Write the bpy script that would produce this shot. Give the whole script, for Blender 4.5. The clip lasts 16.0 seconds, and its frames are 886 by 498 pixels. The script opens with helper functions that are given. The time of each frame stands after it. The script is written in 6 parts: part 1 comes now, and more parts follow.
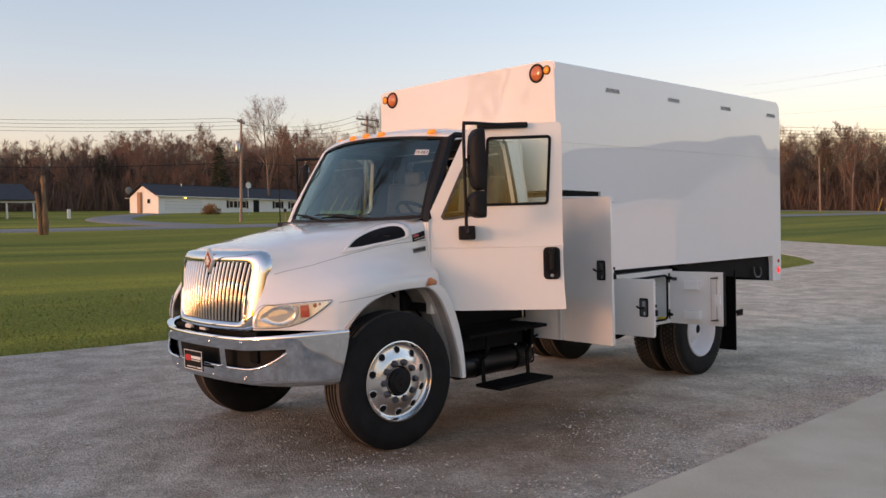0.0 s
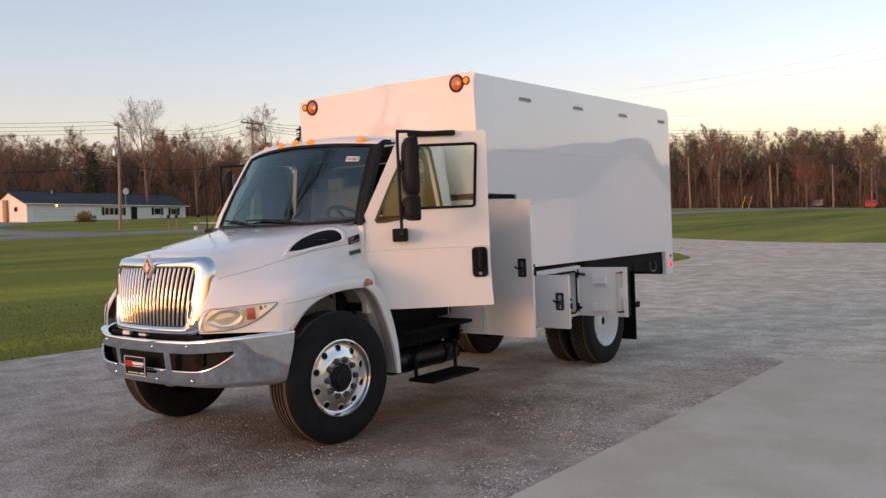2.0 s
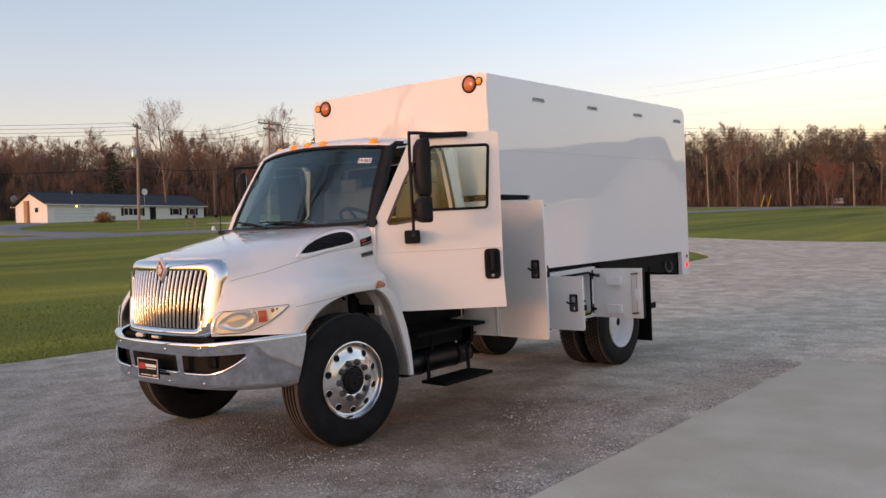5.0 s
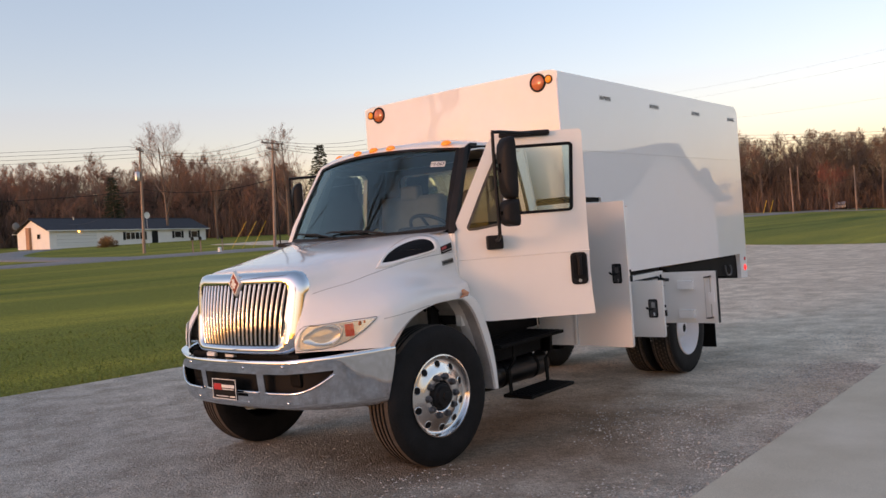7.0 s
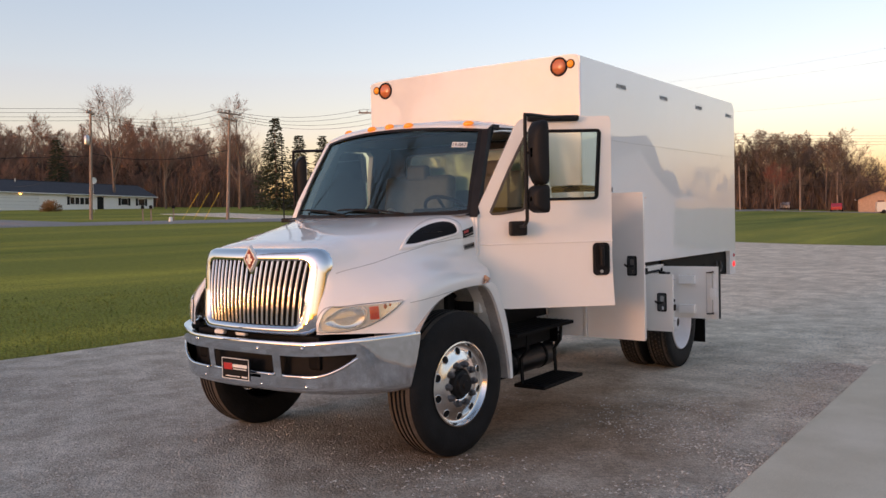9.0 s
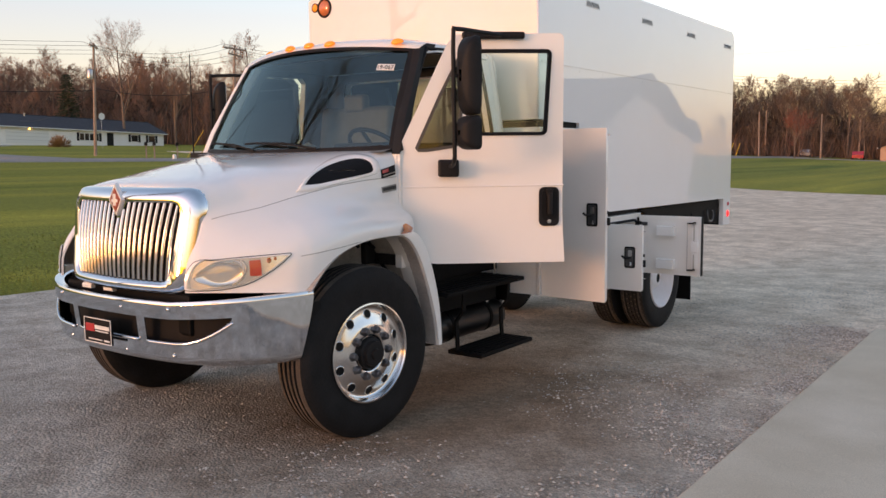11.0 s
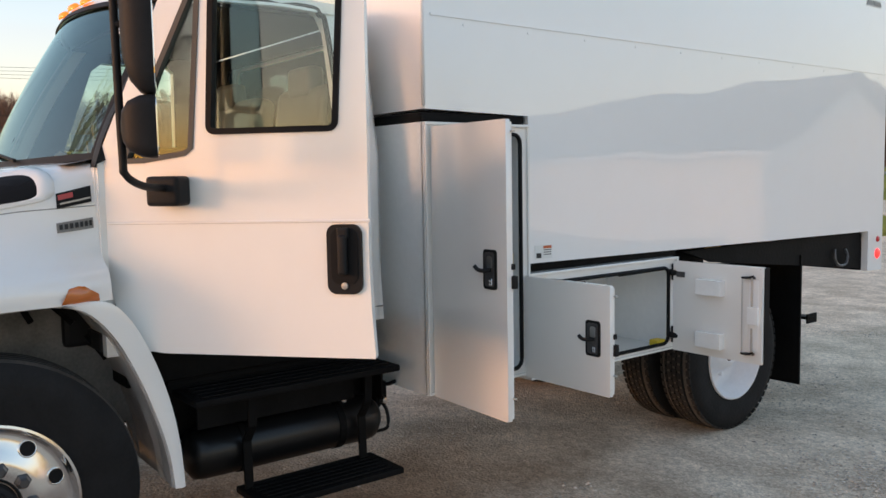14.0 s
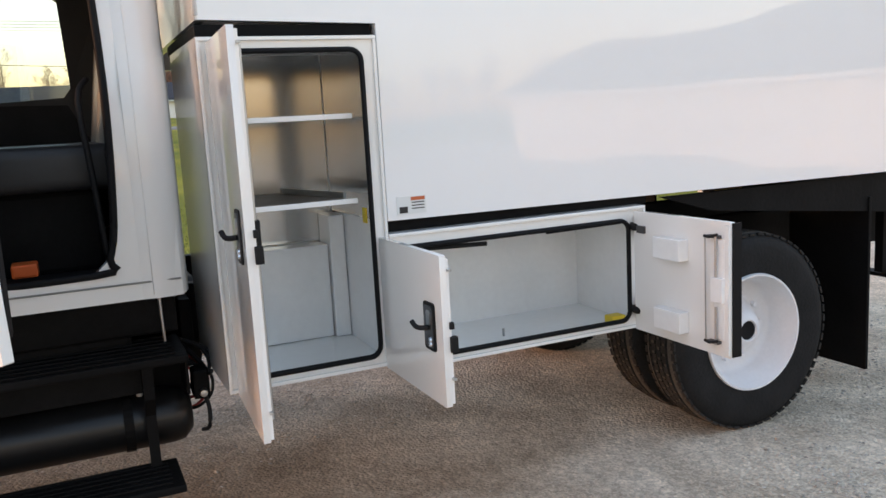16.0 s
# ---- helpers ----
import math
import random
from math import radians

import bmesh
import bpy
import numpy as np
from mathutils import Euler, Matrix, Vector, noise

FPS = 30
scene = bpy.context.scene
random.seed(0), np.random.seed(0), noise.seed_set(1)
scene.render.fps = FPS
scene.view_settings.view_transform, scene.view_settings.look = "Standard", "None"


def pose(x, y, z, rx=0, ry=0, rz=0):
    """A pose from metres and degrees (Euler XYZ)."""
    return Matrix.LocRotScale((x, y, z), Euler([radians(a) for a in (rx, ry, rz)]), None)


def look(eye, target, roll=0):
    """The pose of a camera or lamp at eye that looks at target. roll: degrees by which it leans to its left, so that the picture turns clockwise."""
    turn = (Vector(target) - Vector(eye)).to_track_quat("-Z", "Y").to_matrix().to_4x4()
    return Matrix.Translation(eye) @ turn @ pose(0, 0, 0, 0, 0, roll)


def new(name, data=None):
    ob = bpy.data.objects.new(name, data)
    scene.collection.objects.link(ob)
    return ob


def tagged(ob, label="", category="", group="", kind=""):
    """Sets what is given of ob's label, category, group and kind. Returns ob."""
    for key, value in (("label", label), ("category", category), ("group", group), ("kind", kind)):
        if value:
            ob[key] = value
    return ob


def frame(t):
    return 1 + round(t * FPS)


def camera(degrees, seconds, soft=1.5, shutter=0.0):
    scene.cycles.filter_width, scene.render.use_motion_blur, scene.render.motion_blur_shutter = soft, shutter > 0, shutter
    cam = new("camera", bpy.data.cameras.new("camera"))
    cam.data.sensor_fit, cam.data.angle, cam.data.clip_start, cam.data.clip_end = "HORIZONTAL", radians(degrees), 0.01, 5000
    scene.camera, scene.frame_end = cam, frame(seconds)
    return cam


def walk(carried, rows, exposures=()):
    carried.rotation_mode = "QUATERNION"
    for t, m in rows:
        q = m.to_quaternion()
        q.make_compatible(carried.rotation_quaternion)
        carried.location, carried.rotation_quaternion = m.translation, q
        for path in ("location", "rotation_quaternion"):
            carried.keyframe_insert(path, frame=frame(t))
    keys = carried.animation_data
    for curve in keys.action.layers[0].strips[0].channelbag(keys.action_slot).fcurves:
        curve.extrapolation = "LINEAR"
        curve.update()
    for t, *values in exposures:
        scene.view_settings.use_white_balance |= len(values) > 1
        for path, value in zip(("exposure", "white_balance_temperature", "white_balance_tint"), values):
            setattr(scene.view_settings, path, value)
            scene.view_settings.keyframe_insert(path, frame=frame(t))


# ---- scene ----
cam = camera(56.3, 16.0)
PATH = [
    (0, (5.796, -4.038, 1.694), (4.361, -2.646, 1.626), -1.5),
    (0.5, (5.823, -4.159, 1.68), (4.424, -2.732, 1.601), -1.6),
    (1, (5.861, -4.313, 1.696), (4.511, -2.84, 1.596), -2.0),
    (1.5, (5.76, -4.479, 1.691), (4.482, -2.942, 1.605), -2.7),
    (2, (5.76, -4.569, 1.708), (4.53, -2.993, 1.637), -2.5),
    (2.5, (5.784, -4.547, 1.71), (4.542, -2.98, 1.656), -1.9),
    (3, (5.791, -4.55, 1.705), (4.536, -2.994, 1.654), -1.8),
    (5.5, (5.769, -4.518, 1.727), (4.508, -2.968, 1.654), -2.7),
    (6, (5.699, -4.525, 1.712), (4.43, -2.981, 1.645), -2.6),
    (6.5, (5.365, -4.613, 1.712), (4.093, -3.07, 1.681), -4.2),
    (7, (5.023, -4.662, 1.68), (3.764, -3.109, 1.647), -4.3),
    (7.5, (4.746, -4.739, 1.712), (3.508, -3.168, 1.676), -2.8),
    (8, (4.502, -4.872, 1.714), (3.338, -3.247, 1.655), -2.0),
    (8.2, (4.455, -4.906, 1.719), (3.319, -3.262, 1.648), -1.6),
    (10.3, (4.455, -4.289, 1.656), (3.216, -2.725, 1.521), -1.6),
    (10.5, (4.431, -4.141, 1.632), (3.188, -2.581, 1.478), -1.8),
    (11, (4.389, -3.641, 1.667), (3.202, -2.047, 1.446), -0.6),
    (11.5, (4.507, -3.124, 1.671), (3.285, -1.552, 1.483), -1.0),
    (12, (4.486, -2.627, 1.645), (3.188, -1.121, 1.43), -1.2),
    (12.5, (4.437, -2.112, 1.615), (3.049, -0.686, 1.416), 1.0),
    (13, (4.376, -1.523, 1.621), (2.854, -0.238, 1.441), 0.3),
    (13.5, (4.258, -0.997, 1.627), (2.737, 0.285, 1.425), 0.6),
    (14, (4.294, -0.443, 1.629), (2.72, 0.778, 1.456), -1.0),
    (14.5, (4.254, 0.07, 1.611), (2.657, 1.265, 1.471), -0.6),
    (15, (4.307, 0.467, 1.61), (2.669, 1.608, 1.478), -1.7),
    (15.5, (4.439, 0.95, 1.596), (2.675, 1.861, 1.353), -4.1),
    (16, (4.234, 1.384, 1.564), (2.432, 2.193, 1.251), -3.2),
]
EXPOSURE = [(0.0, 1.9, 7330, 44), (8.2, 1.9, 7260, 45), (10.5, 2.0, 7430, 44), (11.0, 2.14, 7430, 43), (11.5, 2.0, 7380, 43), (12.0, 2.08, 7280, 42), (12.5, 2.17, 7230, 40), (13.5, 2.27, 7130, 36), (14.5, 2.35, 7130, 36), (15.4, 2.34, 7230, 39), (16.0, 2.85, 7430, 41)]
walk(cam, [(t, look(eye, target, roll)) for t, eye, target, roll in PATH], EXPOSURE)

# ---- world, sun ----
SUN_AZ, SUN_EL = 255.0, 4.0
world = bpy.data.worlds.new("evening_sky")
scene.world = world
world.use_nodes = True
wn = world.node_tree
sky = wn.nodes.new("ShaderNodeTexSky")
sky.sky_type, sky.sun_disc = "NISHITA", False
sky.sun_elevation, sky.sun_rotation = radians(SUN_EL), radians(90 - SUN_AZ)
sky.air_density, sky.dust_density, sky.ozone_density, sky.altitude = 1.0, 1.4, 1.65, 200
wn.nodes["Background"].inputs[1].default_value = 0.15
haze = wn.nodes.new("ShaderNodeGamma")
haze.inputs["Gamma"].default_value = 0.74
wn.links.new(sky.outputs[0], haze.inputs["Color"])
vivid = wn.nodes.new("ShaderNodeHueSaturation")
vivid.inputs["Hue"].default_value, vivid.inputs["Saturation"].default_value = 0.482, 1.2
wn.links.new(haze.outputs[0], vivid.inputs["Color"])
wn.links.new(vivid.outputs[0], wn.nodes["Background"].inputs[0])
sun = new("sun", bpy.data.lights.new("sun", "SUN"))
sun.data.energy, sun.data.angle, sun.data.color = 0.43, radians(12.0), (1.0, 0.64, 0.33)
sun.matrix_world = look((0, 0, 0), (-math.cos(radians(SUN_AZ)), -math.sin(radians(SUN_AZ)), -math.tan(radians(SUN_EL))))


# ---- materials ----
def mat(name, rgb, rough=0.5, metal=0.0, coat=0.0, vary=0.0, scale=4.0, bump=0.0, bscale=40.0, bdetail=3.0, rough_vary=0.0, spec=0.5):
    """A surface with variation of tone at two scales, and fine relief."""
    m = bpy.data.materials.new(name)
    m.use_nodes = True
    nt = m.node_tree
    b = nt.nodes["Principled BSDF"]
    b.inputs["Base Color"].default_value = (*rgb, 1)
    b.inputs["Roughness"].default_value = rough
    b.inputs["Metallic"].default_value = metal
    b.inputs["Coat Weight"].default_value = coat
    b.inputs["Coat Roughness"].default_value = 0.03
    b.inputs["Specular IOR Level"].default_value = spec
    co = nt.nodes.new("ShaderNodeTexCoord")
    if vary:
        n1, n2 = nt.nodes.new("ShaderNodeTexNoise"), nt.nodes.new("ShaderNodeTexNoise")
        n1.inputs["Scale"].default_value, n2.inputs["Scale"].default_value = scale, scale * 11
        n1.inputs["Detail"].default_value = n2.inputs["Detail"].default_value = 4
        add = nt.nodes.new("ShaderNodeMath")
        add.operation = "MULTIPLY_ADD"
        add.inputs[1].default_value = 0.5
        nt.links.new(co.outputs["Object"], n1.inputs["Vector"])
        nt.links.new(co.outputs["Object"], n2.inputs["Vector"])
        nt.links.new(n2.outputs["Fac"], add.inputs[0])
        nt.links.new(n1.outputs["Fac"], add.inputs[2])
        ramp = nt.nodes.new("ShaderNodeValToRGB")
        ramp.color_ramp.elements[0].position, ramp.color_ramp.elements[1].position = 0.45, 1.05
        ramp.color_ramp.elements[0].color = (*[c * (1 - vary) for c in rgb], 1)
        ramp.color_ramp.elements[1].color = (*[min(1, c * (1 + vary)) for c in rgb], 1)
        nt.links.new(add.outputs[0], ramp.inputs[0])
        nt.links.new(ramp.outputs[0], b.inputs["Base Color"])
        if rough_vary:
            mp = nt.nodes.new("ShaderNodeMapRange")
            mp.inputs["From Min"].default_value, mp.inputs["From Max"].default_value = 0.5, 1.0
            mp.inputs["To Min"].default_value, mp.inputs["To Max"].default_value = max(0, rough - rough_vary), min(1, rough + rough_vary)
            nt.links.new(add.outputs[0], mp.inputs["Value"])
            nt.links.new(mp.outputs["Result"], b.inputs["Roughness"])
    if bump:
        nb, bp = nt.nodes.new("ShaderNodeTexNoise"), nt.nodes.new("ShaderNodeBump")
        nb.inputs["Scale"].default_value, nb.inputs["Detail"].default_value = bscale, bdetail
        bp.inputs["Strength"].default_value, bp.inputs["Distance"].default_value = bump, 0.02
        nt.links.new(co.outputs["Object"], nb.inputs["Vector"])
        nt.links.new(nb.outputs["Fac"], bp.inputs["Height"])
        nt.links.new(bp.outputs["Normal"], b.inputs["Normal"])
        nt.links.new(bp.outputs["Normal"], b.inputs["Coat Normal"])
    return m


def clearcoat(m, weight, ior):
    b = m.node_tree.nodes["Principled BSDF"]
    b.inputs["Coat Weight"].default_value, b.inputs["Coat IOR"].default_value = weight, ior
    return m


def emitter(name, rgb, strength, base):
    m = mat(name, base, 0.2)
    b = m.node_tree.nodes["Principled BSDF"]
    b.inputs["Emission Color"].default_value, b.inputs["Emission Strength"].default_value = (*rgb, 1), strength
    return m


def glass(name, tint=(0.8, 0.86, 0.85), clear=0.75, rough=0.0, ior=2.3, gloss=(0.88, 1.0, 1.0)):
    """Thin automotive glass: a clear sheet with a mirror-like face."""
    m = bpy.data.materials.new(name)
    m.use_nodes = True
    nt = m.node_tree
    out = nt.nodes["Material Output"]
    tr, gl = (nt.nodes.new("ShaderNodeBsdf" + k) for k in ("Transparent", "Glossy"))
    mx, fr = nt.nodes.new("ShaderNodeMixShader"), nt.nodes.new("ShaderNodeFresnel")
    tr.inputs["Color"].default_value = (*[c * clear for c in tint], 1)
    gl.inputs["Roughness"].default_value = rough
    gl.inputs["Color"].default_value = (*gloss, 1)
    fr.inputs["IOR"].default_value = ior
    nt.links.new(fr.outputs[0], mx.inputs[0])
    nt.links.new(tr.outputs[0], mx.inputs[1])
    nt.links.new(gl.outputs[0], mx.inputs[2])
    nt.links.new(mx.outputs[0], out.inputs["Surface"])
    return m


def ground_mat(name, colours, scales, rough, bump, bscale, spec=0.3, fine=70.0, speckle=0.0, stones=0.0, cell=40.0, stretch=None, pale=None, brown_patch=None):
    """Ground of three tones mixed at two scales, with relief."""
    m = bpy.data.materials.new(name)
    m.use_nodes = True
    nt = m.node_tree
    b = nt.nodes["Principled BSDF"]
    b.inputs["Roughness"].default_value, b.inputs["Specular IOR Level"].default_value = rough, spec
    co = nt.nodes.new("ShaderNodeTexCoord")
    facs = []
    for s, d in zip(scales, (5, 3)):
        n = nt.nodes.new("ShaderNodeTexNoise")
        n.inputs["Scale"].default_value, n.inputs["Detail"].default_value = s, d
        if stretch:
            mp = nt.nodes.new("ShaderNodeMapping")
            mp.inputs["Rotation"].default_value = (0, 0, radians(stretch[0]))
            mp.inputs["Scale"].default_value = (1, stretch[1], 1)
            nt.links.new(co.outputs["Object"], mp.inputs["Vector"])
            nt.links.new(mp.outputs["Vector"], n.inputs["Vector"])
        else:
            nt.links.new(co.outputs["Object"], n.inputs["Vector"])
        r = nt.nodes.new("ShaderNodeMapRange")
        r.inputs["From Min"].default_value, r.inputs["From Max"].default_value = 0.36, 0.64
        nt.links.new(n.outputs["Fac"], r.inputs["Value"])
        facs.append(r.outputs["Result"])
    last = None
    for fac, c in zip(facs, colours[1:]):
        mx = nt.nodes.new("ShaderNodeMix")
        mx.data_type = "RGBA"
        nt.links.new(fac, mx.inputs["Factor"])
        if last is None:
            mx.inputs["A"].default_value = (*colours[0], 1)
        else:
            nt.links.new(last, mx.inputs["A"])
        mx.inputs["B"].default_value = (*c, 1)
        last = mx.outputs["Result"]
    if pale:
        # tint brightens and warms along y, painting evening light onto the far gravel
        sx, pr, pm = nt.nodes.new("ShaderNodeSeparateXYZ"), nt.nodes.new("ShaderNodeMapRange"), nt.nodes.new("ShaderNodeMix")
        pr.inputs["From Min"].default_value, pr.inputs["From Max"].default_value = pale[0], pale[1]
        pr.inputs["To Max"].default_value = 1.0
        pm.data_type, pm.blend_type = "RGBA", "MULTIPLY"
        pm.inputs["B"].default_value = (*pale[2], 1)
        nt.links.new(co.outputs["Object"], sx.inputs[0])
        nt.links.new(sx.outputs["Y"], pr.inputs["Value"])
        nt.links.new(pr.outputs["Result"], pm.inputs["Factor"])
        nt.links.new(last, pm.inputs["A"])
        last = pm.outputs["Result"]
    if brown_patch:
        # darker, browner tint in a ragged patch: middle, half widths, tint
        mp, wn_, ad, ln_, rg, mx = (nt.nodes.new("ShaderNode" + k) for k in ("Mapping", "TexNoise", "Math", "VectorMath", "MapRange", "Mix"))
        mp.inputs["Location"].default_value = (-brown_patch[0] / brown_patch[2], -brown_patch[1] / brown_patch[3], 0)
        mp.inputs["Scale"].default_value = (1 / brown_patch[2], 1 / brown_patch[3], 0)
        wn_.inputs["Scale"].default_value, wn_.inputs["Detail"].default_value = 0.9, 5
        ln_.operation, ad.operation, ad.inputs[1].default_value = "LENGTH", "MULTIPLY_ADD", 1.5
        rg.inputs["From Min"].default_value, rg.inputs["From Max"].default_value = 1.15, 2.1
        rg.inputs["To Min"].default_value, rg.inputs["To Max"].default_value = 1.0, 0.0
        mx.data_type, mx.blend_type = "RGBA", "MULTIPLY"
        mx.inputs["B"].default_value = (*brown_patch[4], 1)
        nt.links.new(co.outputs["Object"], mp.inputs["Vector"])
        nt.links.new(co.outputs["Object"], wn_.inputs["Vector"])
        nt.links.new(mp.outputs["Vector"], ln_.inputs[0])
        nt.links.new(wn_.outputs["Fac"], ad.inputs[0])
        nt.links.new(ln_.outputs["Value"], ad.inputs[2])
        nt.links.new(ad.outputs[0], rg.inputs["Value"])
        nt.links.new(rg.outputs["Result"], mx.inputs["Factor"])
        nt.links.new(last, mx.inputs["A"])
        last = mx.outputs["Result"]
    sp, sm, mu = nt.nodes.new("ShaderNodeTexNoise"), nt.nodes.new("ShaderNodeMapRange"), nt.nodes.new("ShaderNodeMix")
    sp.inputs["Scale"].default_value, sp.inputs["Detail"].default_value = fine, 2
    sm.inputs["From Min"].default_value, sm.inputs["From Max"].default_value = 0.35, 0.65
    sm.inputs["To Min"].default_value, sm.inputs["To Max"].default_value = 1 - speckle, 1 + speckle
    mu.data_type, mu.blend_type = "RGBA", "MULTIPLY"
    mu.inputs["Factor"].default_value = 1.0
    nt.links.new(co.outputs["Object"], sp.inputs["Vector"])
    nt.links.new(sp.outputs["Fac"], sm.inputs["Value"])
    nt.links.new(last, mu.inputs["A"])
    nt.links.new(sm.outputs["Result"], mu.inputs["B"])
    last = mu.outputs["Result"]
    for size, amount in ((cell, stones), (cell * 0.42, stones * 0.7)):
        if stones:
            # single stones, each of its own tone
            ce, hs, st, m2 = nt.nodes.new("ShaderNodeTexVoronoi"), nt.nodes.new("ShaderNodeSeparateColor"), nt.nodes.new("ShaderNodeMapRange"), nt.nodes.new("ShaderNodeMix")
            ce.inputs["Scale"].default_value = size
            st.inputs["To Min"].default_value, st.inputs["To Max"].default_value = 1 - amount, 1 + amount
            m2.data_type, m2.blend_type = "RGBA", "MULTIPLY"
            m2.inputs["Factor"].default_value = 1.0
            nt.links.new(co.outputs["Object"], ce.inputs["Vector"])
            nt.links.new(ce.outputs["Color"], hs.inputs[0])
            nt.links.new(hs.outputs[0], st.inputs["Value"])
            nt.links.new(last, m2.inputs["A"])
            nt.links.new(st.outputs["Result"], m2.inputs["B"])
            last = m2.outputs["Result"]
    nt.links.new(last, b.inputs["Base Color"])
    vo, bp = nt.nodes.new("ShaderNodeTexVoronoi"), nt.nodes.new("ShaderNodeBump")
    vo.inputs["Scale"].default_value = bscale
    bp.inputs["Strength"].default_value, bp.inputs["Distance"].default_value = bump, 0.02
    bp.invert = True
    nt.links.new(co.outputs["Object"], vo.inputs["Vector"])
    nt.links.new(vo.outputs["Distance"], bp.inputs["Height"])
    nt.links.new(bp.outputs["Normal"], b.inputs["Normal"])
    return m


WHITE = clearcoat(mat("white_paint", (0.87, 0.86, 0.83), 0.25, vary=0.02, scale=0.7), 0.9, 1.5)
BODYWHITE = clearcoat(mat("white_body_paint", (0.87, 0.868, 0.862), 0.35, vary=0.015, scale=0.5, bump=0.34, bscale=1.25, bdetail=0.6), 1.0, 1.6)
BODYWHITE.node_tree.nodes["Principled BSDF"].inputs["Coat Roughness"].default_value = 0.025
# body's white paint, its base dulled and warmed to paint in peach evening light
DENTED = clearcoat(mat("warm_lit_dented_panel", (0.79, 0.76, 0.72), 0.3, vary=0.03, scale=1.0, bump=0.8, bscale=2.0, bdetail=1.5), 1.0, 1.6)
INNERWHITE = clearcoat(mat("white_cabinet_paint", (0.89, 0.90, 0.89), 0.3, vary=0.05, scale=3), 1.0, 1.55)
CHROME = mat("chrome", (0.74, 0.75, 0.77), 0.06, metal=1.0)
SATIN = mat("satin_chrome", (0.85, 0.84, 0.82), 0.35, metal=0.4)
BARCHROME = mat("chrome_grille_bars", (0.66, 0.65, 0.64), 0.12, metal=1.0)
EMBLEM = mat("emblem_red", (0.36, 0.085, 0.05), 0.3, coat=0.5)
BRIGHT = mat("polished_aluminium", (0.74, 0.73, 0.72), 0.17, metal=1.0, vary=0.05, scale=9)
BLACK = mat("black_plastic", (0.013, 0.013, 0.014), 0.55, vary=0.25, scale=8, spec=0.18)
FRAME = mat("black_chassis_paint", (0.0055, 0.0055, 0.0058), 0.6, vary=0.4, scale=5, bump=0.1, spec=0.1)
TANKBLACK = mat("black_tank_enamel", (0.007, 0.0072, 0.0078), 0.3, vary=0.3, scale=5, spec=0.35)
RUBBER = mat("tyre_rubber", (0.012, 0.012, 0.0125), 0.72, vary=0.35, scale=7, bump=0.15, bscale=60, spec=0.2)
TREAD = mat("dusty_tread_rubber", (0.075, 0.066, 0.058), 0.9, vary=0.4, scale=9, bump=0.15, bscale=60, spec=0.1)
BLOCKS = mat("worn_tread_rubber", (0.032, 0.03, 0.028), 0.85, vary=0.4, scale=9, spec=0.1)
GASKET = mat("rubber_seal", (0.008, 0.008, 0.009), 0.6, spec=0.15)
NUT = mat("dull_steel", (0.10, 0.10, 0.105), 0.4, metal=0.7, vary=0.2, scale=30)
SEAM = mat("panel_gap", (0.32, 0.315, 0.30), 0.6)
RIMWHITE = mat("white_wheel_paint", (0.76, 0.75, 0.76), 0.35, vary=0.06, scale=5)
AMBER = emitter("amber_lens", (1.0, 0.32, 0.02), 0.12, (0.78, 0.24, 0.015))
AMBERLIT = emitter("lit_lamp_bulb", (1.0, 0.55, 0.08), 3.0, (0.9, 0.5, 0.1))
ORANGE = mat("orange_reflector", (0.62, 0.16, 0.03), 0.18, coat=0.8)
BEACON = mat("amber_strobe_lens", (0.66, 0.17, 0.05), 0.2, coat=0.6, vary=0.1, scale=60)
REDLENS = mat("red_lens", (0.62, 0.02, 0.02), 0.2, coat=0.7)
REDLIT = emitter("red_lamp", (1.0, 0.04, 0.03), 0.35, (0.7, 0.02, 0.02))
LENS = glass("clear_lens", (0.95, 0.95, 0.93), 0.96, ior=1.5)
REFLECTOR = mat("lamp_reflector", (0.9, 0.9, 0.89), 0.16, metal=0.7, vary=0.06, scale=20)
BOWL = mat("grey_lamp_bowl", (0.82, 0.82, 0.82), 0.16, metal=0.8, vary=0.05, scale=20)
GLASS = glass("windscreen_glass", (0.74, 0.93, 0.90), 0.8, ior=2.0, gloss=(0.72, 0.94, 0.93))
SIDEGLASS = glass("door_glass", (0.90, 0.99, 0.96), 0.95, ior=1.56)
MIRROR = mat("mirror", (0.85, 0.87, 0.88), 0.02, metal=1.0)
SEATBLACK = mat("black_vinyl", (0.02, 0.02, 0.021), 0.5, vary=0.2, scale=6)
BRUSH = mat("brown_brush", (0.13, 0.08, 0.058), 0.9, vary=0.4, scale=0.2)
REDTWIG = mat("reddish_twigs", (0.24, 0.085, 0.06), 0.9, vary=0.3, scale=0.3)
SEAT = mat("grey_vinyl", (0.105, 0.104, 0.10), 0.55, vary=0.2, scale=6)
TRIMGREY = mat("grey_trim", (0.24, 0.235, 0.22), 0.6, vary=0.15, scale=7)
RED = mat("red_badge", (0.5, 0.03, 0.025), 0.3, coat=0.5)
PAPER = mat("white_paper", (0.75, 0.76, 0.74), 0.6)
INK = mat("black_ink", (0.02, 0.02, 0.02), 0.6)
YELLOW = mat("yellow_plastic", (0.7, 0.48, 0.03), 0.45)
STEEL = mat("zinc_steel", (0.5, 0.5, 0.5), 0.35, metal=1.0, vary=0.1, scale=12)
SHEET = mat("bright_aluminium_sheet", (0.55, 0.55, 0.54), 0.16, metal=0.85, vary=0.08, scale=3, bump=0.04, bscale=3)
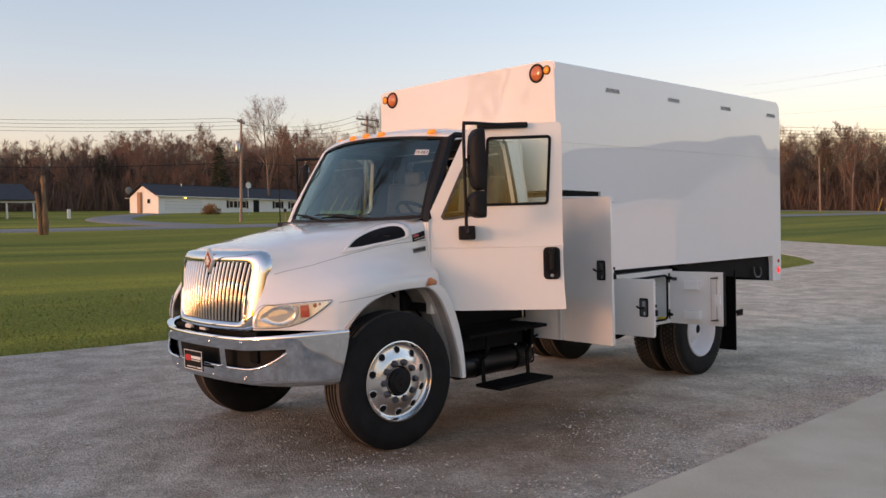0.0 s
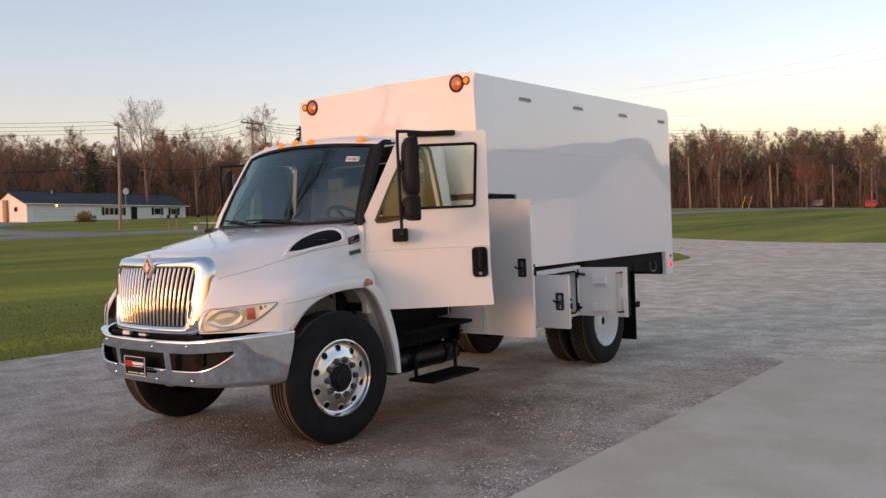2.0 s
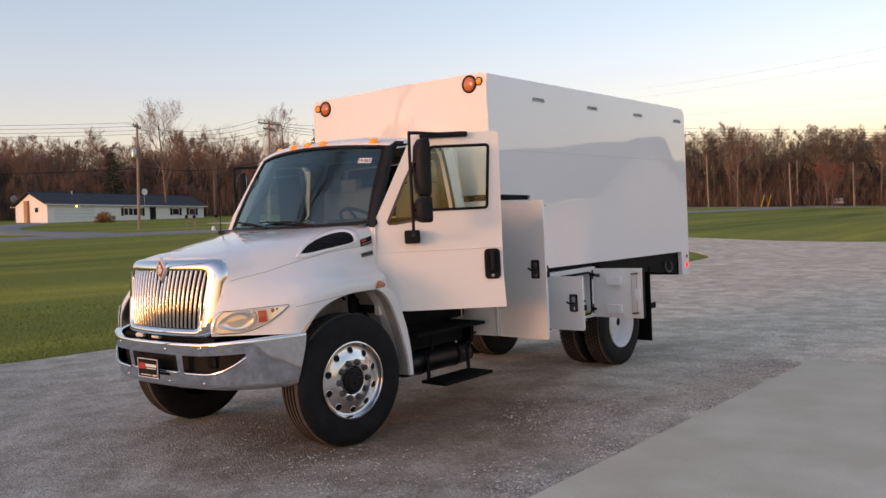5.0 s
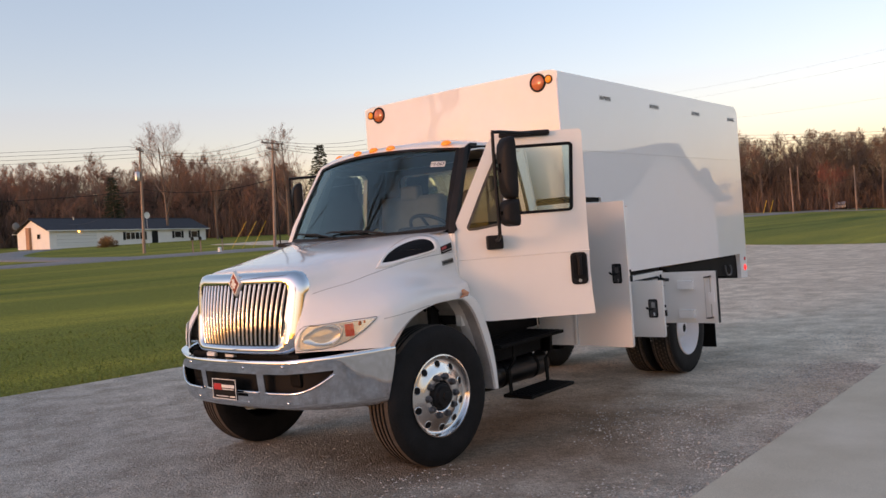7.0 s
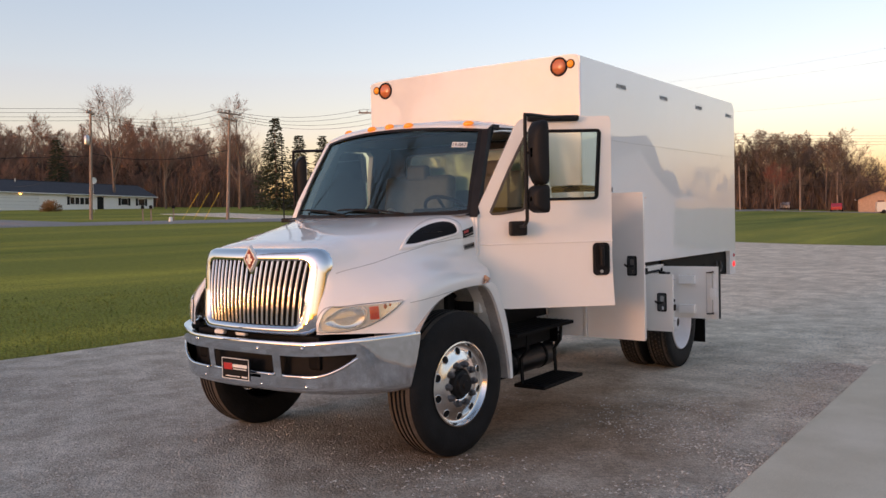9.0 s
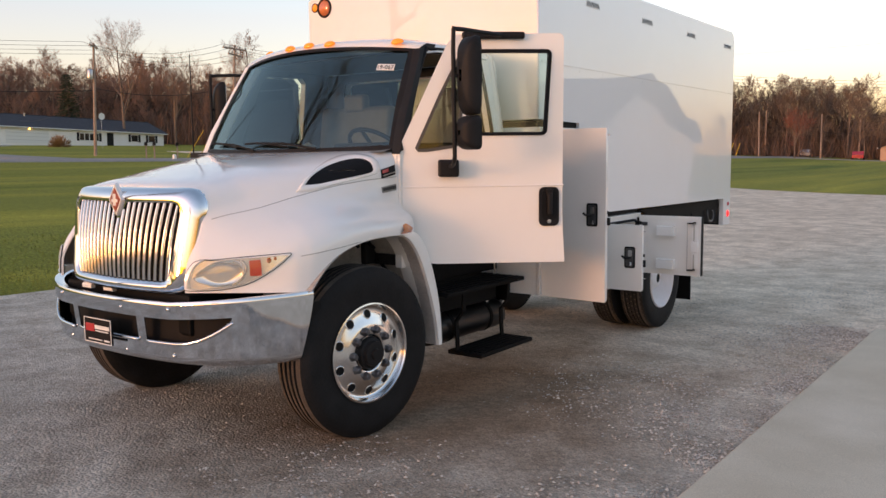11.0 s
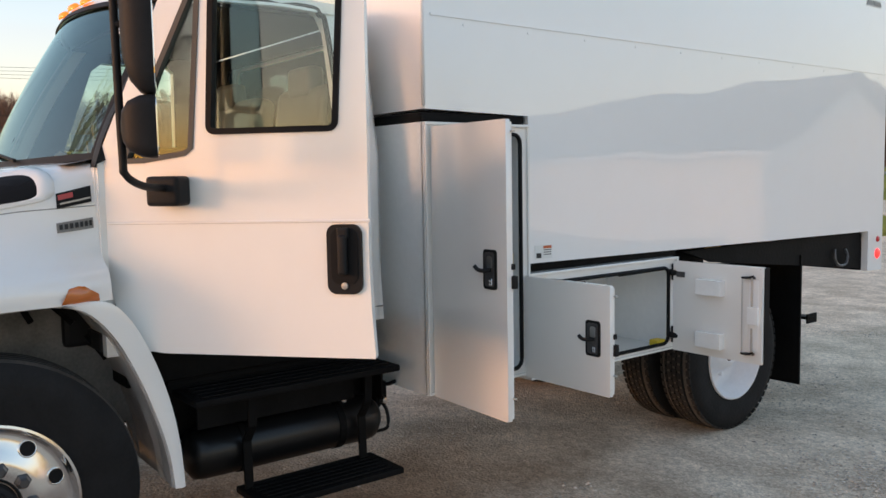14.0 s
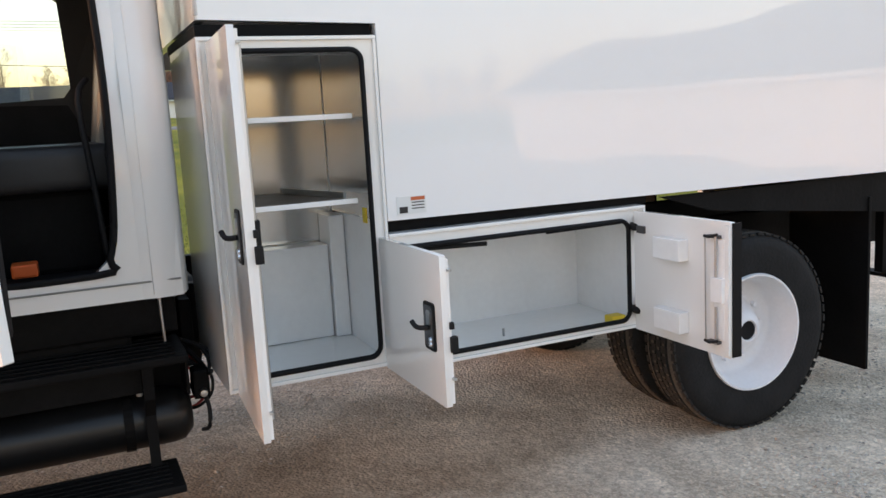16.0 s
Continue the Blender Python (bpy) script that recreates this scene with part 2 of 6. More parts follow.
GALV = mat("bare_aluminium", (0.55, 0.55, 0.53), 0.3, metal=0.9, vary=0.15, scale=5)
GRAVEL = ground_mat("gravel", ((0.49, 0.44, 0.378), (0.56, 0.51, 0.44), (0.375, 0.325, 0.268)), (0.33, 2.4), 0.95, 0.55, 60, 0.2, 95.0, 0.12, stones=0.21, cell=72.0, pale=(-0.5, 7.0, (1.5, 1.38, 1.26)), brown_patch=(1.2, 0.9, 1.3, 2.3, (0.55, 0.445, 0.37)))
CONCRETE = ground_mat("concrete", ((0.62, 0.54, 0.42), (0.67, 0.585, 0.465), (0.56, 0.48, 0.365)), (0.35, 1.6), 0.85, 0.06, 90, 0.3, 160.0, 0.12)
GRASS = ground_mat("lawn", ((0.075, 0.115, 0.016), (0.36, 0.31, 0.045), (0.20, 0.20, 0.034)), (0.15, 0.7), 0.95, 0.2, 70, 0.1, 22.0, 0.4, stretch=(0, 0.08))
ASPHALT = ground_mat("asphalt", ((0.27, 0.25, 0.235), (0.33, 0.305, 0.285), (0.23, 0.21, 0.195)), (0.4, 5), 0.9, 0.2, 60)
BARK = mat("bark", (0.18, 0.13, 0.10), 0.9, vary=0.4, scale=0.6)
TWIG = mat("bare_twigs", (0.25, 0.137, 0.095), 0.9, vary=0.35, scale=0.15)
DEEPWOOD = mat("deep_wood_stems", (0.085, 0.058, 0.045), 0.9, vary=0.35, scale=0.2)
GREYTWIG = mat("grey_brown_twigs", (0.165, 0.118, 0.088), 0.9, vary=0.35, scale=0.15)
NEEDLE = mat("conifer_needles", (0.035, 0.048, 0.022), 0.8, vary=0.4, scale=1.0)
BLADE = mat("grass_blades", (0.15, 0.175, 0.027), 0.7, vary=0.35, scale=0.5)
STONE = mat("gravel_stones", (0.41, 0.38, 0.34), 0.95, vary=0.4, scale=13, spec=0.2)
isl, isr, ism = (STONE.node_tree.nodes.new(k) for k in ("ShaderNodeNewGeometry", "ShaderNodeMapRange", "ShaderNodeMix"))
isr.inputs["To Min"].default_value, isr.inputs["To Max"].default_value = 0.6, 1.4
ism.data_type, ism.blend_type = "RGBA", "MULTIPLY"
ism.inputs["Factor"].default_value = 1.0
STONE.node_tree.links.new(isl.outputs["Random Per Island"], isr.inputs["Value"])
STONE.node_tree.links.new(STONE.node_tree.nodes["Principled BSDF"].inputs["Base Color"].links[0].from_socket, ism.inputs["A"])
STONE.node_tree.links.new(isr.outputs["Result"], ism.inputs["B"])
STONE.node_tree.links.new(ism.outputs["Result"], STONE.node_tree.nodes["Principled BSDF"].inputs["Base Color"])
SIDING = mat("white_siding", (0.84, 0.83, 0.80), 0.6, vary=0.05, scale=1.0)
SHINGLE = mat("dark_shingles", (0.035, 0.037, 0.045), 0.9, vary=0.25, scale=2)
POLEWOOD = mat("weathered_pole_wood", (0.30, 0.22, 0.175), 0.85, vary=0.3, scale=1.5)
CARVED = mat("carved_wood", (0.20, 0.115, 0.06), 0.75, vary=0.35, scale=2)
WIRE = mat("cable_sheath", (0.02, 0.018, 0.018), 0.6)


# ---- helpers of this scene ----
def part(name, bm, material, parent=None, label="", smooth=None):
    """Links a bmesh as one mesh object, under a thing or a part."""
    me = bpy.data.meshes.new(name)
    bmesh.ops.recalc_face_normals(bm, faces=bm.faces)
    bm.to_mesh(me)
    bm.free()
    if smooth is not None:
        me.shade_smooth() if smooth >= 180 else me.set_sharp_from_angle(angle=radians(smooth))
    me.materials.append(material)
    ob = new(name, me)
    if parent:
        deep = parent.parent and parent.parent.parent
        ob.parent = parent.parent if deep else parent
        if deep:
            ob.matrix_local = parent.matrix_local
    if label:
        ob["label"] = label
    return ob


def thing(name, label, category, group="", kind=""):
    return tagged(new(name), label, category, group, kind)


def box(x0, x1, y0, y1, z0, z1, bevel=0.0, bm=None, seg=2, m=None):
    bm = bm or bmesh.new()
    vs = bmesh.ops.create_cube(bm, size=1)["verts"]
    t = Matrix.LocRotScale(((x0 + x1) / 2, (y0 + y1) / 2, (z0 + z1) / 2), None, (abs(x1 - x0), abs(y1 - y0), abs(z1 - z0)))
    bmesh.ops.transform(bm, matrix=t, verts=vs)
    if bevel:
        es = list({e for v in vs for e in v.link_edges})
        r = bmesh.ops.bevel(bm, geom=es, offset=bevel, segments=seg, affect="EDGES", profile=0.6)
        vs = list({v for f in r["faces"] for v in f.verts} | {v for v in vs if v.is_valid})
    if m:
        bmesh.ops.transform(bm, matrix=m, verts=vs)
    return bm


def grid(rows, close=False, bm=None, wrap=False):
    """A skin over rows of points."""
    bm = bm or bmesh.new()
    vs = [[bm.verts.new(p) for p in r] for r in rows]
    n = len(vs)
    for i in range(n if wrap else n - 1):
        a, b = vs[i], vs[(i + 1) % n]
        k = len(a)
        for j in range(k if close else k - 1):
            quad = (a[j], a[(j + 1) % k], b[(j + 1) % k], b[j])
            if len({tuple(v.co) for v in quad}) > 2:
                bm.faces.new(quad)
    return bm


def thick(bm, d):
    """Gives a skin a thickness of d."""
    bmesh.ops.recalc_face_normals(bm, faces=bm.faces)
    bmesh.ops.solidify(bm, geom=list(bm.faces), thickness=d)
    return bm


def slab(outline, d, axis=0, at=0.0, bm=None, holes=()):
    """A plate from an outline of (a, b), at 'at' along an axis and d thick towards minus; holes are outlines too."""
    bm = bm or bmesh.new()

    def put(a, b, w):
        return ((w, a, b), (a, w, b), (a, b, w))[axis]

    loops = [outline, *holes]
    edges, faces = [], []
    for w in (at, at - d):
        es = []
        for lp in loops:
            vs = [bm.verts.new(put(a, b, w)) for a, b in lp]
            es += [bm.edges.new((vs[i], vs[(i + 1) % len(vs)])) for i in range(len(vs))]
        bmesh.ops.triangle_fill(bm, use_beauty=True, edges=es)
        edges.append(es)
    for e0, e1 in zip(*edges):
        bm.faces.new((e0.verts[0], e0.verts[1], e1.verts[1], e1.verts[0]))
    return bm


def rounded(a0, a1, b0, b1, r, n=5):
    """The outline of a rectangle with round corners."""
    pts = []
    for ca, cb, s in ((a1 - r, b1 - r, 0), (a0 + r, b1 - r, 90), (a0 + r, b0 + r, 180), (a1 - r, b0 + r, 270)):
        for i in range(n + 1):
            t = radians(s + 90 * i / n)
            pts.append((ca + r * math.cos(t), cb + r * math.sin(t)))
    return pts


def lathe(profile, centre, axis=0, n=48, bm=None):
    """Turns a profile of (radius, along) about an axis through the centre."""
    rows = []
    for i in range(n):
        t = 2 * math.pi * i / n
        c, s = math.cos(t), math.sin(t)
        row = []
        for r, w in profile:
            p = ((w, r * c, r * s), (r * c, w, r * s), (r * c, r * s, w))[axis]
            row.append(tuple(a + b for a, b in zip(p, centre)))
        rows.append(row)
    bm = grid(rows, wrap=True, bm=bm)
    bmesh.ops.remove_doubles(bm, verts=bm.verts, dist=1e-5)
    return bm


def tube(pts, r, n=8, bm=None, caps=True):
    """A round bar along points; r is one radius or one for each point."""
    bm = bm or bmesh.new()
    pts = [Vector(p) for p in pts]
    rs = r if isinstance(r, (list, tuple)) else [r] * len(pts)
    rings, up = [], Vector((0.137, 0.311, 0.94))
    for i, p in enumerate(pts):
        d = (pts[min(i + 1, len(pts) - 1)] - pts[max(i - 1, 0)]).normalized()
        a = d.cross(up).normalized() if abs(d.dot(up)) < 0.99 else d.orthogonal().normalized()
        b = d.cross(a)
        rings.append([bm.verts.new(p + rs[i] * (math.cos(2 * math.pi * k / n) * a + math.sin(2 * math.pi * k / n) * b)) for k in range(n)])
    for a, b in zip(rings, rings[1:]):
        for k in range(n):
            bm.faces.new((a[k], a[(k + 1) % n], b[(k + 1) % n], b[k]))
    if caps:
        bm.faces.new(rings[0])
        bm.faces.new(rings[-1])
    return bm


def smooth_path(pts, n=6):
    """A soft curve through points."""
    pts = [Vector(p) for p in pts]
    out = []
    for i in range(len(pts) - 1):
        p0, p1, p2, p3 = pts[max(i - 1, 0)], pts[i], pts[i + 1], pts[min(i + 2, len(pts) - 1)]
        for k in range(n):
            t = k / n
            out.append(0.5 * (2 * p1 + (p2 - p0) * t + (2 * p0 - 5 * p1 + 4 * p2 - p3) * t * t + (3 * p1 - p0 - 3 * p2 + p3) * t ** 3))
    return out + [pts[-1]]


def lerp(table, x):
    """Values of a table of (x, value...) at x, with straight lines between."""
    if x <= table[0][0]:
        return np.array(table[0][1:], float)
    for a, b in zip(table, table[1:]):
        if x <= b[0]:
            t = (x - a[0]) / (b[0] - a[0])
            return np.array(a[1:], float) * (1 - t) + np.array(b[1:], float) * t
    return np.array(table[-1][1:], float)


def mesh_of(name, verts, faces):
    """A mesh from arrays of places and of equal-sized faces."""
    me = bpy.data.meshes.new(name)
    n, k = faces.shape
    me.vertices.add(len(verts))
    me.vertices.foreach_set("co", np.ascontiguousarray(verts, np.float32).ravel())
    me.loops.add(n * k)
    me.loops.foreach_set("vertex_index", np.ascontiguousarray(faces, np.int32).ravel())
    me.polygons.add(n)
    me.polygons.foreach_set("loop_start", np.arange(0, n * k, k, dtype=np.int32))
    me.update(calc_edges=True)
    return me


def joined(name, verts, faces, material, label, category, kind="stuff"):
    me = bpy.data.meshes.new(name)
    me.from_pydata(verts, [], faces)
    me.materials.append(material)
    return tagged(new(name, me), label, category, "", kind)


# ---- ground ----
def ground_z(x, y):
    yy = min(max(y, -8.0), 11.0)
    s = -x - 7.0
    soft = 1.5 * math.log1p(math.exp(min(s / 1.5, 30))) if s < 40 else s
    rise = 0.0455 * min(soft, 43.0) + 0.036 * max(0.0, min(soft, 400.0) - 43.0)
    return -0.02 - 0.021 * yy + rise


def spread(lo, hi, fine_lo, fine_hi, step, growth=1.22):
    """Places along a line, close together in the fine stretch."""
    mid = list(np.arange(fine_lo, fine_hi + 1e-6, step))
    d, a = step, fine_hi
    while a < hi:
        d *= growth
        a += d
        mid.append(min(a, hi))
    d, a = step, fine_lo
    while a > lo:
        d *= growth
        a -= d
        mid.insert(0, max(a, lo))
    return mid


XS, YS = spread(-2500, 2500, -22, 14, 1.0), spread(-2500, 2500, -12, 46, 1.0)
tagged(part("ground", grid([[(x, y, ground_z(x, y) - 0.03) for x in XS] for y in YS]), GRASS, smooth=180), "wide mown lawn in patchy early spring green", "lawn", kind="structure")

LEFT_EDGE = [(-70, -6.3), (-10, -6.35), (-3, -6.4), (4, -6.35), (14, -6.3), (24, -6.4), (27, -6.6), (28.6, -7.4), (30, -8.3), (33.5, -11.5), (37.5, -21), (44, -45), (52, -75)]


def far_edge(x):
    return 37.4 - 0.32 * x


def gravel_rows():
    ys = [*np.arange(-70, -12, 4.0), *np.arange(-12, 16, 0.5), *np.arange(16, 62, 1.0)]
    us = [(i / 60) ** 1.6 for i in range(61)]
    rows = []
    for y in ys:
        xl = float(lerp(LEFT_EDGE, y)[0]) + 0.12 * noise.noise((0, y * 1.3, 0)) + 0.05 * noise.noise((3, y * 5, 0))
        row = []
        for u in us:
            x = xl + u * (90 - xl)
            yy = min(y, far_edge(x) + 0.2 * noise.noise((x * 0.8, 0, 5)))
            row.append((x, yy, ground_z(x, yy) + 0.005 + 0.010 * noise.noise((x * 1.2, yy * 1.2, 2)) * (1 if u > 0 else 0) - (0.05 if u == 0 else 0)))
        rows.append(row)
    return rows


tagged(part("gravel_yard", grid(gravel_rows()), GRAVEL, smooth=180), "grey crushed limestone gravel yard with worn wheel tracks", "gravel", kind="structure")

pad = [[(x, y, ground_z(x, y) + dz) for x, y, dz in ((2.97, yy, -0.1), (2.97, yy, 0.018), (2.985, yy, 0.03), (5.5, yy, 0.03), (14, yy, 0.03), (40, yy, 0.03))] for yy in (-60, -20, -6, -2, 0, 2, 4, 5.5, 5.58)]
pad.append([(x, 5.6, z - 0.13) for x, _, z in pad[-1]])
tagged(part("concrete_pad", grid(pad), CONCRETE, smooth=30), "pale trowelled concrete apron beside the gravel", "pavement", kind="structure")


def strip(name, centre, half, lift, material, label, category):
    rows = []
    pts = smooth_path([(*p, 0) for p in centre], 8)
    for i, p in enumerate(pts):
        d = (pts[min(i + 1, len(pts) - 1)] - pts[max(i - 1, 0)]).normalized()
        n = Vector((-d.y, d.x, 0))
        rows.append([(*(p + n * half * k).xy, ground_z(*(p + n * half * k).xy) + lift - (0.06 if abs(k) == 1 else 0)) for k in (-1, -0.97, -0.4, 0, 0.4, 0.97, 1)])
    return tagged(part(name, grid(rows), material, smooth=180), label, category, kind="structure")


strip("road", [(-62, -260), (-57, -80), (-53, 0), (-49, 40), (-44, 70), (-38, 120), (-20, 330)], 2.6, 0.03, ASPHALT, "narrow grey asphalt country road", "road")
strip("driveway", [(-52, 27), (-66, 27), (-80, 31), (-96, 40), (-106, 48)], 2.2, 0.04, ASPHALT, "worn grey driveway leading to the ranch house", "driveway")
strip("far_road", [(-130, 120), (-40, 142), (40, 150), (200, 156)], 2.5, 0.03, ASPHALT, "distant asphalt road along the woods", "road")

# ---- the truck ----
truck = thing("dump_truck", "white chipper dump truck with open doors parked on gravel", "truck")


def mirrored(rows):
    """A half profile from the middle out, doubled to both sides."""
    return [[(-x, y, z) for x, y, z in reversed(r[1:])] + list(r) for r in rows]


# hood and fenders: half profiles (x, z) from the middle to the lower edge, along y
HOOD = [
    (-0.93, [(0, 1.50), (.30, 1.50), (.48, 1.485), (.57, 1.44), (.60, 1.36), (.61, 1.25), (.62, 1.14), (.63, 1.06), (.63, 0.95)]),
    (-0.86, [(0, 1.525), (.30, 1.52), (.50, 1.50), (.59, 1.45), (.62, 1.36), (.64, 1.27), (.68, 1.17), (.72, 1.10), (.73, 0.95)]),
    (-0.70, [(0, 1.555), (.30, 1.55), (.52, 1.525), (.62, 1.47), (.66, 1.385), (.74, 1.30), (.85, 1.215), (.90, 1.14), (.91, 0.945)]),
    (-0.55, [(0, 1.58), (.30, 1.575), (.54, 1.55), (.65, 1.50), (.71, 1.42), (.82, 1.335), (.96, 1.25), (1.04, 1.15), (1.05, 0.94)]),
    (-0.47, [(0, 1.595), (.31, 1.59), (.56, 1.565), (.68, 1.515), (.745, 1.435), (.85, 1.35), (1.00, 1.27), (1.085, 1.17), (1.09, 0.94)]),
    (-0.40, [(0, 1.608), (.32, 1.603), (.575, 1.578), (.70, 1.53), (.77, 1.45), (.87, 1.365), (1.03, 1.285), (1.11, 1.19), (1.11, 1.02)]),
    (-0.25, [(0, 1.635), (.35, 1.63), (.60, 1.605), (.75, 1.555), (.82, 1.48), (.90, 1.395), (1.06, 1.31), (1.135, 1.225), (1.135, 1.125)]),
    (-0.05, [(0, 1.665), (.38, 1.66), (.64, 1.64), (.80, 1.59), (.87, 1.52), (.925, 1.42), (1.07, 1.325), (1.145, 1.255), (1.145, 1.18)]),
    (0.12, [(0, 1.69), (.42, 1.687), (.68, 1.67), (.85, 1.625), (.915, 1.56), (.95, 1.44), (1.06, 1.335), (1.148, 1.265), (1.15, 1.192)]),
    (0.30, [(0, 1.712), (.46, 1.71), (.74, 1.70), (.90, 1.665), (.955, 1.60), (.97, 1.46), (1.03, 1.35), (1.14, 1.275), (1.15, 1.193)]),
    (0.46, [(0, 1.72), (.50, 1.72), (.78, 1.718), (.925, 1.70), (.968, 1.64), (.978, 1.48), (1.0, 1.36), (1.09, 1.29), (1.11, 1.195)]),
]


def tucked(y, v):
    """The hood ends behind the grille surround."""
    return max(y, float(np.interp(v, (0, 4.6, 6.2, 8), (-0.80, -0.78, -0.90, -0.95))))


def soft_rows(table, n=4):
    """Rows of the half profiles with soft curves across and along."""
    across = [smooth_path([(x, tucked(y, k), z) for k, (x, z) in enumerate(pr)], 3) for y, pr in table]
    cols = [smooth_path(c, n) for c in zip(*across)]
    return [list(r) for r in zip(*cols)]


SKIN = soft_rows(HOOD)


def hood_at(y, v):
    """A place on the hood's left half: v from 0 (middle) to 8 (lower edge)."""
    r = float(np.interp(y, [h[0] for h in HOOD], range(len(HOOD)))) * 4
    c = v * 3
    i, j = min(int(r), len(SKIN) - 2), min(int(c), len(SKIN[0]) - 2)
    f, g = r - i, c - j
    return SKIN[i][j].lerp(SKIN[i][j + 1], g).lerp(SKIN[i + 1][j].lerp(SKIN[i + 1][j + 1], g), f)


def on_hood(y, v, off):
    p = hood_at(y, v)
    n = (hood_at(y + 0.03, v) - p).cross(hood_at(y, min(v + 0.1, 8)) - hood_at(y, min(v + 0.1, 8) - 0.1)).normalized()
    if n.x < 0:
        n = -n
    return p + n * off


hood_bm = thick(grid(mirrored(SKIN)), 0.012)
hood = part("hood", hood_bm, WHITE, truck, "white one-piece hood with flared fenders", smooth=50)
def v_at(y, z):
    """The profile's place v at a height z on the fender or hood side."""
    lo, hi = 1.5, 8.0
    for _ in range(30):
        mid = (lo + hi) / 2
        lo, hi = (mid, hi) if hood_at(y, mid).z > z else (lo, mid)
    return lo


CREASE = [(-0.80, 1.335), (-0.7, 1.355), (-0.5, 1.395), (-0.25, 1.455), (0.0, 1.505), (0.2, 1.53), (0.45, 1.545)]
part("hood_seam", tube([on_hood(y, v_at(y, lerp(CREASE, y)[0]), 0.0) for y in np.linspace(-0.78, 0.45, 34)], 0.0022, 5), SEAM, hood)
part("fender_seam", tube([on_hood(y, v_at(y, 1.135 + 0.11 * (y + 0.5)), 0.0) for y in np.linspace(-0.5, -0.08, 20)], 0.002, 5), SEAM, hood)

# side air inlet: a dark hollow with a raised white rim
VENT = [(-0.20, 1.508), (-0.13, 1.557), (-0.02, 1.602), (0.10, 1.636), (0.205, 1.655), (0.245, 1.648), (0.255, 1.61), (0.235, 1.576), (0.12, 1.553), (0.0, 1.533), (-0.12, 1.512)]


def vent_loop(s, off):
    cy, cz = 0.05, 1.585
    pts = smooth_path([(cy + (y - cy) * (1 + (s - 1) * 0.6), cz + (z - cz) * s, 0) for y, z in VENT + VENT[:1]], 5)[:-1]
    return [on_hood(p.x, v_at(p.x, p.y), off) for p in pts]


rim = grid([vent_loop(1.5, -0.002), vent_loop(1.42, 0.012), vent_loop(1.15, 0.015), vent_loop(1.0, 0.007)], close=True)
part("vent_rim", rim, WHITE, hood, smooth=60)
core = grid([vent_loop(k, 0.008) for k in (1.03, 0.8, 0.5, 0.2, 0.02)], close=True)
part("vent_opening", core, GASKET, hood, "dark mesh air inlet")


def hood_plate(name, y0, y1, v0, v1, off, material, parent=hood, label=""):
    return part(name, thick(grid([[on_hood(y, v, off) for v in np.linspace(v0, v1, 4)] for y in np.linspace(y0, y1, 5)]), 0.004), material, parent, label)


badge = hood_plate("side_badge", 0.315, 0.43, 4.1, 4.5, 0.006, BLACK, label="black engine badge with a red stripe")
hood_plate("badge_stripe", 0.32, 0.365, 4.16, 4.3, 0.011, RED, badge)
hood_plate("badge_bar", 0.325, 0.425, 4.38, 4.42, 0.011, STEEL, badge)
engine = hood_plate("engine_badge", 0.31, 0.432, 4.86, 5.14, 0.005, TRIMGREY, label="grey engine name plate with dark lettering bars")
for k in range(7):
    hood_plate("name_bar", 0.318 + 0.016 * k, 0.328 + 0.016 * k, 4.92, 5.06, 0.009, INK, engine)
part("side_marker", grid([[on_hood(y, v, o) for y, v, o in r] for r in (
    ((0.27, 7.95, 0.0), (0.33, 7.95, 0.0), (0.40, 7.95, 0.0)), ((0.275, 7.6, 0.02), (0.33, 7.6, 0.026), (0.385, 7.6, 0.02)), ((0.30, 7.25, 0.0), (0.33, 7.2, 0.0), (0.35, 7.25, 0.0)))]), ORANGE, hood, "amber side marker reflector", smooth=180)

# wheel arch flare behind the front wheel and its dark liner
ARCH = [(-0.475, .94), (-0.42, 1.0), (-0.33, 1.075), (-0.2, 1.14), (-0.04, 1.18), (0.15, 1.193), (0.28, 1.19), (0.37, 1.15), (0.46, 1.04), (0.54, .87), (0.60, .70), (0.635, .56), (0.65, .43)]
OUTER = [(0.30, 1.197), (0.42, 1.195), (0.50, 1.13), (0.58, .98), (0.64, .80), (0.675, .62), (0.69, .43)]
for side, word in ((1, "flare"), (-1, "flare")):
    inner, outer = smooth_path([(0, *p) for p in ARCH[6:]], 4), smooth_path([(0, *p) for p in OUTER], 4)
    rows = [[(side * x, p.y, p.z) for x, p in ((1.02, b), (1.10, b), (1.15, b), (1.158, a.lerp(b, 0.5)), (1.15, a), (1.08, a), (0.95, a))] for a, b in zip(inner, outer)]
    part("fender_" + word, grid(rows), WHITE, truck, "white rear fender flare", smooth=50)
    arch = smooth_path([(0, *p) for p in ARCH], 3)
    part("wheel_arch_liner", thick(grid([[(side * 1.13, p.y, p.z), (side * 1.0, p.y * 1.01, p.z + 0.01), (side * 0.62, p.y, p.z + 0.02)] for p in arch]), 0.006), mat("arch_liner", (0.36, 0.345, 0.33), 0.8, vary=0.3, scale=6), truck, smooth=60)


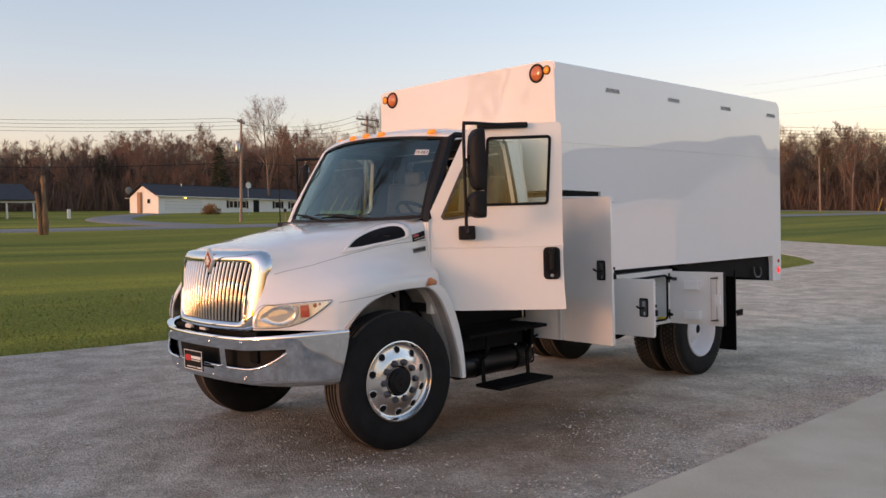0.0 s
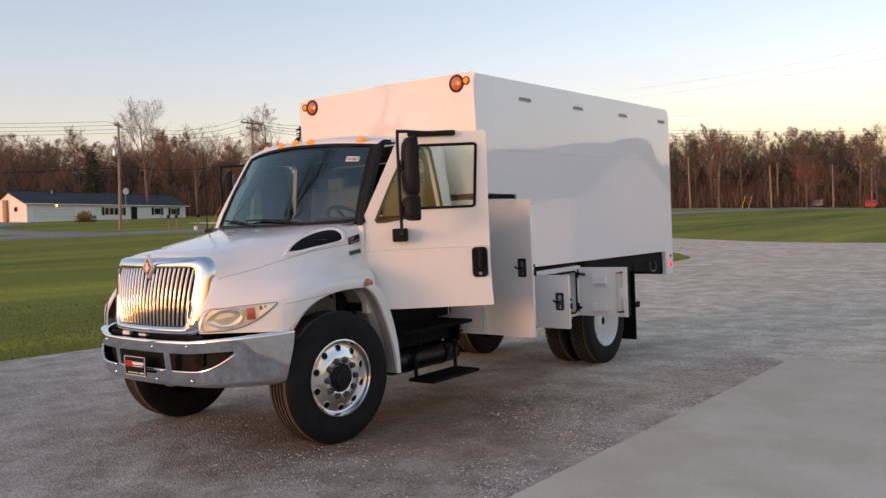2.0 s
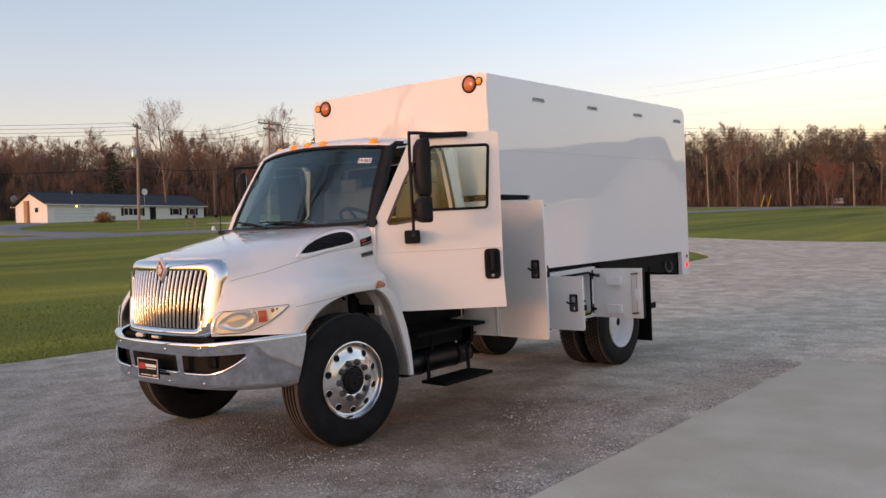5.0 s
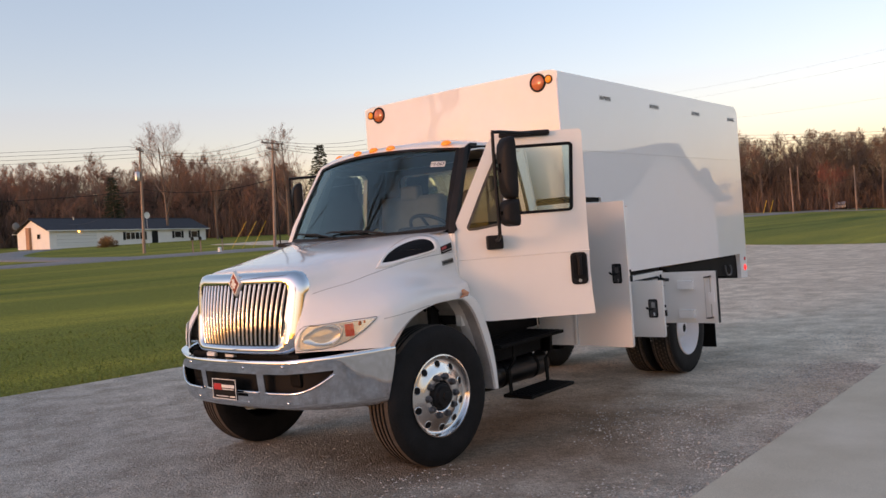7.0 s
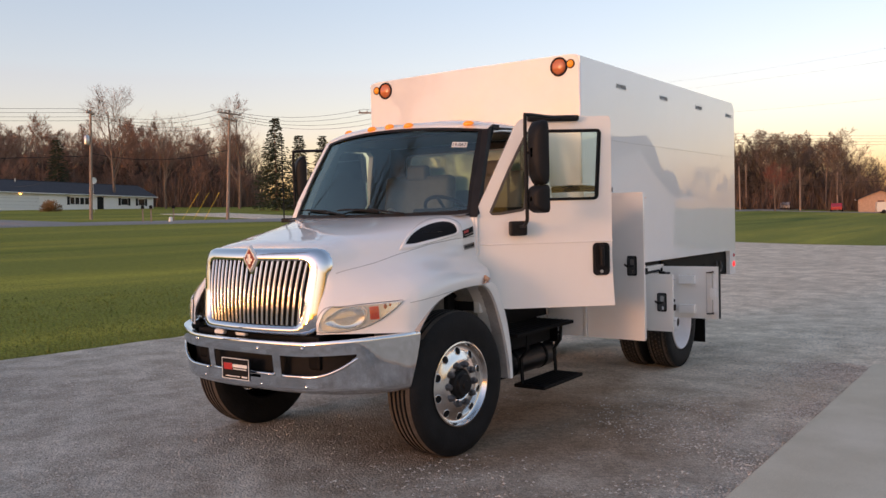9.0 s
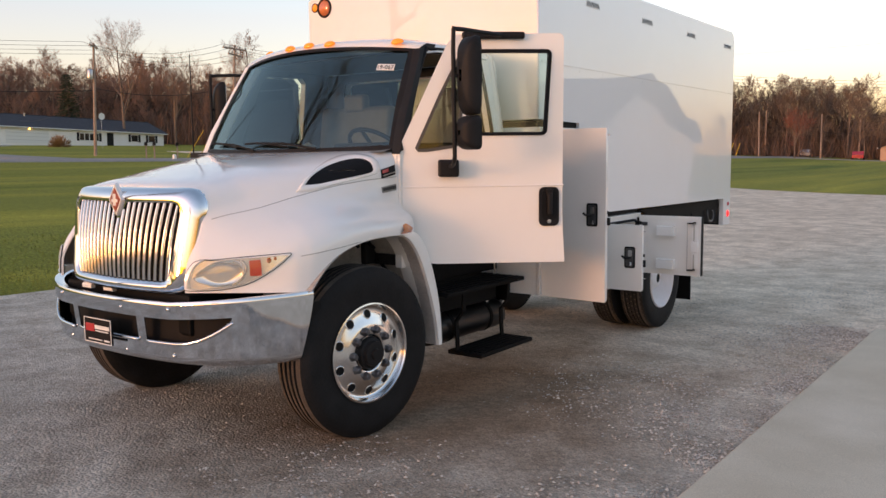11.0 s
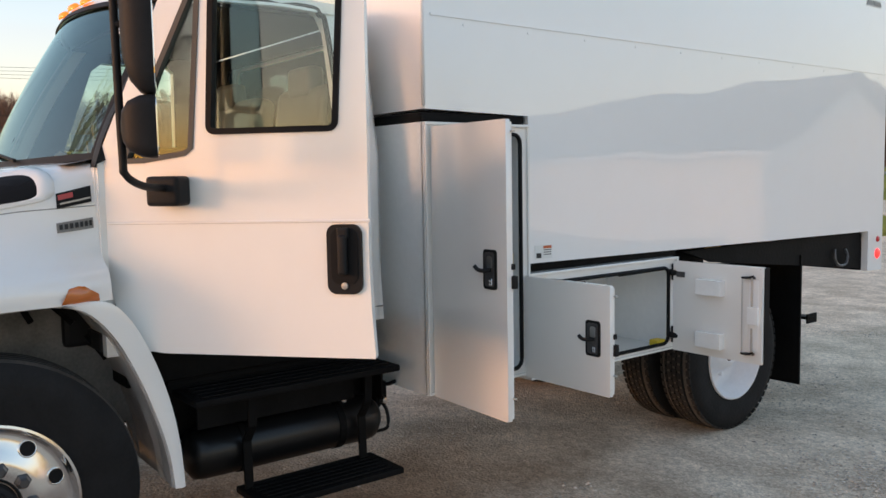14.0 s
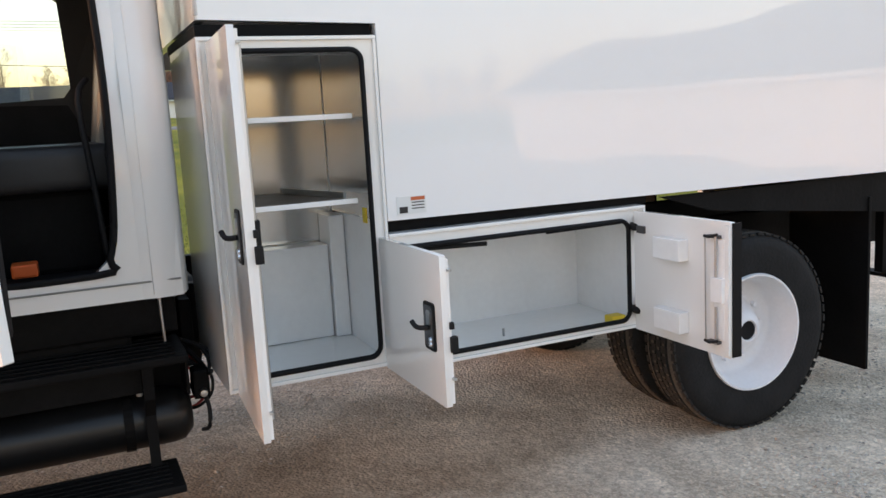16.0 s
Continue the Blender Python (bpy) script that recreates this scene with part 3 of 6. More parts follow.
for side in (1, -1):
    wall_line = [(q.y, q.z + 0.012) for q in smooth_path([(0, *p) for p in ARCH], 2)] + [(0.60, 0.62), (-0.44, 0.62)]
    part("inner_liner", slab(wall_line, 0.008 * side, 0, side * 0.74), mat("inner_arch_liner", (0.20, 0.185, 0.17), 0.85, vary=0.35, scale=7), truck, "dusty grey wheel arch liner")
    for a, b in (((0.30, 1.17), (0.38, 1.08)), ((0.20, 1.17), (0.23, 1.10)), ((0.44, 1.02), (0.50, 0.92))):
        part("liner_bracket", tube([(side * 0.80, *a), (side * 0.84, *b)], 0.012, 6), FRAME, truck)

# grille
def face_y(x, z):
    return -0.955 + 0.13 * (z - 1.0) + 0.06 * (x / 0.5) ** 2


def ring(wt, wb, zt, zb, r, dy):
    out = []
    for i, (ca, cb, s) in enumerate(((1, zt, 0), (-1, zt, 90), (-1, zb, 180), (1, zb, 270))):
        w = wt if cb == zt else wb
        cx, cz = ca * (w - r), cb + (-r if cb == zt else r)
        for k in range(9):
            t = radians(s + 90 * k / 8)
            x, z = cx + r * math.cos(t), cz + r * math.sin(t)
            out.append((x, face_y(x, z) + dy, z))
    long = []
    for a, b in zip(out, out[1:] + out[:1]):
        n = max(1, int(math.dist(a, b) / 0.06))
        for k in range(n):
            x, z = a[0] + (b[0] - a[0]) * k / n, a[2] + (b[2] - a[2]) * k / n
            long.append((x, face_y(x, z) + dy, z))
    return long


def match(rings):
    """Rings of points brought to the same count."""
    n = max(len(r) for r in rings)
    res = []
    for r in rings:
        ds = [0]
        for a, b in zip(r, r[1:] + r[:1]):
            ds.append(ds[-1] + math.dist(a, b))
        res.append([tuple(np.interp(ds[-1] * k / n, ds, [p[i] for p in r + r[:1]]) for i in range(3)) for k in range(n)])
    return res


surround = grid(match([ring(.625, .61, 1.505, .925, .12, 0.10), ring(.63, .615, 1.512, .92, .12, 0.04), ring(.615, .60, 1.50, .925, .11, 0.005), ring(.56, .53, 1.465, .955, .09, -0.02), ring(.515, .47, 1.432, .985, .06, -0.012), ring(.505, .455, 1.425, .995, .05, 0.02), ring(.505, .455, 1.425, .995, .05, 0.07)]), close=True)
grille = part("grille", surround, CHROME, truck, "chrome grille surround with vertical bars", smooth=70)
back = bmesh.new()
back.faces.new([back.verts.new((x, y, z)) for x, y, z in ring(.51, .46, 1.43, .99, .05, 0.06)])
bmesh.ops.triangulate(back, faces=back.faces)
part("grille_backing", back, GASKET, grille)
N = 21
for i in range(N):
    u = (i + 0.5) / N * 2 - 1
    top = 1.428 if abs(u) > 0.17 else 1.428 - (0.17 - abs(u)) * 0.55
    pts = []
    for k in range(7):
        z = 0.995 + (top - 0.995) * k / 6
        w = 0.455 + (0.05) * (z - 0.995) / 0.43
        x = u * w
        pts.append((x, face_y(x, z) - 0.004 + 0.016 * ((k - 3) / 3) ** 2, z))
    blade = [[(x + 0.0105 * math.cos(a), y + 0.016 * math.sin(a), z) for a in np.linspace(0, 2 * math.pi, 13)[:-1]] for x, y, z in pts]
    part("grille_bar", grid(blade, close=True), BARCHROME, grille, smooth=180)


def diamond(s, y0, y1, material, parent, label=""):
    bm = bmesh.new()
    a = [bm.verts.new((x * s * 0.062, y0, 1.44 + z * s * 0.085)) for x, z in ((0, 1), (1, 0), (0, -1), (-1, 0))]
    b = [bm.verts.new((x * s * 0.055, y1, 1.44 + z * s * 0.077)) for x, z in ((0, 1), (1, 0), (0, -1), (-1, 0))]
    bm.faces.new(b)
    for i in range(4):
        bm.faces.new((a[i], a[(i + 1) % 4], b[(i + 1) % 4], b[i]))
    return part("emblem", bm, material, parent, label)


vb = slab([(-0.10, 1.44), (0.10, 1.44), (0.0, 1.325)], 0.03, 1, -0.878)
part("emblem_bezel", vb, CHROME, grille, smooth=20)
em = diamond(1.16, -0.90, -0.922, SATIN, grille, "chrome diamond emblem with orange centre")
diamond(0.86, -0.918, -0.927, EMBLEM, em)
part("emblem_bar", box(-0.014, 0.014, -0.931, -0.92, 1.405, 1.475, 0.003), SATIN, em)
part("emblem_arm", box(-0.03, 0.03, -0.930, -0.92, 1.425, 1.445, 0.003), SATIN, em)

# headlamps
for side in (1, -1):
    HL = [(-0.905, 6.95), (-0.87, 6.66), (-0.81, 6.86), (-0.70, 7.0), (-0.62, 7.0), (-0.55, 7.0), (-0.575, 7.15), (-0.64, 7.43), (-0.69, 7.60), (-0.76, 7.78), (-0.83, 7.86), (-0.915, 7.80), (-0.925, 7.4)]

    def hl(s, off, dy=0.0, dv=0.0, sy=1.0):
        cy, cv = -0.70, 7.38
        pts = smooth_path([(cy + dy + (y - cy) * s * sy, cv + dv + (v - cv) * s, 0) for y, v in HL + HL[:1]], 4)[:-1]
        res = [on_hood(min(max(p.x, -0.93), 0.4), min(max(p.y, 0.1), 7.97), off) for p in pts]
        return [(side * p.x, p.y, p.z) for p in res]

    lamp = part("headlamp", grid([hl(1.04, -0.004), hl(1.04, 0.011), hl(0.94, 0.015), hl(0.91, 0.004)], close=True), WHITE, truck, "wrap-around headlamp with clear lens", smooth=60)
    bm = bmesh.new()
    bm.faces.new([bm.verts.new(p) for p in hl(0.93, 0.005)])
    bmesh.ops.triangulate(bm, faces=bm.faces)
    part("reflector", bm, REFLECTOR, lamp)
    rows = [[(side * p.x, p.y, p.z) for p in (on_hood(y, v, 0.012) for v in np.linspace(7.10, 7.5, 5))] for y in np.linspace(-0.705, -0.665, 4)]
    part("indicator_lens", grid(rows), mat("orange_red_lens", (0.7, 0.10, 0.05), 0.2, coat=0.5), lamp, "orange turn signal")
    for yy, vv, rr in ((-0.635, 7.13, 0.016), (-0.612, 7.09, 0.010)):
        c = on_hood(yy, vv, 0.008)
        part("lamp_bulb", lathe([(0, 0.010), (rr * 0.8, 0.006), (rr, 0)], (side * c.x, c.y, c.z), n=12), ORANGE, lamp)
    rows = []
    for s, off in ((1.04, 0.005), (1.03, 0.010), (0.97, 0.0105), (0.93, 0.007), (0.6, 0.0065), (0.3, 0.006), (0.02, 0.006)):
        loop = [on_hood(-0.815 + 0.088 * s * math.cos(a) * (1.0 if math.cos(a) > 0 else 0.85), 7.36 + (0.39 + 0.08 * math.cos(a)) * s * math.sin(a), off) for a in np.linspace(0, 2 * math.pi, 29)[:-1]]
        rows.append([(side * p.x, p.y, p.z) for p in loop])
    bowl = grid(rows, close=True)
    rib = [on_hood(y, v, 0.011) for y, v in ((-0.735, 7.06), (-0.718, 7.2), (-0.722, 7.4), (-0.74, 7.58), (-0.765, 7.7))]
    part("lamp_rib", tube(smooth_path([(side * p.x, p.y, p.z) for p in rib], 4), 0.006, 6), PAPER, lamp, smooth=180)
    part("lamp_bowl", bowl, BOWL, lamp, smooth=180)
    bm = bmesh.new()
    o = hl(0.96, 0.018)
    cc = sum((Vector(p) for p in o), Vector()) / len(o) + Vector((side * 0.015, -0.015, 0))
    cv = bm.verts.new(cc)
    mid = [bm.verts.new(Vector(p).lerp(cc, 0.45) + Vector((side * 0.008, -0.008, 0))) for p in o]
    ov = [bm.verts.new(p) for p in o]
    for i in range(len(o)):
        j = (i + 1) % len(o)
        bm.faces.new((ov[i], ov[j], mid[j], mid[i]))
        bm.faces.new((mid[i], mid[j], cv))
    lens = part("lens", bm, LENS, lamp, smooth=180)
    lens.visible_shadow = False
    part("lamp_gasket", tube([*hl(1.05, 0.004), hl(1.05, 0.004)[0]], 0.004, 5, caps=False), GASKET, lamp)

# bumper
BUMP = [(0, -1.035), (.3, -1.025), (.6, -.975), (.8, -.89), (.95, -.77), (1.05, -.63), (1.10, -.53), (1.12, -.45)]


def bump_pt(s, dy, z):
    pts = BUMP_PATH
    k = min(int(s), len(pts) - 2)
    p = pts[k].lerp(pts[k + 1], s - k)
    d = (pts[k + 1] - pts[k]).normalized()
    n = Vector((d.y, -d.x, 0))
    return p + n * -dy + Vector((0, 0, z))


half = smooth_path([(x, y, 0) for x, y in BUMP], 6)
BUMP_PATH = [Vector((-p.x, p.y, 0)) for p in reversed(half[1:])] + half
RIMS = [(0.06, .888), (0.02, .900), (0.006, .897), (0.0, .885)] + [(0.03 * max(0.0, (.885 - z) / .3) ** 1.3, z) for z in np.linspace(.875, .585, 34)] + [(0.042, .565), (0.06, .55), (0.10, .55)]


def in_slot(x, z):
    """The three air slots; the outer two taper to a curved point."""
    x = abs(x)
    if x < 0.30:
        return .672 < z < .805
    low = .668 + .125 * max(0.0, (x - 0.60) / 0.30) ** 2
    return 0.37 < x < 0.895 and low < z < .803


bm = bmesh.new()
FINE = 4
last = (len(BUMP_PATH) - 1) * FINE
cols = []
for s in range(last + 1):
    x = bump_pt(min(s / FINE, len(BUMP_PATH) - 1 - 1e-4), 0, 0).x
    e = min(1, max(0, (abs(x) - 0.55) / 0.57))
    mid_s = (len(BUMP_PATH) - 1) / 2
    cols.append([bm.verts.new(bump_pt(min(mid_s + (s / FINE - mid_s) * (1 - 0.13 * e * max(0.0, (0.86 - z) / 0.3)), len(BUMP_PATH) - 1 - 1e-4), dy, z + 0.045 * e * (z - 0.55) / 0.35)) for dy, z in RIMS])
for s in range(last):
    xm = (cols[s][6].co.x + cols[s + 1][6].co.x) / 2
    for k in range(len(RIMS) - 1):
        if not in_slot(xm, (RIMS[k][1] + RIMS[k + 1][1]) / 2):
            bm.faces.new((cols[s][k], cols[s + 1][k], cols[s + 1][k + 1], cols[s][k + 1]))
bumper = part("front_bumper", thick(bm, 0.008), CHROME, truck, "chrome front bumper with three air slots", smooth=40)


def bump_x(x, dy, z):
    """A place on the bumper's face at x."""
    xs = [p.x for p in BUMP_PATH]
    return bump_pt(float(np.interp(x, xs, range(len(xs)))) * 0.99999, dy, z)


part("bumper_backing", grid([[(p.x * 0.97, p.y + 0.09, z) for z in (.57, .87)] for p in BUMP_PATH]), GASKET, bumper)
for side in (1, -1):
    pts = [bump_x(side * x, 0.015, .668 + .125 * max(0.0, (x - 0.60) / 0.30) ** 2 + 0.045 * max(0, (x - .55) / .57) * .4) for x in (0.89, 0.86, 0.8, 0.72, 0.62, 0.5, 0.375)]
    part("slot_lip", tube(smooth_path(pts, 4), 0.011, 8), CHROME, bumper, smooth=180)
part("slot_lip", tube([bump_x(x, 0.016, .672) for x in np.linspace(-0.3, 0.3, 14)], 0.011, 8), CHROME, bumper, smooth=180)
for x, z in ((-.52, .86), (.17, .845), (.55, .86), (-.45, .60), (.17, .595), (.55, .60)):
    part("bumper_bolt", lathe([(0, -0.012), (0.008, -0.010), (0.013, -0.004), (0.014, 0.0)], (x, -1.03 + 0.045 * (x / .55) ** 2 + (0.028 if z < 0.7 else 0.0), z), axis=1, n=12), CHROME, bumper, smooth=180)
plate = part("front_plate", box(-0.165, 0.115, -1.062, -1.05, .615, .765, 0.004), GASKET, truck, "black dealer plate with white border")
for x0, x1, z0, z1 in ((-0.163, 0.113, .617, .622), (-0.163, 0.113, .758, .763), (-0.163, -0.158, .622, .758), (0.108, 0.113, .622, .758)):
    part("plate_border", box(x0, x1, -1.0645, -1.0615, z0, z1), PAPER, plate)
part("plate_mark", box(-0.145, -0.055, -1.0655, -1.0615, .682, .728, 0.003), RED, plate)
part("plate_bar", box(-0.05, 0.095, -1.0655, -1.0615, .70, .722), PAPER, plate)
part("plate_bar", box(-0.045, 0.085, -1.0655, -1.0615, .686, .692), PAPER, plate)
part("plate_bar", box(-0.12, 0.02, -1.0655, -1.0615, .635, .641), PAPER, plate)
part("plate_bar", box(0.04, 0.095, -1.0655, -1.0615, .633, .643), PAPER, plate)
part("tow_hook", box(-0.40, -0.30, -0.93, -0.88, .895, .925, 0.01), PAPER, truck)
part("tow_hook", box(-0.17, -0.07, -0.93, -0.88, .895, .925, 0.01), PAPER, truck)
part("front_crossmember", box(-0.62, 0.62, -0.90, -0.70, .70, .93, 0.02), FRAME, truck)


# cab shell
def wind(x, k):
    """The windscreen: x across, k from 0 (bottom) to 1 (top)."""
    wb, wt = 0.955, 0.85
    u = x
    yb, yt = 0.27 + 0.225 * u * u, 0.655 + 0.19 * u * u
    zb, zt = 1.715 + 0.02 * u * u, 2.435 - 0.045 * u * u
    bulge = 0.02 * math.sin(math.pi * k)
    return (u * (wb + (wt - wb) * k), yb + (yt - yb) * k - bulge, zb + (zt - zb) * k)


OPEN = [(0.50, 1.10), (0.50, 1.72), (0.585, 1.90), (0.86, 2.36), (0.93, 2.40), (1.42, 2.41), (1.50, 2.38), (1.53, 2.30), (1.545, 1.75), (1.53, 1.30), (1.50, 1.12), (1.44, 1.065), (0.60, 1.06), (0.53, 1.07)]
PWIN = [(0.80, 1.80), (0.96, 2.28), (1.02, 2.33), (1.40, 2.34), (1.45, 2.30), (1.47, 1.84), (1.43, 1.79), (0.84, 1.76)]


def side_x(z):
    """Half width of the cab: it leans in above the belt."""
    return 1.0 if z < 1.74 else 1.0 - (z - 1.74) * 0.17


def cab_side(side):
    outline = [(0.46, 0.955), (0.46, 1.70), (0.53, 1.87), (0.83, 2.39), (0.90, 2.43), (1.60, 2.44), (1.70, 2.42), (1.745, 2.36), (1.745, 0.955)]
    bm = slab(outline, 0.05, 0, 0.0, holes=[OPEN if side > 0 else PWIN])
    for v in bm.verts:
        v.co.x = side * (side_x(v.co.z) + v.co.x)
    return bm


cab = part("cab", cab_side(1), WHITE, truck, "white day cab with an open doorway", smooth=30)
part("passenger_door", cab_side(-1), WHITE, cab, smooth=30)
us = np.linspace(-1, 1, 25)
glass_bm = grid([[wind(u * 0.985, k) for u in us] for k in np.linspace(0.02, 0.985, 9)])
ws = part("windscreen", glass_bm, GLASS, cab, "raked laminated windscreen", smooth=180)
ws.visible_shadow = False


def frame_strip(fn0, fn1, n, name, material, parent, d=0.02):
    off = Vector((0, -0.012, 0.006))
    part(name, thick(grid([[Vector(fn0(t)) + off, Vector(fn0(t)).lerp(Vector(fn1(t)), 0.5) + off, Vector(fn1(t)) + off] for t in np.linspace(0, 1, n)]), d), material, parent, smooth=50)


frame_strip(lambda t: wind(t * 2 - 1, 0.968), lambda t: wind(t * 2 - 1, 1.0), 25, "windscreen_header", BLACK, cab, 0.006)
frame_strip(lambda t: wind(t * 2 - 1, -0.03), lambda t: wind(t * 2 - 1, 0.012), 25, "windscreen_cowl", BLACK, cab, 0.006)
for side in (1, -1):
    frame_strip(lambda t: wind(side * 0.95, t), lambda t: wind(side * 1.0, t), 12, "windscreen_border", BLACK, cab, 0.006)
    # A pillar
    rows = []
    for t in np.linspace(0, 1.02, 12):
        x, y, z = wind(side * 1.0, t)
        rows.append([(x, y, z), (x + side * 0.02, y + 0.02, z), (x + side * 0.025, y + 0.07, z), (x - side * 0.04, y + 0.09, z), (x - side * 0.05, y + 0.02, z)])
    part("a_pillar", grid(rows, close=True), BLACK if side > 0 else WHITE, cab, smooth=50)
# roof
roof_rows = []
for y, zc, ze, w in ((0.640, 2.425, 2.378, .85), (0.66, 2.458, 2.392, .865), (0.76, 2.492, 2.412, .88), (1.0, 2.525, 2.435, .89), (1.3, 2.535, 2.445, .895), (1.6, 2.525, 2.435, .89), (1.70, 2.50, 2.415, .875), (1.735, 2.45, 2.38, .86)):
    row = []
    for u in np.linspace(-1, 1, 25):
        sag = abs(u) ** 3.2
        yo = 0.19 * u * u * max(0, (0.85 - y) / 0.2) if y < 0.85 else 0
        row.append((u * w, y + yo, zc + (ze - zc) * sag))
    roof_rows.append([(row[0][0] - 0.012, row[0][1], row[0][2] - 0.05), *row, (row[-1][0] + 0.012, row[-1][1], row[-1][2] - 0.05)])
part("cab_roof", thick(grid(roof_rows), 0.015), WHITE, cab, smooth=60)
for x, y, z in ((0.73, 0.79, 2.458), (0.20, 0.682, 2.477), (0.0, 0.677, 2.482), (-0.20, 0.682, 2.477), (-0.66, 0.90, 2.495)):
    mk = part("marker_lamp", lathe([(0.0, -0.028), (0.03, -0.026), (0.05, -0.016), (0.06, 0.0), (0.062, 0.006)], (0, 0, 0), axis=2, n=20), AMBER, cab, "lit amber roof marker lamp", smooth=180)
    mk.matrix_local = pose(x, y - 0.012, z - 0.012, 32, 0, 14 * x) @ Matrix.Diagonal((0.78, 0.5, -0.7, 1))
    part("lamp_bulb", lathe([(0, -0.002), (0.016, 0.002), (0.020, 0.010)], (0, 0, -0.031), axis=2, n=12), AMBERLIT, mk, smooth=180)


# cab corners
for side in (1, -1):
    rows = []
    for z in (0.955, 1.0, 1.3, 1.74, 1.95, 2.15, 2.30, 2.40):
        w = side_x(z)
        row = [(side * w, 1.60, z), (side * (w + 0.012), 1.66, z), (side * (w + 0.004), 1.715, z), (side * (w - 0.03), 1.755, z), (side * (w - 0.10), 1.775, z), (side * 0.66, 1.78, z)]
        rows.append(row)
    part("rear_quarter", thick(grid(rows), 0.01), WHITE, cab, "rounded white rear cab corner", smooth=50)
part("cab_back", slab([(-0.66, 0.955), (0.66, 0.955), (0.66, 2.40), (-0.66, 2.40)], 0.012, 1, 1.786, holes=[rounded(-0.64, 0.64, 1.78, 2.30, 0.06)]), WHITE, cab)
rw = part("rear_window", slab(rounded(-0.64, 0.64, 1.78, 2.30, 0.06), 0.004, 1, 1.78), SIDEGLASS, cab, "cab rear window")
rw.visible_shadow = False
trim = slab([(0.455, 1.70), (0.53, 1.88), (0.825, 2.40), (0.90, 2.435), (1.50, 2.44), (1.50, 2.40), (0.93, 2.40), (0.86, 2.36), (0.585, 1.90), (0.50, 1.72)], 0.008, 0, 0.008)
for v in trim.verts:
    v.co.x += side_x(v.co.z)
part("pillar_trim", trim, BLACK, cab, "black door pillar seal")
part("pillar_face", thick(grid([[(side_x(z) + 0.008, y - 0.006, z), (side_x(z) - 0.03, y - 0.010, z), (side_x(z) - 0.06, y - 0.006, z)] for y, z in ((0.455, 1.69), (0.49, 1.79), (0.53, 1.875), (0.68, 2.135), (0.828, 2.395))]), 0.004), BLACK, cab, smooth=40)
part("door_seal", tube(smooth_path([(side_x(z) + (0.004 if y > 0.6 else -0.03), y, z) for y, z in OPEN + OPEN[:1]], 4), 0.014, 6), GASKET, cab, smooth=180)
part("rocker_seam", tube([(1.004, 0.50, 1.02), (1.004, 1.74, 1.02)], 0.004, 5), TRIMGREY, cab)
part("pillar_crease", tube([(side_x(z) + 0.0075, 1.638, z) for z in (0.97, 1.3, 1.74, 2.1, 2.36)], 0.002, 5), WHITE, cab, smooth=180)
part("striker_latch", box(0.955, 0.985, 1.528, 1.56, 1.44, 1.52, 0.006), BLACK, cab)
part("striker_latch", box(0.955, 0.982, 1.53, 1.555, 1.56, 1.58, 0.004), BLACK, cab)
sg = part("passenger_window", slab(PWIN, 0.004, 0, -0.945), SIDEGLASS, cab)
sg.visible_shadow = False
part("cab_floor", box(-0.95, 0.95, 0.45, 1.74, 0.97, 1.04), BLACK, cab)
part("firewall", box(-0.78, 0.78, 0.36, 0.50, 0.97, 1.68, 0.02), BLACK, cab)
part("headliner", box(-0.82, 0.82, 0.85, 1.70, 2.38, 2.40, 0.01), SEATBLACK, cab)
part("cab_back_trim", slab([(-0.9, 1.05), (0.9, 1.05), (0.85, 2.38), (-0.85, 2.38)], 0.02, 1, 1.735, holes=[rounded(-0.66, 0.66, 1.77, 2.31, 0.06)]), SEATBLACK, cab)
part("right_door_trim", box(-0.955, -0.93, 0.52, 1.60, 1.05, 1.76, 0.012), BLACK, cab)

part("cowl_side", box(0.90, 0.978, 0.452, 0.490, 1.18, 1.70, 0.006), WHITE, cab)
inner = slab([(0.50, 1.70), (0.56, 1.87), (0.85, 2.37), (0.92, 2.40), (1.60, 2.41), (1.70, 2.39), (1.72, 1.06), (0.50, 1.06)], 0.006, 0, 0.0, holes=[PWIN])
for v in inner.verts:
    v.co.x = -(side_x(v.co.z) - 0.056 + v.co.x)
part("right_side_trim", inner, SEATBLACK, cab)
part("b_pillar_trim", box(0.80, 0.90, 1.60, 1.725, 1.06, 2.36, 0.02), SEATBLACK, cab, smooth=40)
# interior
dash = part("dashboard", grid([[(x, y, z) for y, z in ((0.36, 1.70), (0.50, 1.73), (0.66, 1.72), (0.76, 1.66), (0.78, 1.55), (0.70, 1.35))] for x in np.linspace(-0.93, 0.93, 9)]), TRIMGREY, cab, "grey dashboard", smooth=60)
part("instrument_hood", box(0.25, 0.72, 0.62, 0.80, 1.66, 1.77, 0.03), BLACK, dash, smooth=50)
bm = grid([[(math.cos(a) * (0.215 + 0.016 * math.cos(b)), math.sin(a) * (0.215 + 0.016 * math.cos(b)), 0.016 * math.sin(b)) for b in np.linspace(0, 2 * math.pi, 9)[:-1]] for a in np.linspace(0, 2 * math.pi, 33)[:-1]], close=True, wrap=True)
for a in (30, 150, 270):
    tube([(0, 0, -0.02), (0.2 * math.cos(radians(a)), 0.2 * math.sin(radians(a)), 0)], 0.014, 6, bm)
lathe([(0, 0.01), (0.06, 0.005), (0.07, -0.03), (0.0, -0.05)], (0, 0, 0), axis=2, n=20, bm=bm)
wheel = part("steering_wheel", bm, BLACK, cab, smooth=60)
wheel.matrix_local = pose(0.46, 0.86, 1.73, -38, 0, 0)
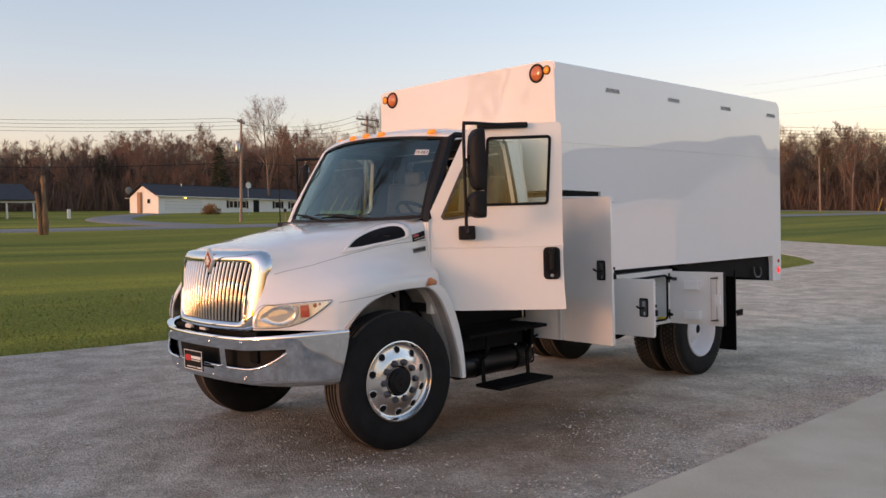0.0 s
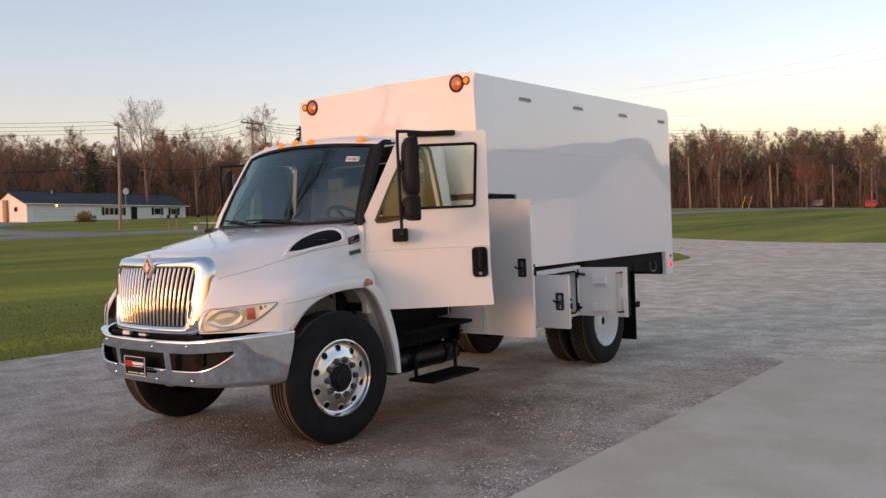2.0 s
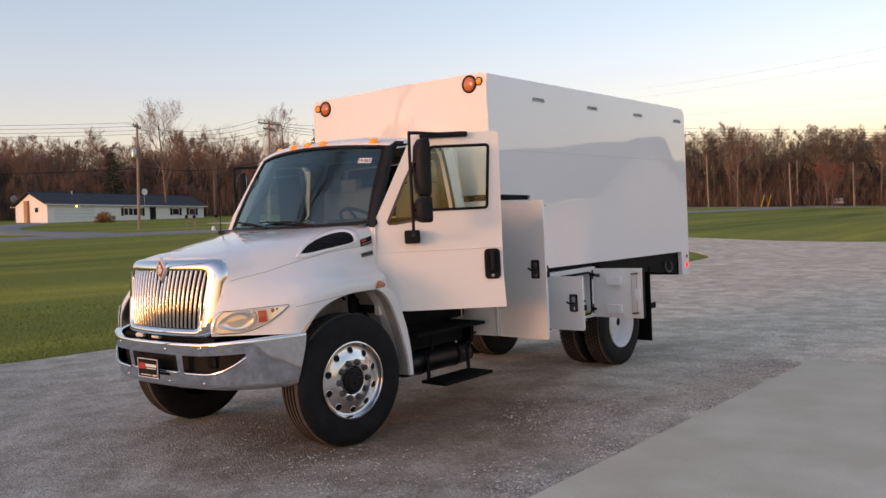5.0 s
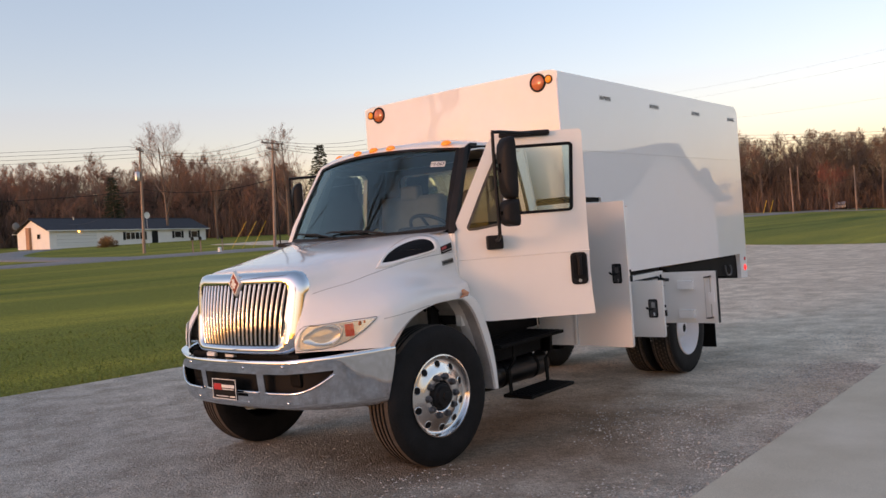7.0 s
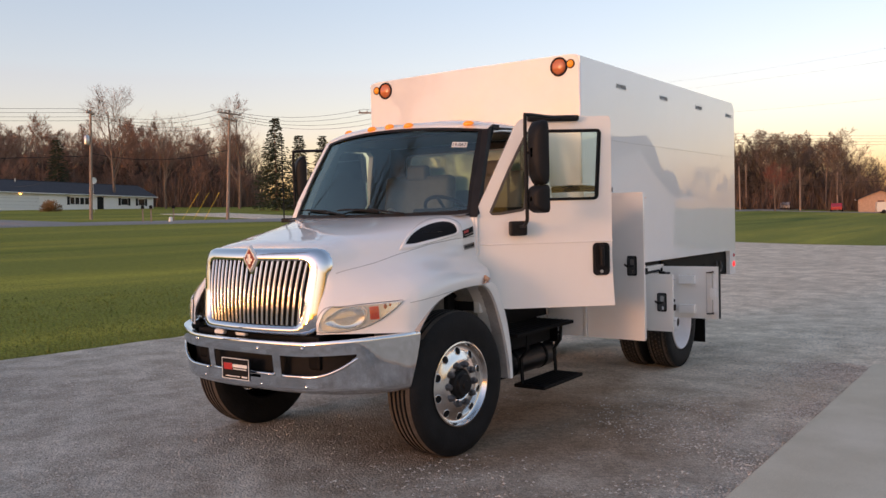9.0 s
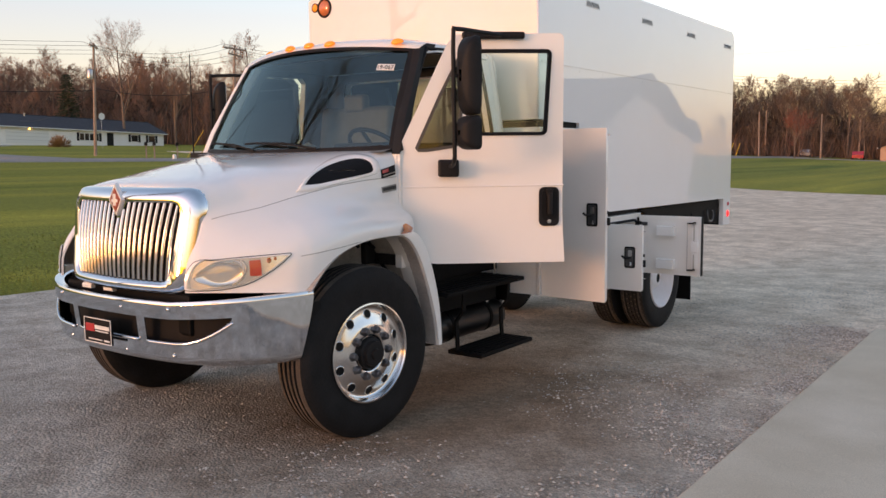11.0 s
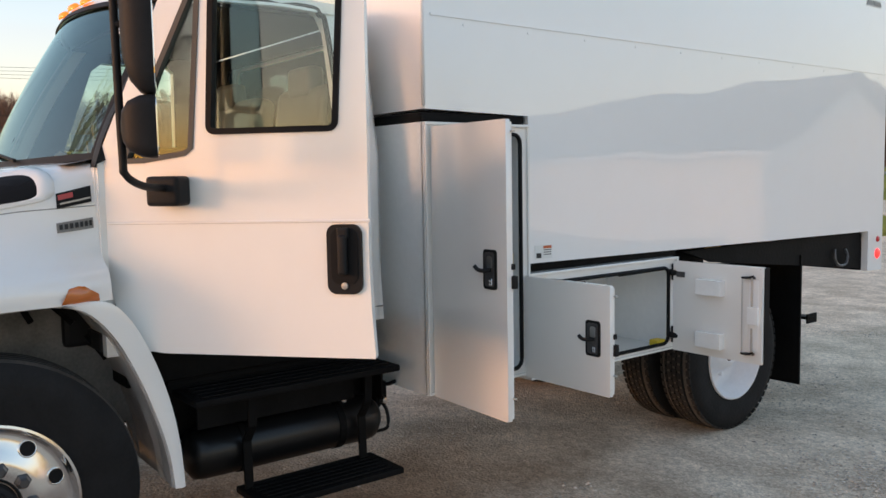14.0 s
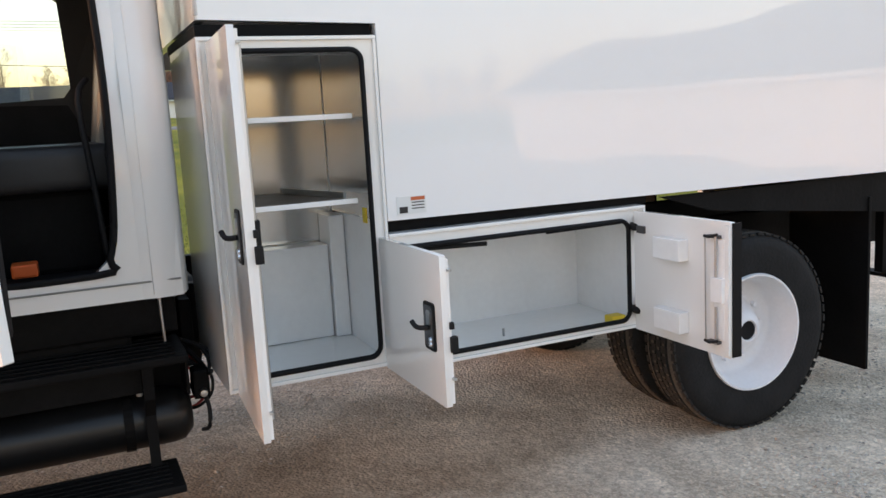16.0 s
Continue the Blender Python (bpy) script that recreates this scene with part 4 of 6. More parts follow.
part("steering_column", tube([(0.46, 0.60, 1.50), (0.46, 0.84, 1.70)], 0.04, 10), BLACK, cab)
for x0, x1, w in ((0.20, 0.74, "driver"), (-0.85, -0.05, "bench")):
    seat = part("seat_cushion", box(x0, x1, 1.05, 1.58, 1.36, 1.54, 0.05, seg=3), SEATBLACK, cab, "dark vinyl cab seat", smooth=60)
    br = box(x0, x1, -0.07, 0.07, 0, 0.62, 0.06, seg=3)
    b2 = part("seat_back", br, SEAT, seat, smooth=60)
    b2.matrix_local = pose(0, 1.60, 1.48, -8, 0, 0)
    part("seat_base", box(x0 + 0.08, x1 - 0.08, 1.10, 1.50, 1.04, 1.36, 0.02), FRAME, seat)
    part("headrest", box((x0 + x1) / 2 - 0.12, (x0 + x1) / 2 + 0.12, 1.60, 1.70, 2.04, 2.20, 0.04, seg=3), SEAT, seat, smooth=60)
part("seat_belt", thick(grid([[(0.90, 1.55, z), (0.85, 1.56, z)] for z in (1.1, 1.6, 2.2)]), 0.003), BLACK, cab)
part("belt_buckle", box(0.76, 0.86, 1.165, 1.255, 1.065, 1.115, 0.008), mat("orange_plastic", (0.75, 0.12, 0.02), 0.5), cab, "orange plastic buckle cover")
part("grab_bar", tube(smooth_path([(0.80, 1.50, 1.78), (0.85, 1.46, 1.70), (0.87, 1.48, 1.40), (0.88, 1.50, 1.09)], 4), 0.012, 7), BLACK, cab, smooth=180)
part("paper_slip", thick(grid([[(0.0, 0.52, 1.745), (0.10, 0.54, 1.78)], [(-0.01, 0.60, 1.738), (0.09, 0.62, 1.75)]]), 0.002), PAPER, cab)
# sticker with written stock number on the windscreen
st = part("sticker", thick(grid([[Vector(wind(u, k)) + Vector((0, -0.006, 0)) for u in (0.735, 0.80, 0.87)] for k in (0.77, 0.835)]), 0.001), PAPER, ws, "white sticker with a hand-written number")
cu = bpy.data.curves.new("sticker_text", "FONT")
cu.body, cu.size, cu.align_x, cu.align_y, cu.extrude = "19-067", 0.043, "CENTER", "CENTER", 0.0005
txt = new("sticker_text", cu)
bpy.context.view_layer.update()
tme = bpy.data.meshes.new_from_object(txt.evaluated_get(bpy.context.evaluated_depsgraph_get()))
bpy.data.objects.remove(txt)
tme.materials.clear()
tme.materials.append(INK)
a, b_, c_ = (Vector(wind(*q)) for q in ((0.735, 0.80), (0.87, 0.80), (0.80, 0.835)))
xd = (b_ - a).normalized()
up = ((c_ - a) - (c_ - a).dot(xd) * xd).normalized()
nd = xd.cross(up)
tm = new("sticker_number", tme)
tm.parent = st
tm.matrix_local = Matrix.Translation((a + b_) / 2 + Vector((0, -0.009, 0)) + nd * 0.002) @ Matrix((xd, up, nd)).transposed().to_4x4()
for s0, s1 in ((-0.15, 0.45), (-0.75, -0.15)):
    p0, p1 = Vector(wind(s1, 0.0)), Vector(wind(s0, 0.06))
    wp = part("wiper", tube([p0 + Vector((0, -0.03, 0.01)), p0.lerp(p1, 0.5) + Vector((0, -0.045, 0.03)), p1 + Vector((0, -0.025, 0.015))], 0.008, 6), BLACK, cab)
    part("wiper_blade", tube([p0.lerp(p1, 0.45) + Vector((0, -0.03, 0.01)), p1 + Vector((0, -0.02, 0.02)), p1 + (p1 - p0) * 0.2 + Vector((0, -0.02, 0.005))], 0.007, 5), BLACK, wp)

# driver's door, swung open
DOOR_AT = pose(0.975, 0.462, 0, 0, 0, math.degrees(math.atan2(0.656, 0.755)))
SHAPE = [(0.02, 1.30), (0.0, 1.50), (0.0, 1.70), (0.03, 1.765), (0.14, 1.99), (0.325, 2.375), (0.36, 2.42), (0.41, 2.44), (1.06, 2.445), (1.078, 2.42), (1.075, 1.8), (1.073, 1.32), (1.079, 1.15), (1.090, 0.978), (1.086, 0.974), (0.25, 0.975), (0.17, 0.985), (0.12, 1.02), (0.06, 1.13)]
WIN = [(p[0] + (p[1] - 2.07) * 0.06, p[1]) for p in rounded(0.475, 0.985, 1.80, 2.345, 0.035)]
TRI = [(0.115, 1.725), (0.135, 1.70), (0.20, 1.70), (0.375, 1.725), (0.405, 1.75), (0.455, 2.30), (0.44, 2.335), (0.41, 2.33), (0.27, 2.06)]
skin = slab(SHAPE, -0.035, 1, 0.0, holes=[WIN, TRI])
door = part("driver_door", skin, WHITE, truck, "white driver door standing open", smooth=30)
door.matrix_local = DOOR_AT
bm = box(0.06, 1.06, 0.036, 0.075, 1.03, 1.76, 0.02)
part("door_trim", bm, BLACK, door, smooth=40)
part("belt_crease", tube([(0.04, -0.001, 1.475), (1.08, -0.001, 1.478)], 0.006, 6), WHITE, door)


def frame_ring(outline, w, name, material, y0, y1):
    c = Vector((sum(a for a, _ in outline) / len(outline), sum(b for _, b in outline) / len(outline)))
    ins = []
    n = len(outline)
    for i in range(n):
        p0, p1, p2 = Vector(outline[i - 1]), Vector(outline[i]), Vector(outline[(i + 1) % n])
        d = (p2 - p0).normalized()
        nn = Vector((-d.y, d.x))
        if nn.dot(c - p1) < 0:
            nn = -nn
        ins.append(p1 + nn * w)
    rows = [[(p[0], y, p[1]) for p in lp] for lp, y in ((outline, y1), (outline, y0), (ins, y0), (ins, y1))]
    part(name, grid(rows, close=True, wrap=True), material, door, smooth=40)


frame_ring(WIN, 0.022, "window_seal", GASKET, -0.008, 0.03)
frame_ring(TRI, 0.02, "quarter_seal", mat("grey_rubber_seal", (0.07, 0.066, 0.06), 0.6), -0.005, 0.03)
for nm, o in (("door_window", WIN), ("quarter_window", TRI)):
    g = part(nm, slab(o, -0.004, 1, 0.014), SIDEGLASS, door, "clear door glass")
    g.visible_shadow = False
hp = part("door_handle", slab(rounded(0.918, 1.05, 1.212, 1.466, 0.035), 0.012, 1, 0.0), BLACK, door, "black paddle door handle", smooth=40)
part("handle_recess", slab(rounded(0.935, 1.035, 1.25, 1.45, 0.03), 0.004, 1, -0.0115), GASKET, hp)
part("handle_grip", box(0.968, 1.0, -0.05, -0.018, 1.285, 1.43, 0.012, seg=3), BLACK, hp, smooth=50)
part("handle_mount", box(0.962, 1.006, -0.04, -0.008, 1.415, 1.455, 0.01), BLACK, hp)
part("lock_cylinder", lathe([(0, -0.006), (0.012, -0.005), (0.014, 0)], (0.984, -0.014, 1.243), axis=1, n=16), STEEL, hp)
# mirrors: built for the open door, then moved along for the closed one
INV = DOOR_AT.inverted()


def mirror_set(label, m):
    """Mirrors of a door that stands at m."""
    to = m @ INV
    pole = part("door_mirror", tube(smooth_path([to @ Vector(p) for p in ((1.53, 1.06, 2.43), (1.49, 0.70, 2.425), (1.468, 0.44, 2.42), (1.464, 0.412, 2.39), (1.464, 0.41, 2.1), (1.464, 0.415, 1.72), (1.455, 0.425, 1.655), (1.38, 0.51, 1.615), (1.24, 0.66, 1.605))], 6), 0.0135, 8), BLACK, truck, label, smooth=180)
    part("bracket_foot", box(-0.065, 0.065, -0.10, 0.0, -0.055, 0.055, 0.018, seg=3, m=m @ Matrix.Translation((0.325, 0, 1.595))), BLACK, pole, smooth=50)
    part("bracket_mount", box(0.42, 0.82, -0.05, 0.0, 2.405, 2.45, 0.018, seg=3, m=m), BLACK, pole, smooth=50)
    for nm, zc, w, h, d in (("mirror_head", 2.145, 0.16, 0.455, 0.9), ("convex_mirror", 1.81, 0.16, 0.20, 1.0)):
        c = (1.545, 0.505, zc)
        rows = [[(a * s * w / 2, dy * d, b * s * h / 2) for a, b in rounded(-1, 1, -1, 1, 0.35)] for dy, s in ((0.0, 1.0), (-0.02, 1.02), (-0.05, 0.97), (-0.085, 0.80), (-0.105, 0.5), (-0.11, 0.15))]
        bm = grid(rows, close=True)
        bm.verts.ensure_lookup_table()
        bm.faces.new(bm.verts[:len(rows[0])])
        mm = to @ Matrix.Translation(c) @ pose(0, 0, 0, 0, 0, -20)
        bmesh.ops.transform(bm, matrix=mm, verts=bm.verts)
        part(nm, bm, BLACK, pole, "black mirror housing", smooth=60)
        g = slab([(a * 0.9 * w / 2, b * 0.93 * h / 2) for a, b in rounded(-1, 1, -1, 1, 0.3)], -0.003, 1, 0.001)
        bmesh.ops.transform(g, matrix=mm, verts=g.verts)
        part("mirror_glass", g, MIRROR, pole)
        part("mirror_clamp", tube([to @ Vector((1.464, 0.41, zc)), to @ Vector((c[0] - w * 0.15, c[1] - 0.04, zc))], 0.012, 6), BLACK, pole)


mirror_set("black twin mirrors on the open driver door", DOOR_AT)
mirror_set("black passenger side mirrors on a tube bracket", Matrix.Diagonal((-1, 1, 1, 1)) @ pose(0.92, 0.45, -0.07, 0, 0, 90))
part("whip_antenna", tube([(-1.044, 0.415, 1.72), (-1.044, 0.415, 2.472)], [0.006, 0.0035], 6), BLACK, truck, "thin black whip antenna beside the hood")
part("antenna_base", box(-1.064, -0.90, 0.395, 0.435, 1.68, 1.72, 0.006), BLACK, truck)

# ---- dump body ----
body = part("dump_body", slab([(1.86, 1.945), (2.515, 1.93), (2.515, 1.175), (6.20, 1.145), (6.20, 0.83), (6.44, 0.825), (6.44, 2.95), (6.425, 3.02), (6.38, 3.065), (6.32, 3.08), (1.86, 3.08)], 0.05, 0, 1.205), BODYWHITE, truck, "tall white steel chip box", smooth=30)
part("body_wall", slab([(1.86, 1.945), (2.515, 1.93), (2.515, 1.175), (6.20, 1.145), (6.20, 0.83), (6.44, 0.825), (6.44, 2.95), (6.425, 3.02), (6.38, 3.065), (6.32, 3.08), (1.86, 3.08)], -0.05, 0, -1.205), BODYWHITE, body)
fr = [(-1.20, 1.945), (1.20, 1.945), (1.20, 3.02), (1.185, 3.065), (1.15, 3.095), (1.10, 3.10), (-1.10, 3.10), (-1.15, 3.095), (-1.185, 3.065), (-1.20, 3.02)]
part("body_front", slab(fr, -0.04, 1, 1.855), DENTED, body, "white front bulkhead with shallow dents")
arc = [(-1.204, 3.07), (-1.19, 3.085), (-1.16, 3.097), (-1.10, 3.104), (0, 3.112), (1.10, 3.104), (1.16, 3.097), (1.19, 3.085), (1.204, 3.07)]
part("body_roof", thick(grid([[(x, y, z - d) for x, z in arc] for y, d in ((1.856, 0.0), (3.0, 0), (5.0, 0), (6.30, 0.0), (6.38, 0.02), (6.43, 0.08))]), 0.01), BODYWHITE, body, smooth=50)
part("body_floor", box(-1.15, 1.15, 2.52, 6.4, 1.19, 1.25), FRAME, body)
part("tailgate", box(-1.16, 1.16, 6.40, 6.435, 1.0, 3.02), BODYWHITE, body)
part("side_seam", box(1.2045, 1.210, 1.90, 6.42, 2.372, 2.384), BODYWHITE, body)
for k, z in enumerate((1.075, 0.96)):
    part("tail_lamp", lathe([(0, 0.012), (0.018 + 0.012 * k, 0.010), (0.025 + 0.018 * k, 0.0)], (1.206, 6.36, z), n=18), REDLENS if k == 0 else REDLIT, body, "red side tail lamp", smooth=180)
for x, z, r, m_, lb in ((1.00, 3.005, 0.075, BEACON, "amber strobe lamp in the bulkhead"), (1.115, 3.018, 0.036, AMBER, "small lit amber clearance lamp"), (-1.00, 3.005, 0.075, BEACON, "amber strobe lamp in the bulkhead"), (-1.115, 3.018, 0.036, AMBER, "small lit amber clearance lamp")):
    lp = part("clearance_lamp", lathe([(0, -0.02), (r * 0.6, -0.017), (r * 0.9, -0.006), (r * 0.92, 0)], (x, 1.853, z), axis=1, n=28), m_, body, lb, smooth=180)
    part("lamp_ring", lathe([(r * 0.92, 0), (r * 0.95, -0.010), (r * 1.12, -0.009), (r * 1.15, 0.0)], (x, 1.854, z), axis=1, n=28), BLACK, lp, smooth=180)
for y in (2.742, 3.868, 5.015, 6.19):
    vent = part("louvre_plate", box(1.205, 1.2085, y - 0.115, y + 0.115, 2.878, 2.925), PAPER, body, "slotted side vent")
    for i in range(9):
        yy = y - 0.10 + i * 0.025
        sl = bmesh.new()
        lean = 0.012 if i < 4 else -0.012
        vs = [sl.verts.new((1.2095, yy + a + (lean if z > 2.9 else -lean), z)) for a, z in ((-0.0055, 2.884), (0.0055, 2.884), (0.0055, 2.919), (-0.0055, 2.919))]
        sl.faces.new(vs)
        bmesh.ops.solidify(sl, geom=sl.faces[:], thickness=0.002)
        part("louvre", sl, TRIMGREY if i % 4 else BLACK, vent)
dc = part("warning_decal", box(1.2055, 1.2075, 2.555, 2.68, 1.195, 1.265), PAPER, body, "small white safety decal with orange head")
part("decal_head", box(1.207, 1.2085, 2.615, 2.675, 1.248, 1.262), mat("decal_orange", (0.65, 0.13, 0.04), 0.5), dc)
for z in (1.238, 1.226, 1.214):
    part("decal_bar", box(1.207, 1.2085, 2.618, 2.672, z, z + 0.004), INK, dc)
part("decal_sign", box(1.207, 1.2085, 2.565, 2.60, 1.20, 1.225), INK, dc)
for y in np.arange(2.1, 6.4, 0.42):
    part("rivet", lathe([(0, 0.004), (0.006, 0.003), (0.008, 0.0)], (1.2045, y, 2.345), n=8), BODYWHITE, body)
part("corner_cap", tube([(1.199, 1.858, 1.96), (1.199, 1.858, 3.01)], 0.010, 8), BODYWHITE, body, smooth=180)
# dark hoist frame under the rear of the body
part("hoist_rail", slab([(3.9, 1.14), (6.19, 1.14), (6.25, 0.84), (5.2, 0.95), (4.2, 1.05)], 0.03, 0, 1.15), FRAME, body, "black side skirt under the chip box")
part("hoist_rail", slab([(2.4, 1.16), (6.19, 1.14), (6.25, 0.84), (5.2, 0.95), (4.2, 1.05), (2.4, 1.07)], 0.03, 0, -1.12), FRAME, body)
part("safety_hook", tube(smooth_path([(1.165, 5.76, 1.03), (1.175, 5.75, 0.95), (1.18, 5.80, 0.905), (1.18, 5.90, 0.91), (1.175, 5.94, 0.97), (1.16, 5.93, 1.02)], 4), 0.010, 6), NUT, body)
part("rear_sill", box(-1.15, 1.15, 6.2, 6.42, 0.83, 1.0, 0.01), FRAME, body)
part("reflector_strip", box(0.952, 0.958, 4.40, 4.58, 1.07, 1.12), mat("dull_yellow", (0.45, 0.26, 0.05), 0.6), body, "yellow reflector")


# ---- cabinets ----
def cabinet(name, y0, y1, z0, z1, xb, oy0, oy1, oz0, oz1, label):
    """A steel cabinet that opens to the truck's left side."""
    w = 0.004
    c = part(name, box(xb, xb + w, y0 + w, y1 - w, z0, z1), INNERWHITE, truck, label)
    for a in ((xb, 1.2, y0, y0 + w, z0, z1), (xb, 1.2, y1 - w, y1, z0, z1), (xb + w, 1.2, y0 + w, y1 - w, z1 - w, z1), (xb + w, 1.2, y0 + w, y1 - w, z0, z0 + w)):
        part("cabinet_panel", box(*a), INNERWHITE, c)
    face = slab([(y0, z0), (y1, z0), (y1, z1), (y0, z1)], 0.018, 0, 1.212, holes=[rounded(oy0, oy1, oz0, oz1, 0.045)])
    part("door_frame", face, WHITE, c, smooth=30)
    lp = [(1.218, a, b) for a, b in rounded(oy0, oy1, oz0, oz1, 0.045)]
    for a in ((y0, y1, z1 - 0.014, z1), (y0, y1, z0, z0 + 0.014), (y0, y0 + 0.012, z0 + 0.014, z1 - 0.014), (y1 - 0.012, y1, z0 + 0.014, z1 - 0.014)):
        part("frame_flange", box(1.2125, 1.226, *a, 0.003), WHITE, c)
    ring_bm = tube([*lp, lp[0]], 0.011, 6, caps=False)
    part("door_seal", ring_bm, GASKET, c, "black rubber door seal", smooth=180)
    return c


tall = cabinet("tall_cabinet", 1.845, 2.505, 0.60, 1.885, 0.50, 1.915, 2.445, 0.645, 1.835, "white upright tool cabinet with shelves")
low = cabinet("low_cabinet", 2.508, 3.745, 0.565, 1.125, 0.66, 2.56, 3.655, 0.605, 1.065, "white low tool cabinet with open doors")
# solid black block stands in for the shade between cabinet and body
part("top_gap_fill", box(0.40, 1.19, 1.85, 2.50, 1.888, 1.93, 0.004), FRAME, tall, "black filler standing for the shaded gap under the body floor")
part("inner_step", box(0.51, 0.65, 1.855, 2.425, 0.605, 1.03, 0.006), INNERWHITE, tall, "white boxed step inside the cabinet")
part("inner_post", box(0.51, 0.68, 2.429, 2.498, 0.605, 1.16, 0.006), INNERWHITE, tall)
# another black block for the shaded gap, above the low cabinet
part("low_gap_fill", box(0.60, 1.16, 2.53, 3.80, 1.126, 1.175), FRAME, low)
for z in (1.255, 1.585):
    sh = part("shelf", box(0.51, 1.13, 1.86, 2.42, z - 0.002, z + 0.002), GALV, tall, "bare sheet metal shelf")
    part("shelf_lip", box(1.128, 1.14, 1.86, 2.42, z - 0.004, z + 0.016, 0.002), INNERWHITE, sh)
for i in range(4):
    part("spring_hose", tube([(0.95 - 0.0 * i, 1.90 + 0.025 * i, 1.60), (0.94, 1.90 + 0.025 * i, 1.72)], 0.008, 6), STEEL, tall)
part("back_sheet", box(0.506, 0.509, 1.86, 2.49, 1.035, 1.875), SHEET, tall, "bright aluminium back sheet")
part("side_sheet", box(0.52, 1.10, 2.494, 2.498, 1.17, 1.875), SHEET, tall)
tray = part("shelf_tray", box(-0.26, 0.24, -0.20, 0.20, 0.0, 0.006, m=pose(0.84, 2.14, 1.259, 0, 0, 14)), mat("brown_board", (0.24, 0.19, 0.15), 0.6, vary=0.2, scale=9), tall, "thin brown board lying on the shelf")
part("tray_edge", box(-0.27, 0.25, 0.20, 0.212, 0.0, 0.03, m=pose(0.84, 2.14, 1.259, 0, 0, 14)), GALV, tray)
part("cabinet_lamp", box(0.98, 1.06, 2.05, 2.22, 1.858, 1.876, 0.005), PAPER, tall, "small white strip lamp")
part("yellow_tag", box(1.12, 1.16, 2.44, 2.446, 1.17, 1.23), YELLOW, tall)
part("seal_tape", box(1.20, 1.215, 2.0, 2.42, 0.636, 0.644), YELLOW, tall)
part("yellow_latch_block", box(1.15, 1.215, 3.56, 3.635, 0.59, 0.632, 0.008), YELLOW, low, "yellow plastic door bumper")
part("drain_bolt", tube([(1.12, 3.05, 0.605), (1.12, 3.05, 0.64)], 0.006, 6), STEEL, low)
for y, z in ((3.72, 1.035), (3.72, 0.655)):
    hg = part("hinge", tube(smooth_path([(1.21, y - 0.04, z), (1.245, y - 0.05, z), (1.275, y - 0.035, z), (1.285, y - 0.01, z)], 3), 0.019, 7), BLACK, low, "black bolted hinge", smooth=180)
    part("hinge_plate", box(1.212, 1.232, y - 0.03, y + 0.024, z - 0.05, z + 0.05, 0.004), BLACK, hg)
part("gas_strut", tube([(1.18, 2.65, 1.045), (1.19, 2.95, 1.035)], 0.010, 7), BLACK, low, smooth=180)
part("gas_strut", tube([(1.18, 3.25, 1.05), (1.21, 3.62, 1.06)], 0.010, 7), BLACK, low, smooth=180)


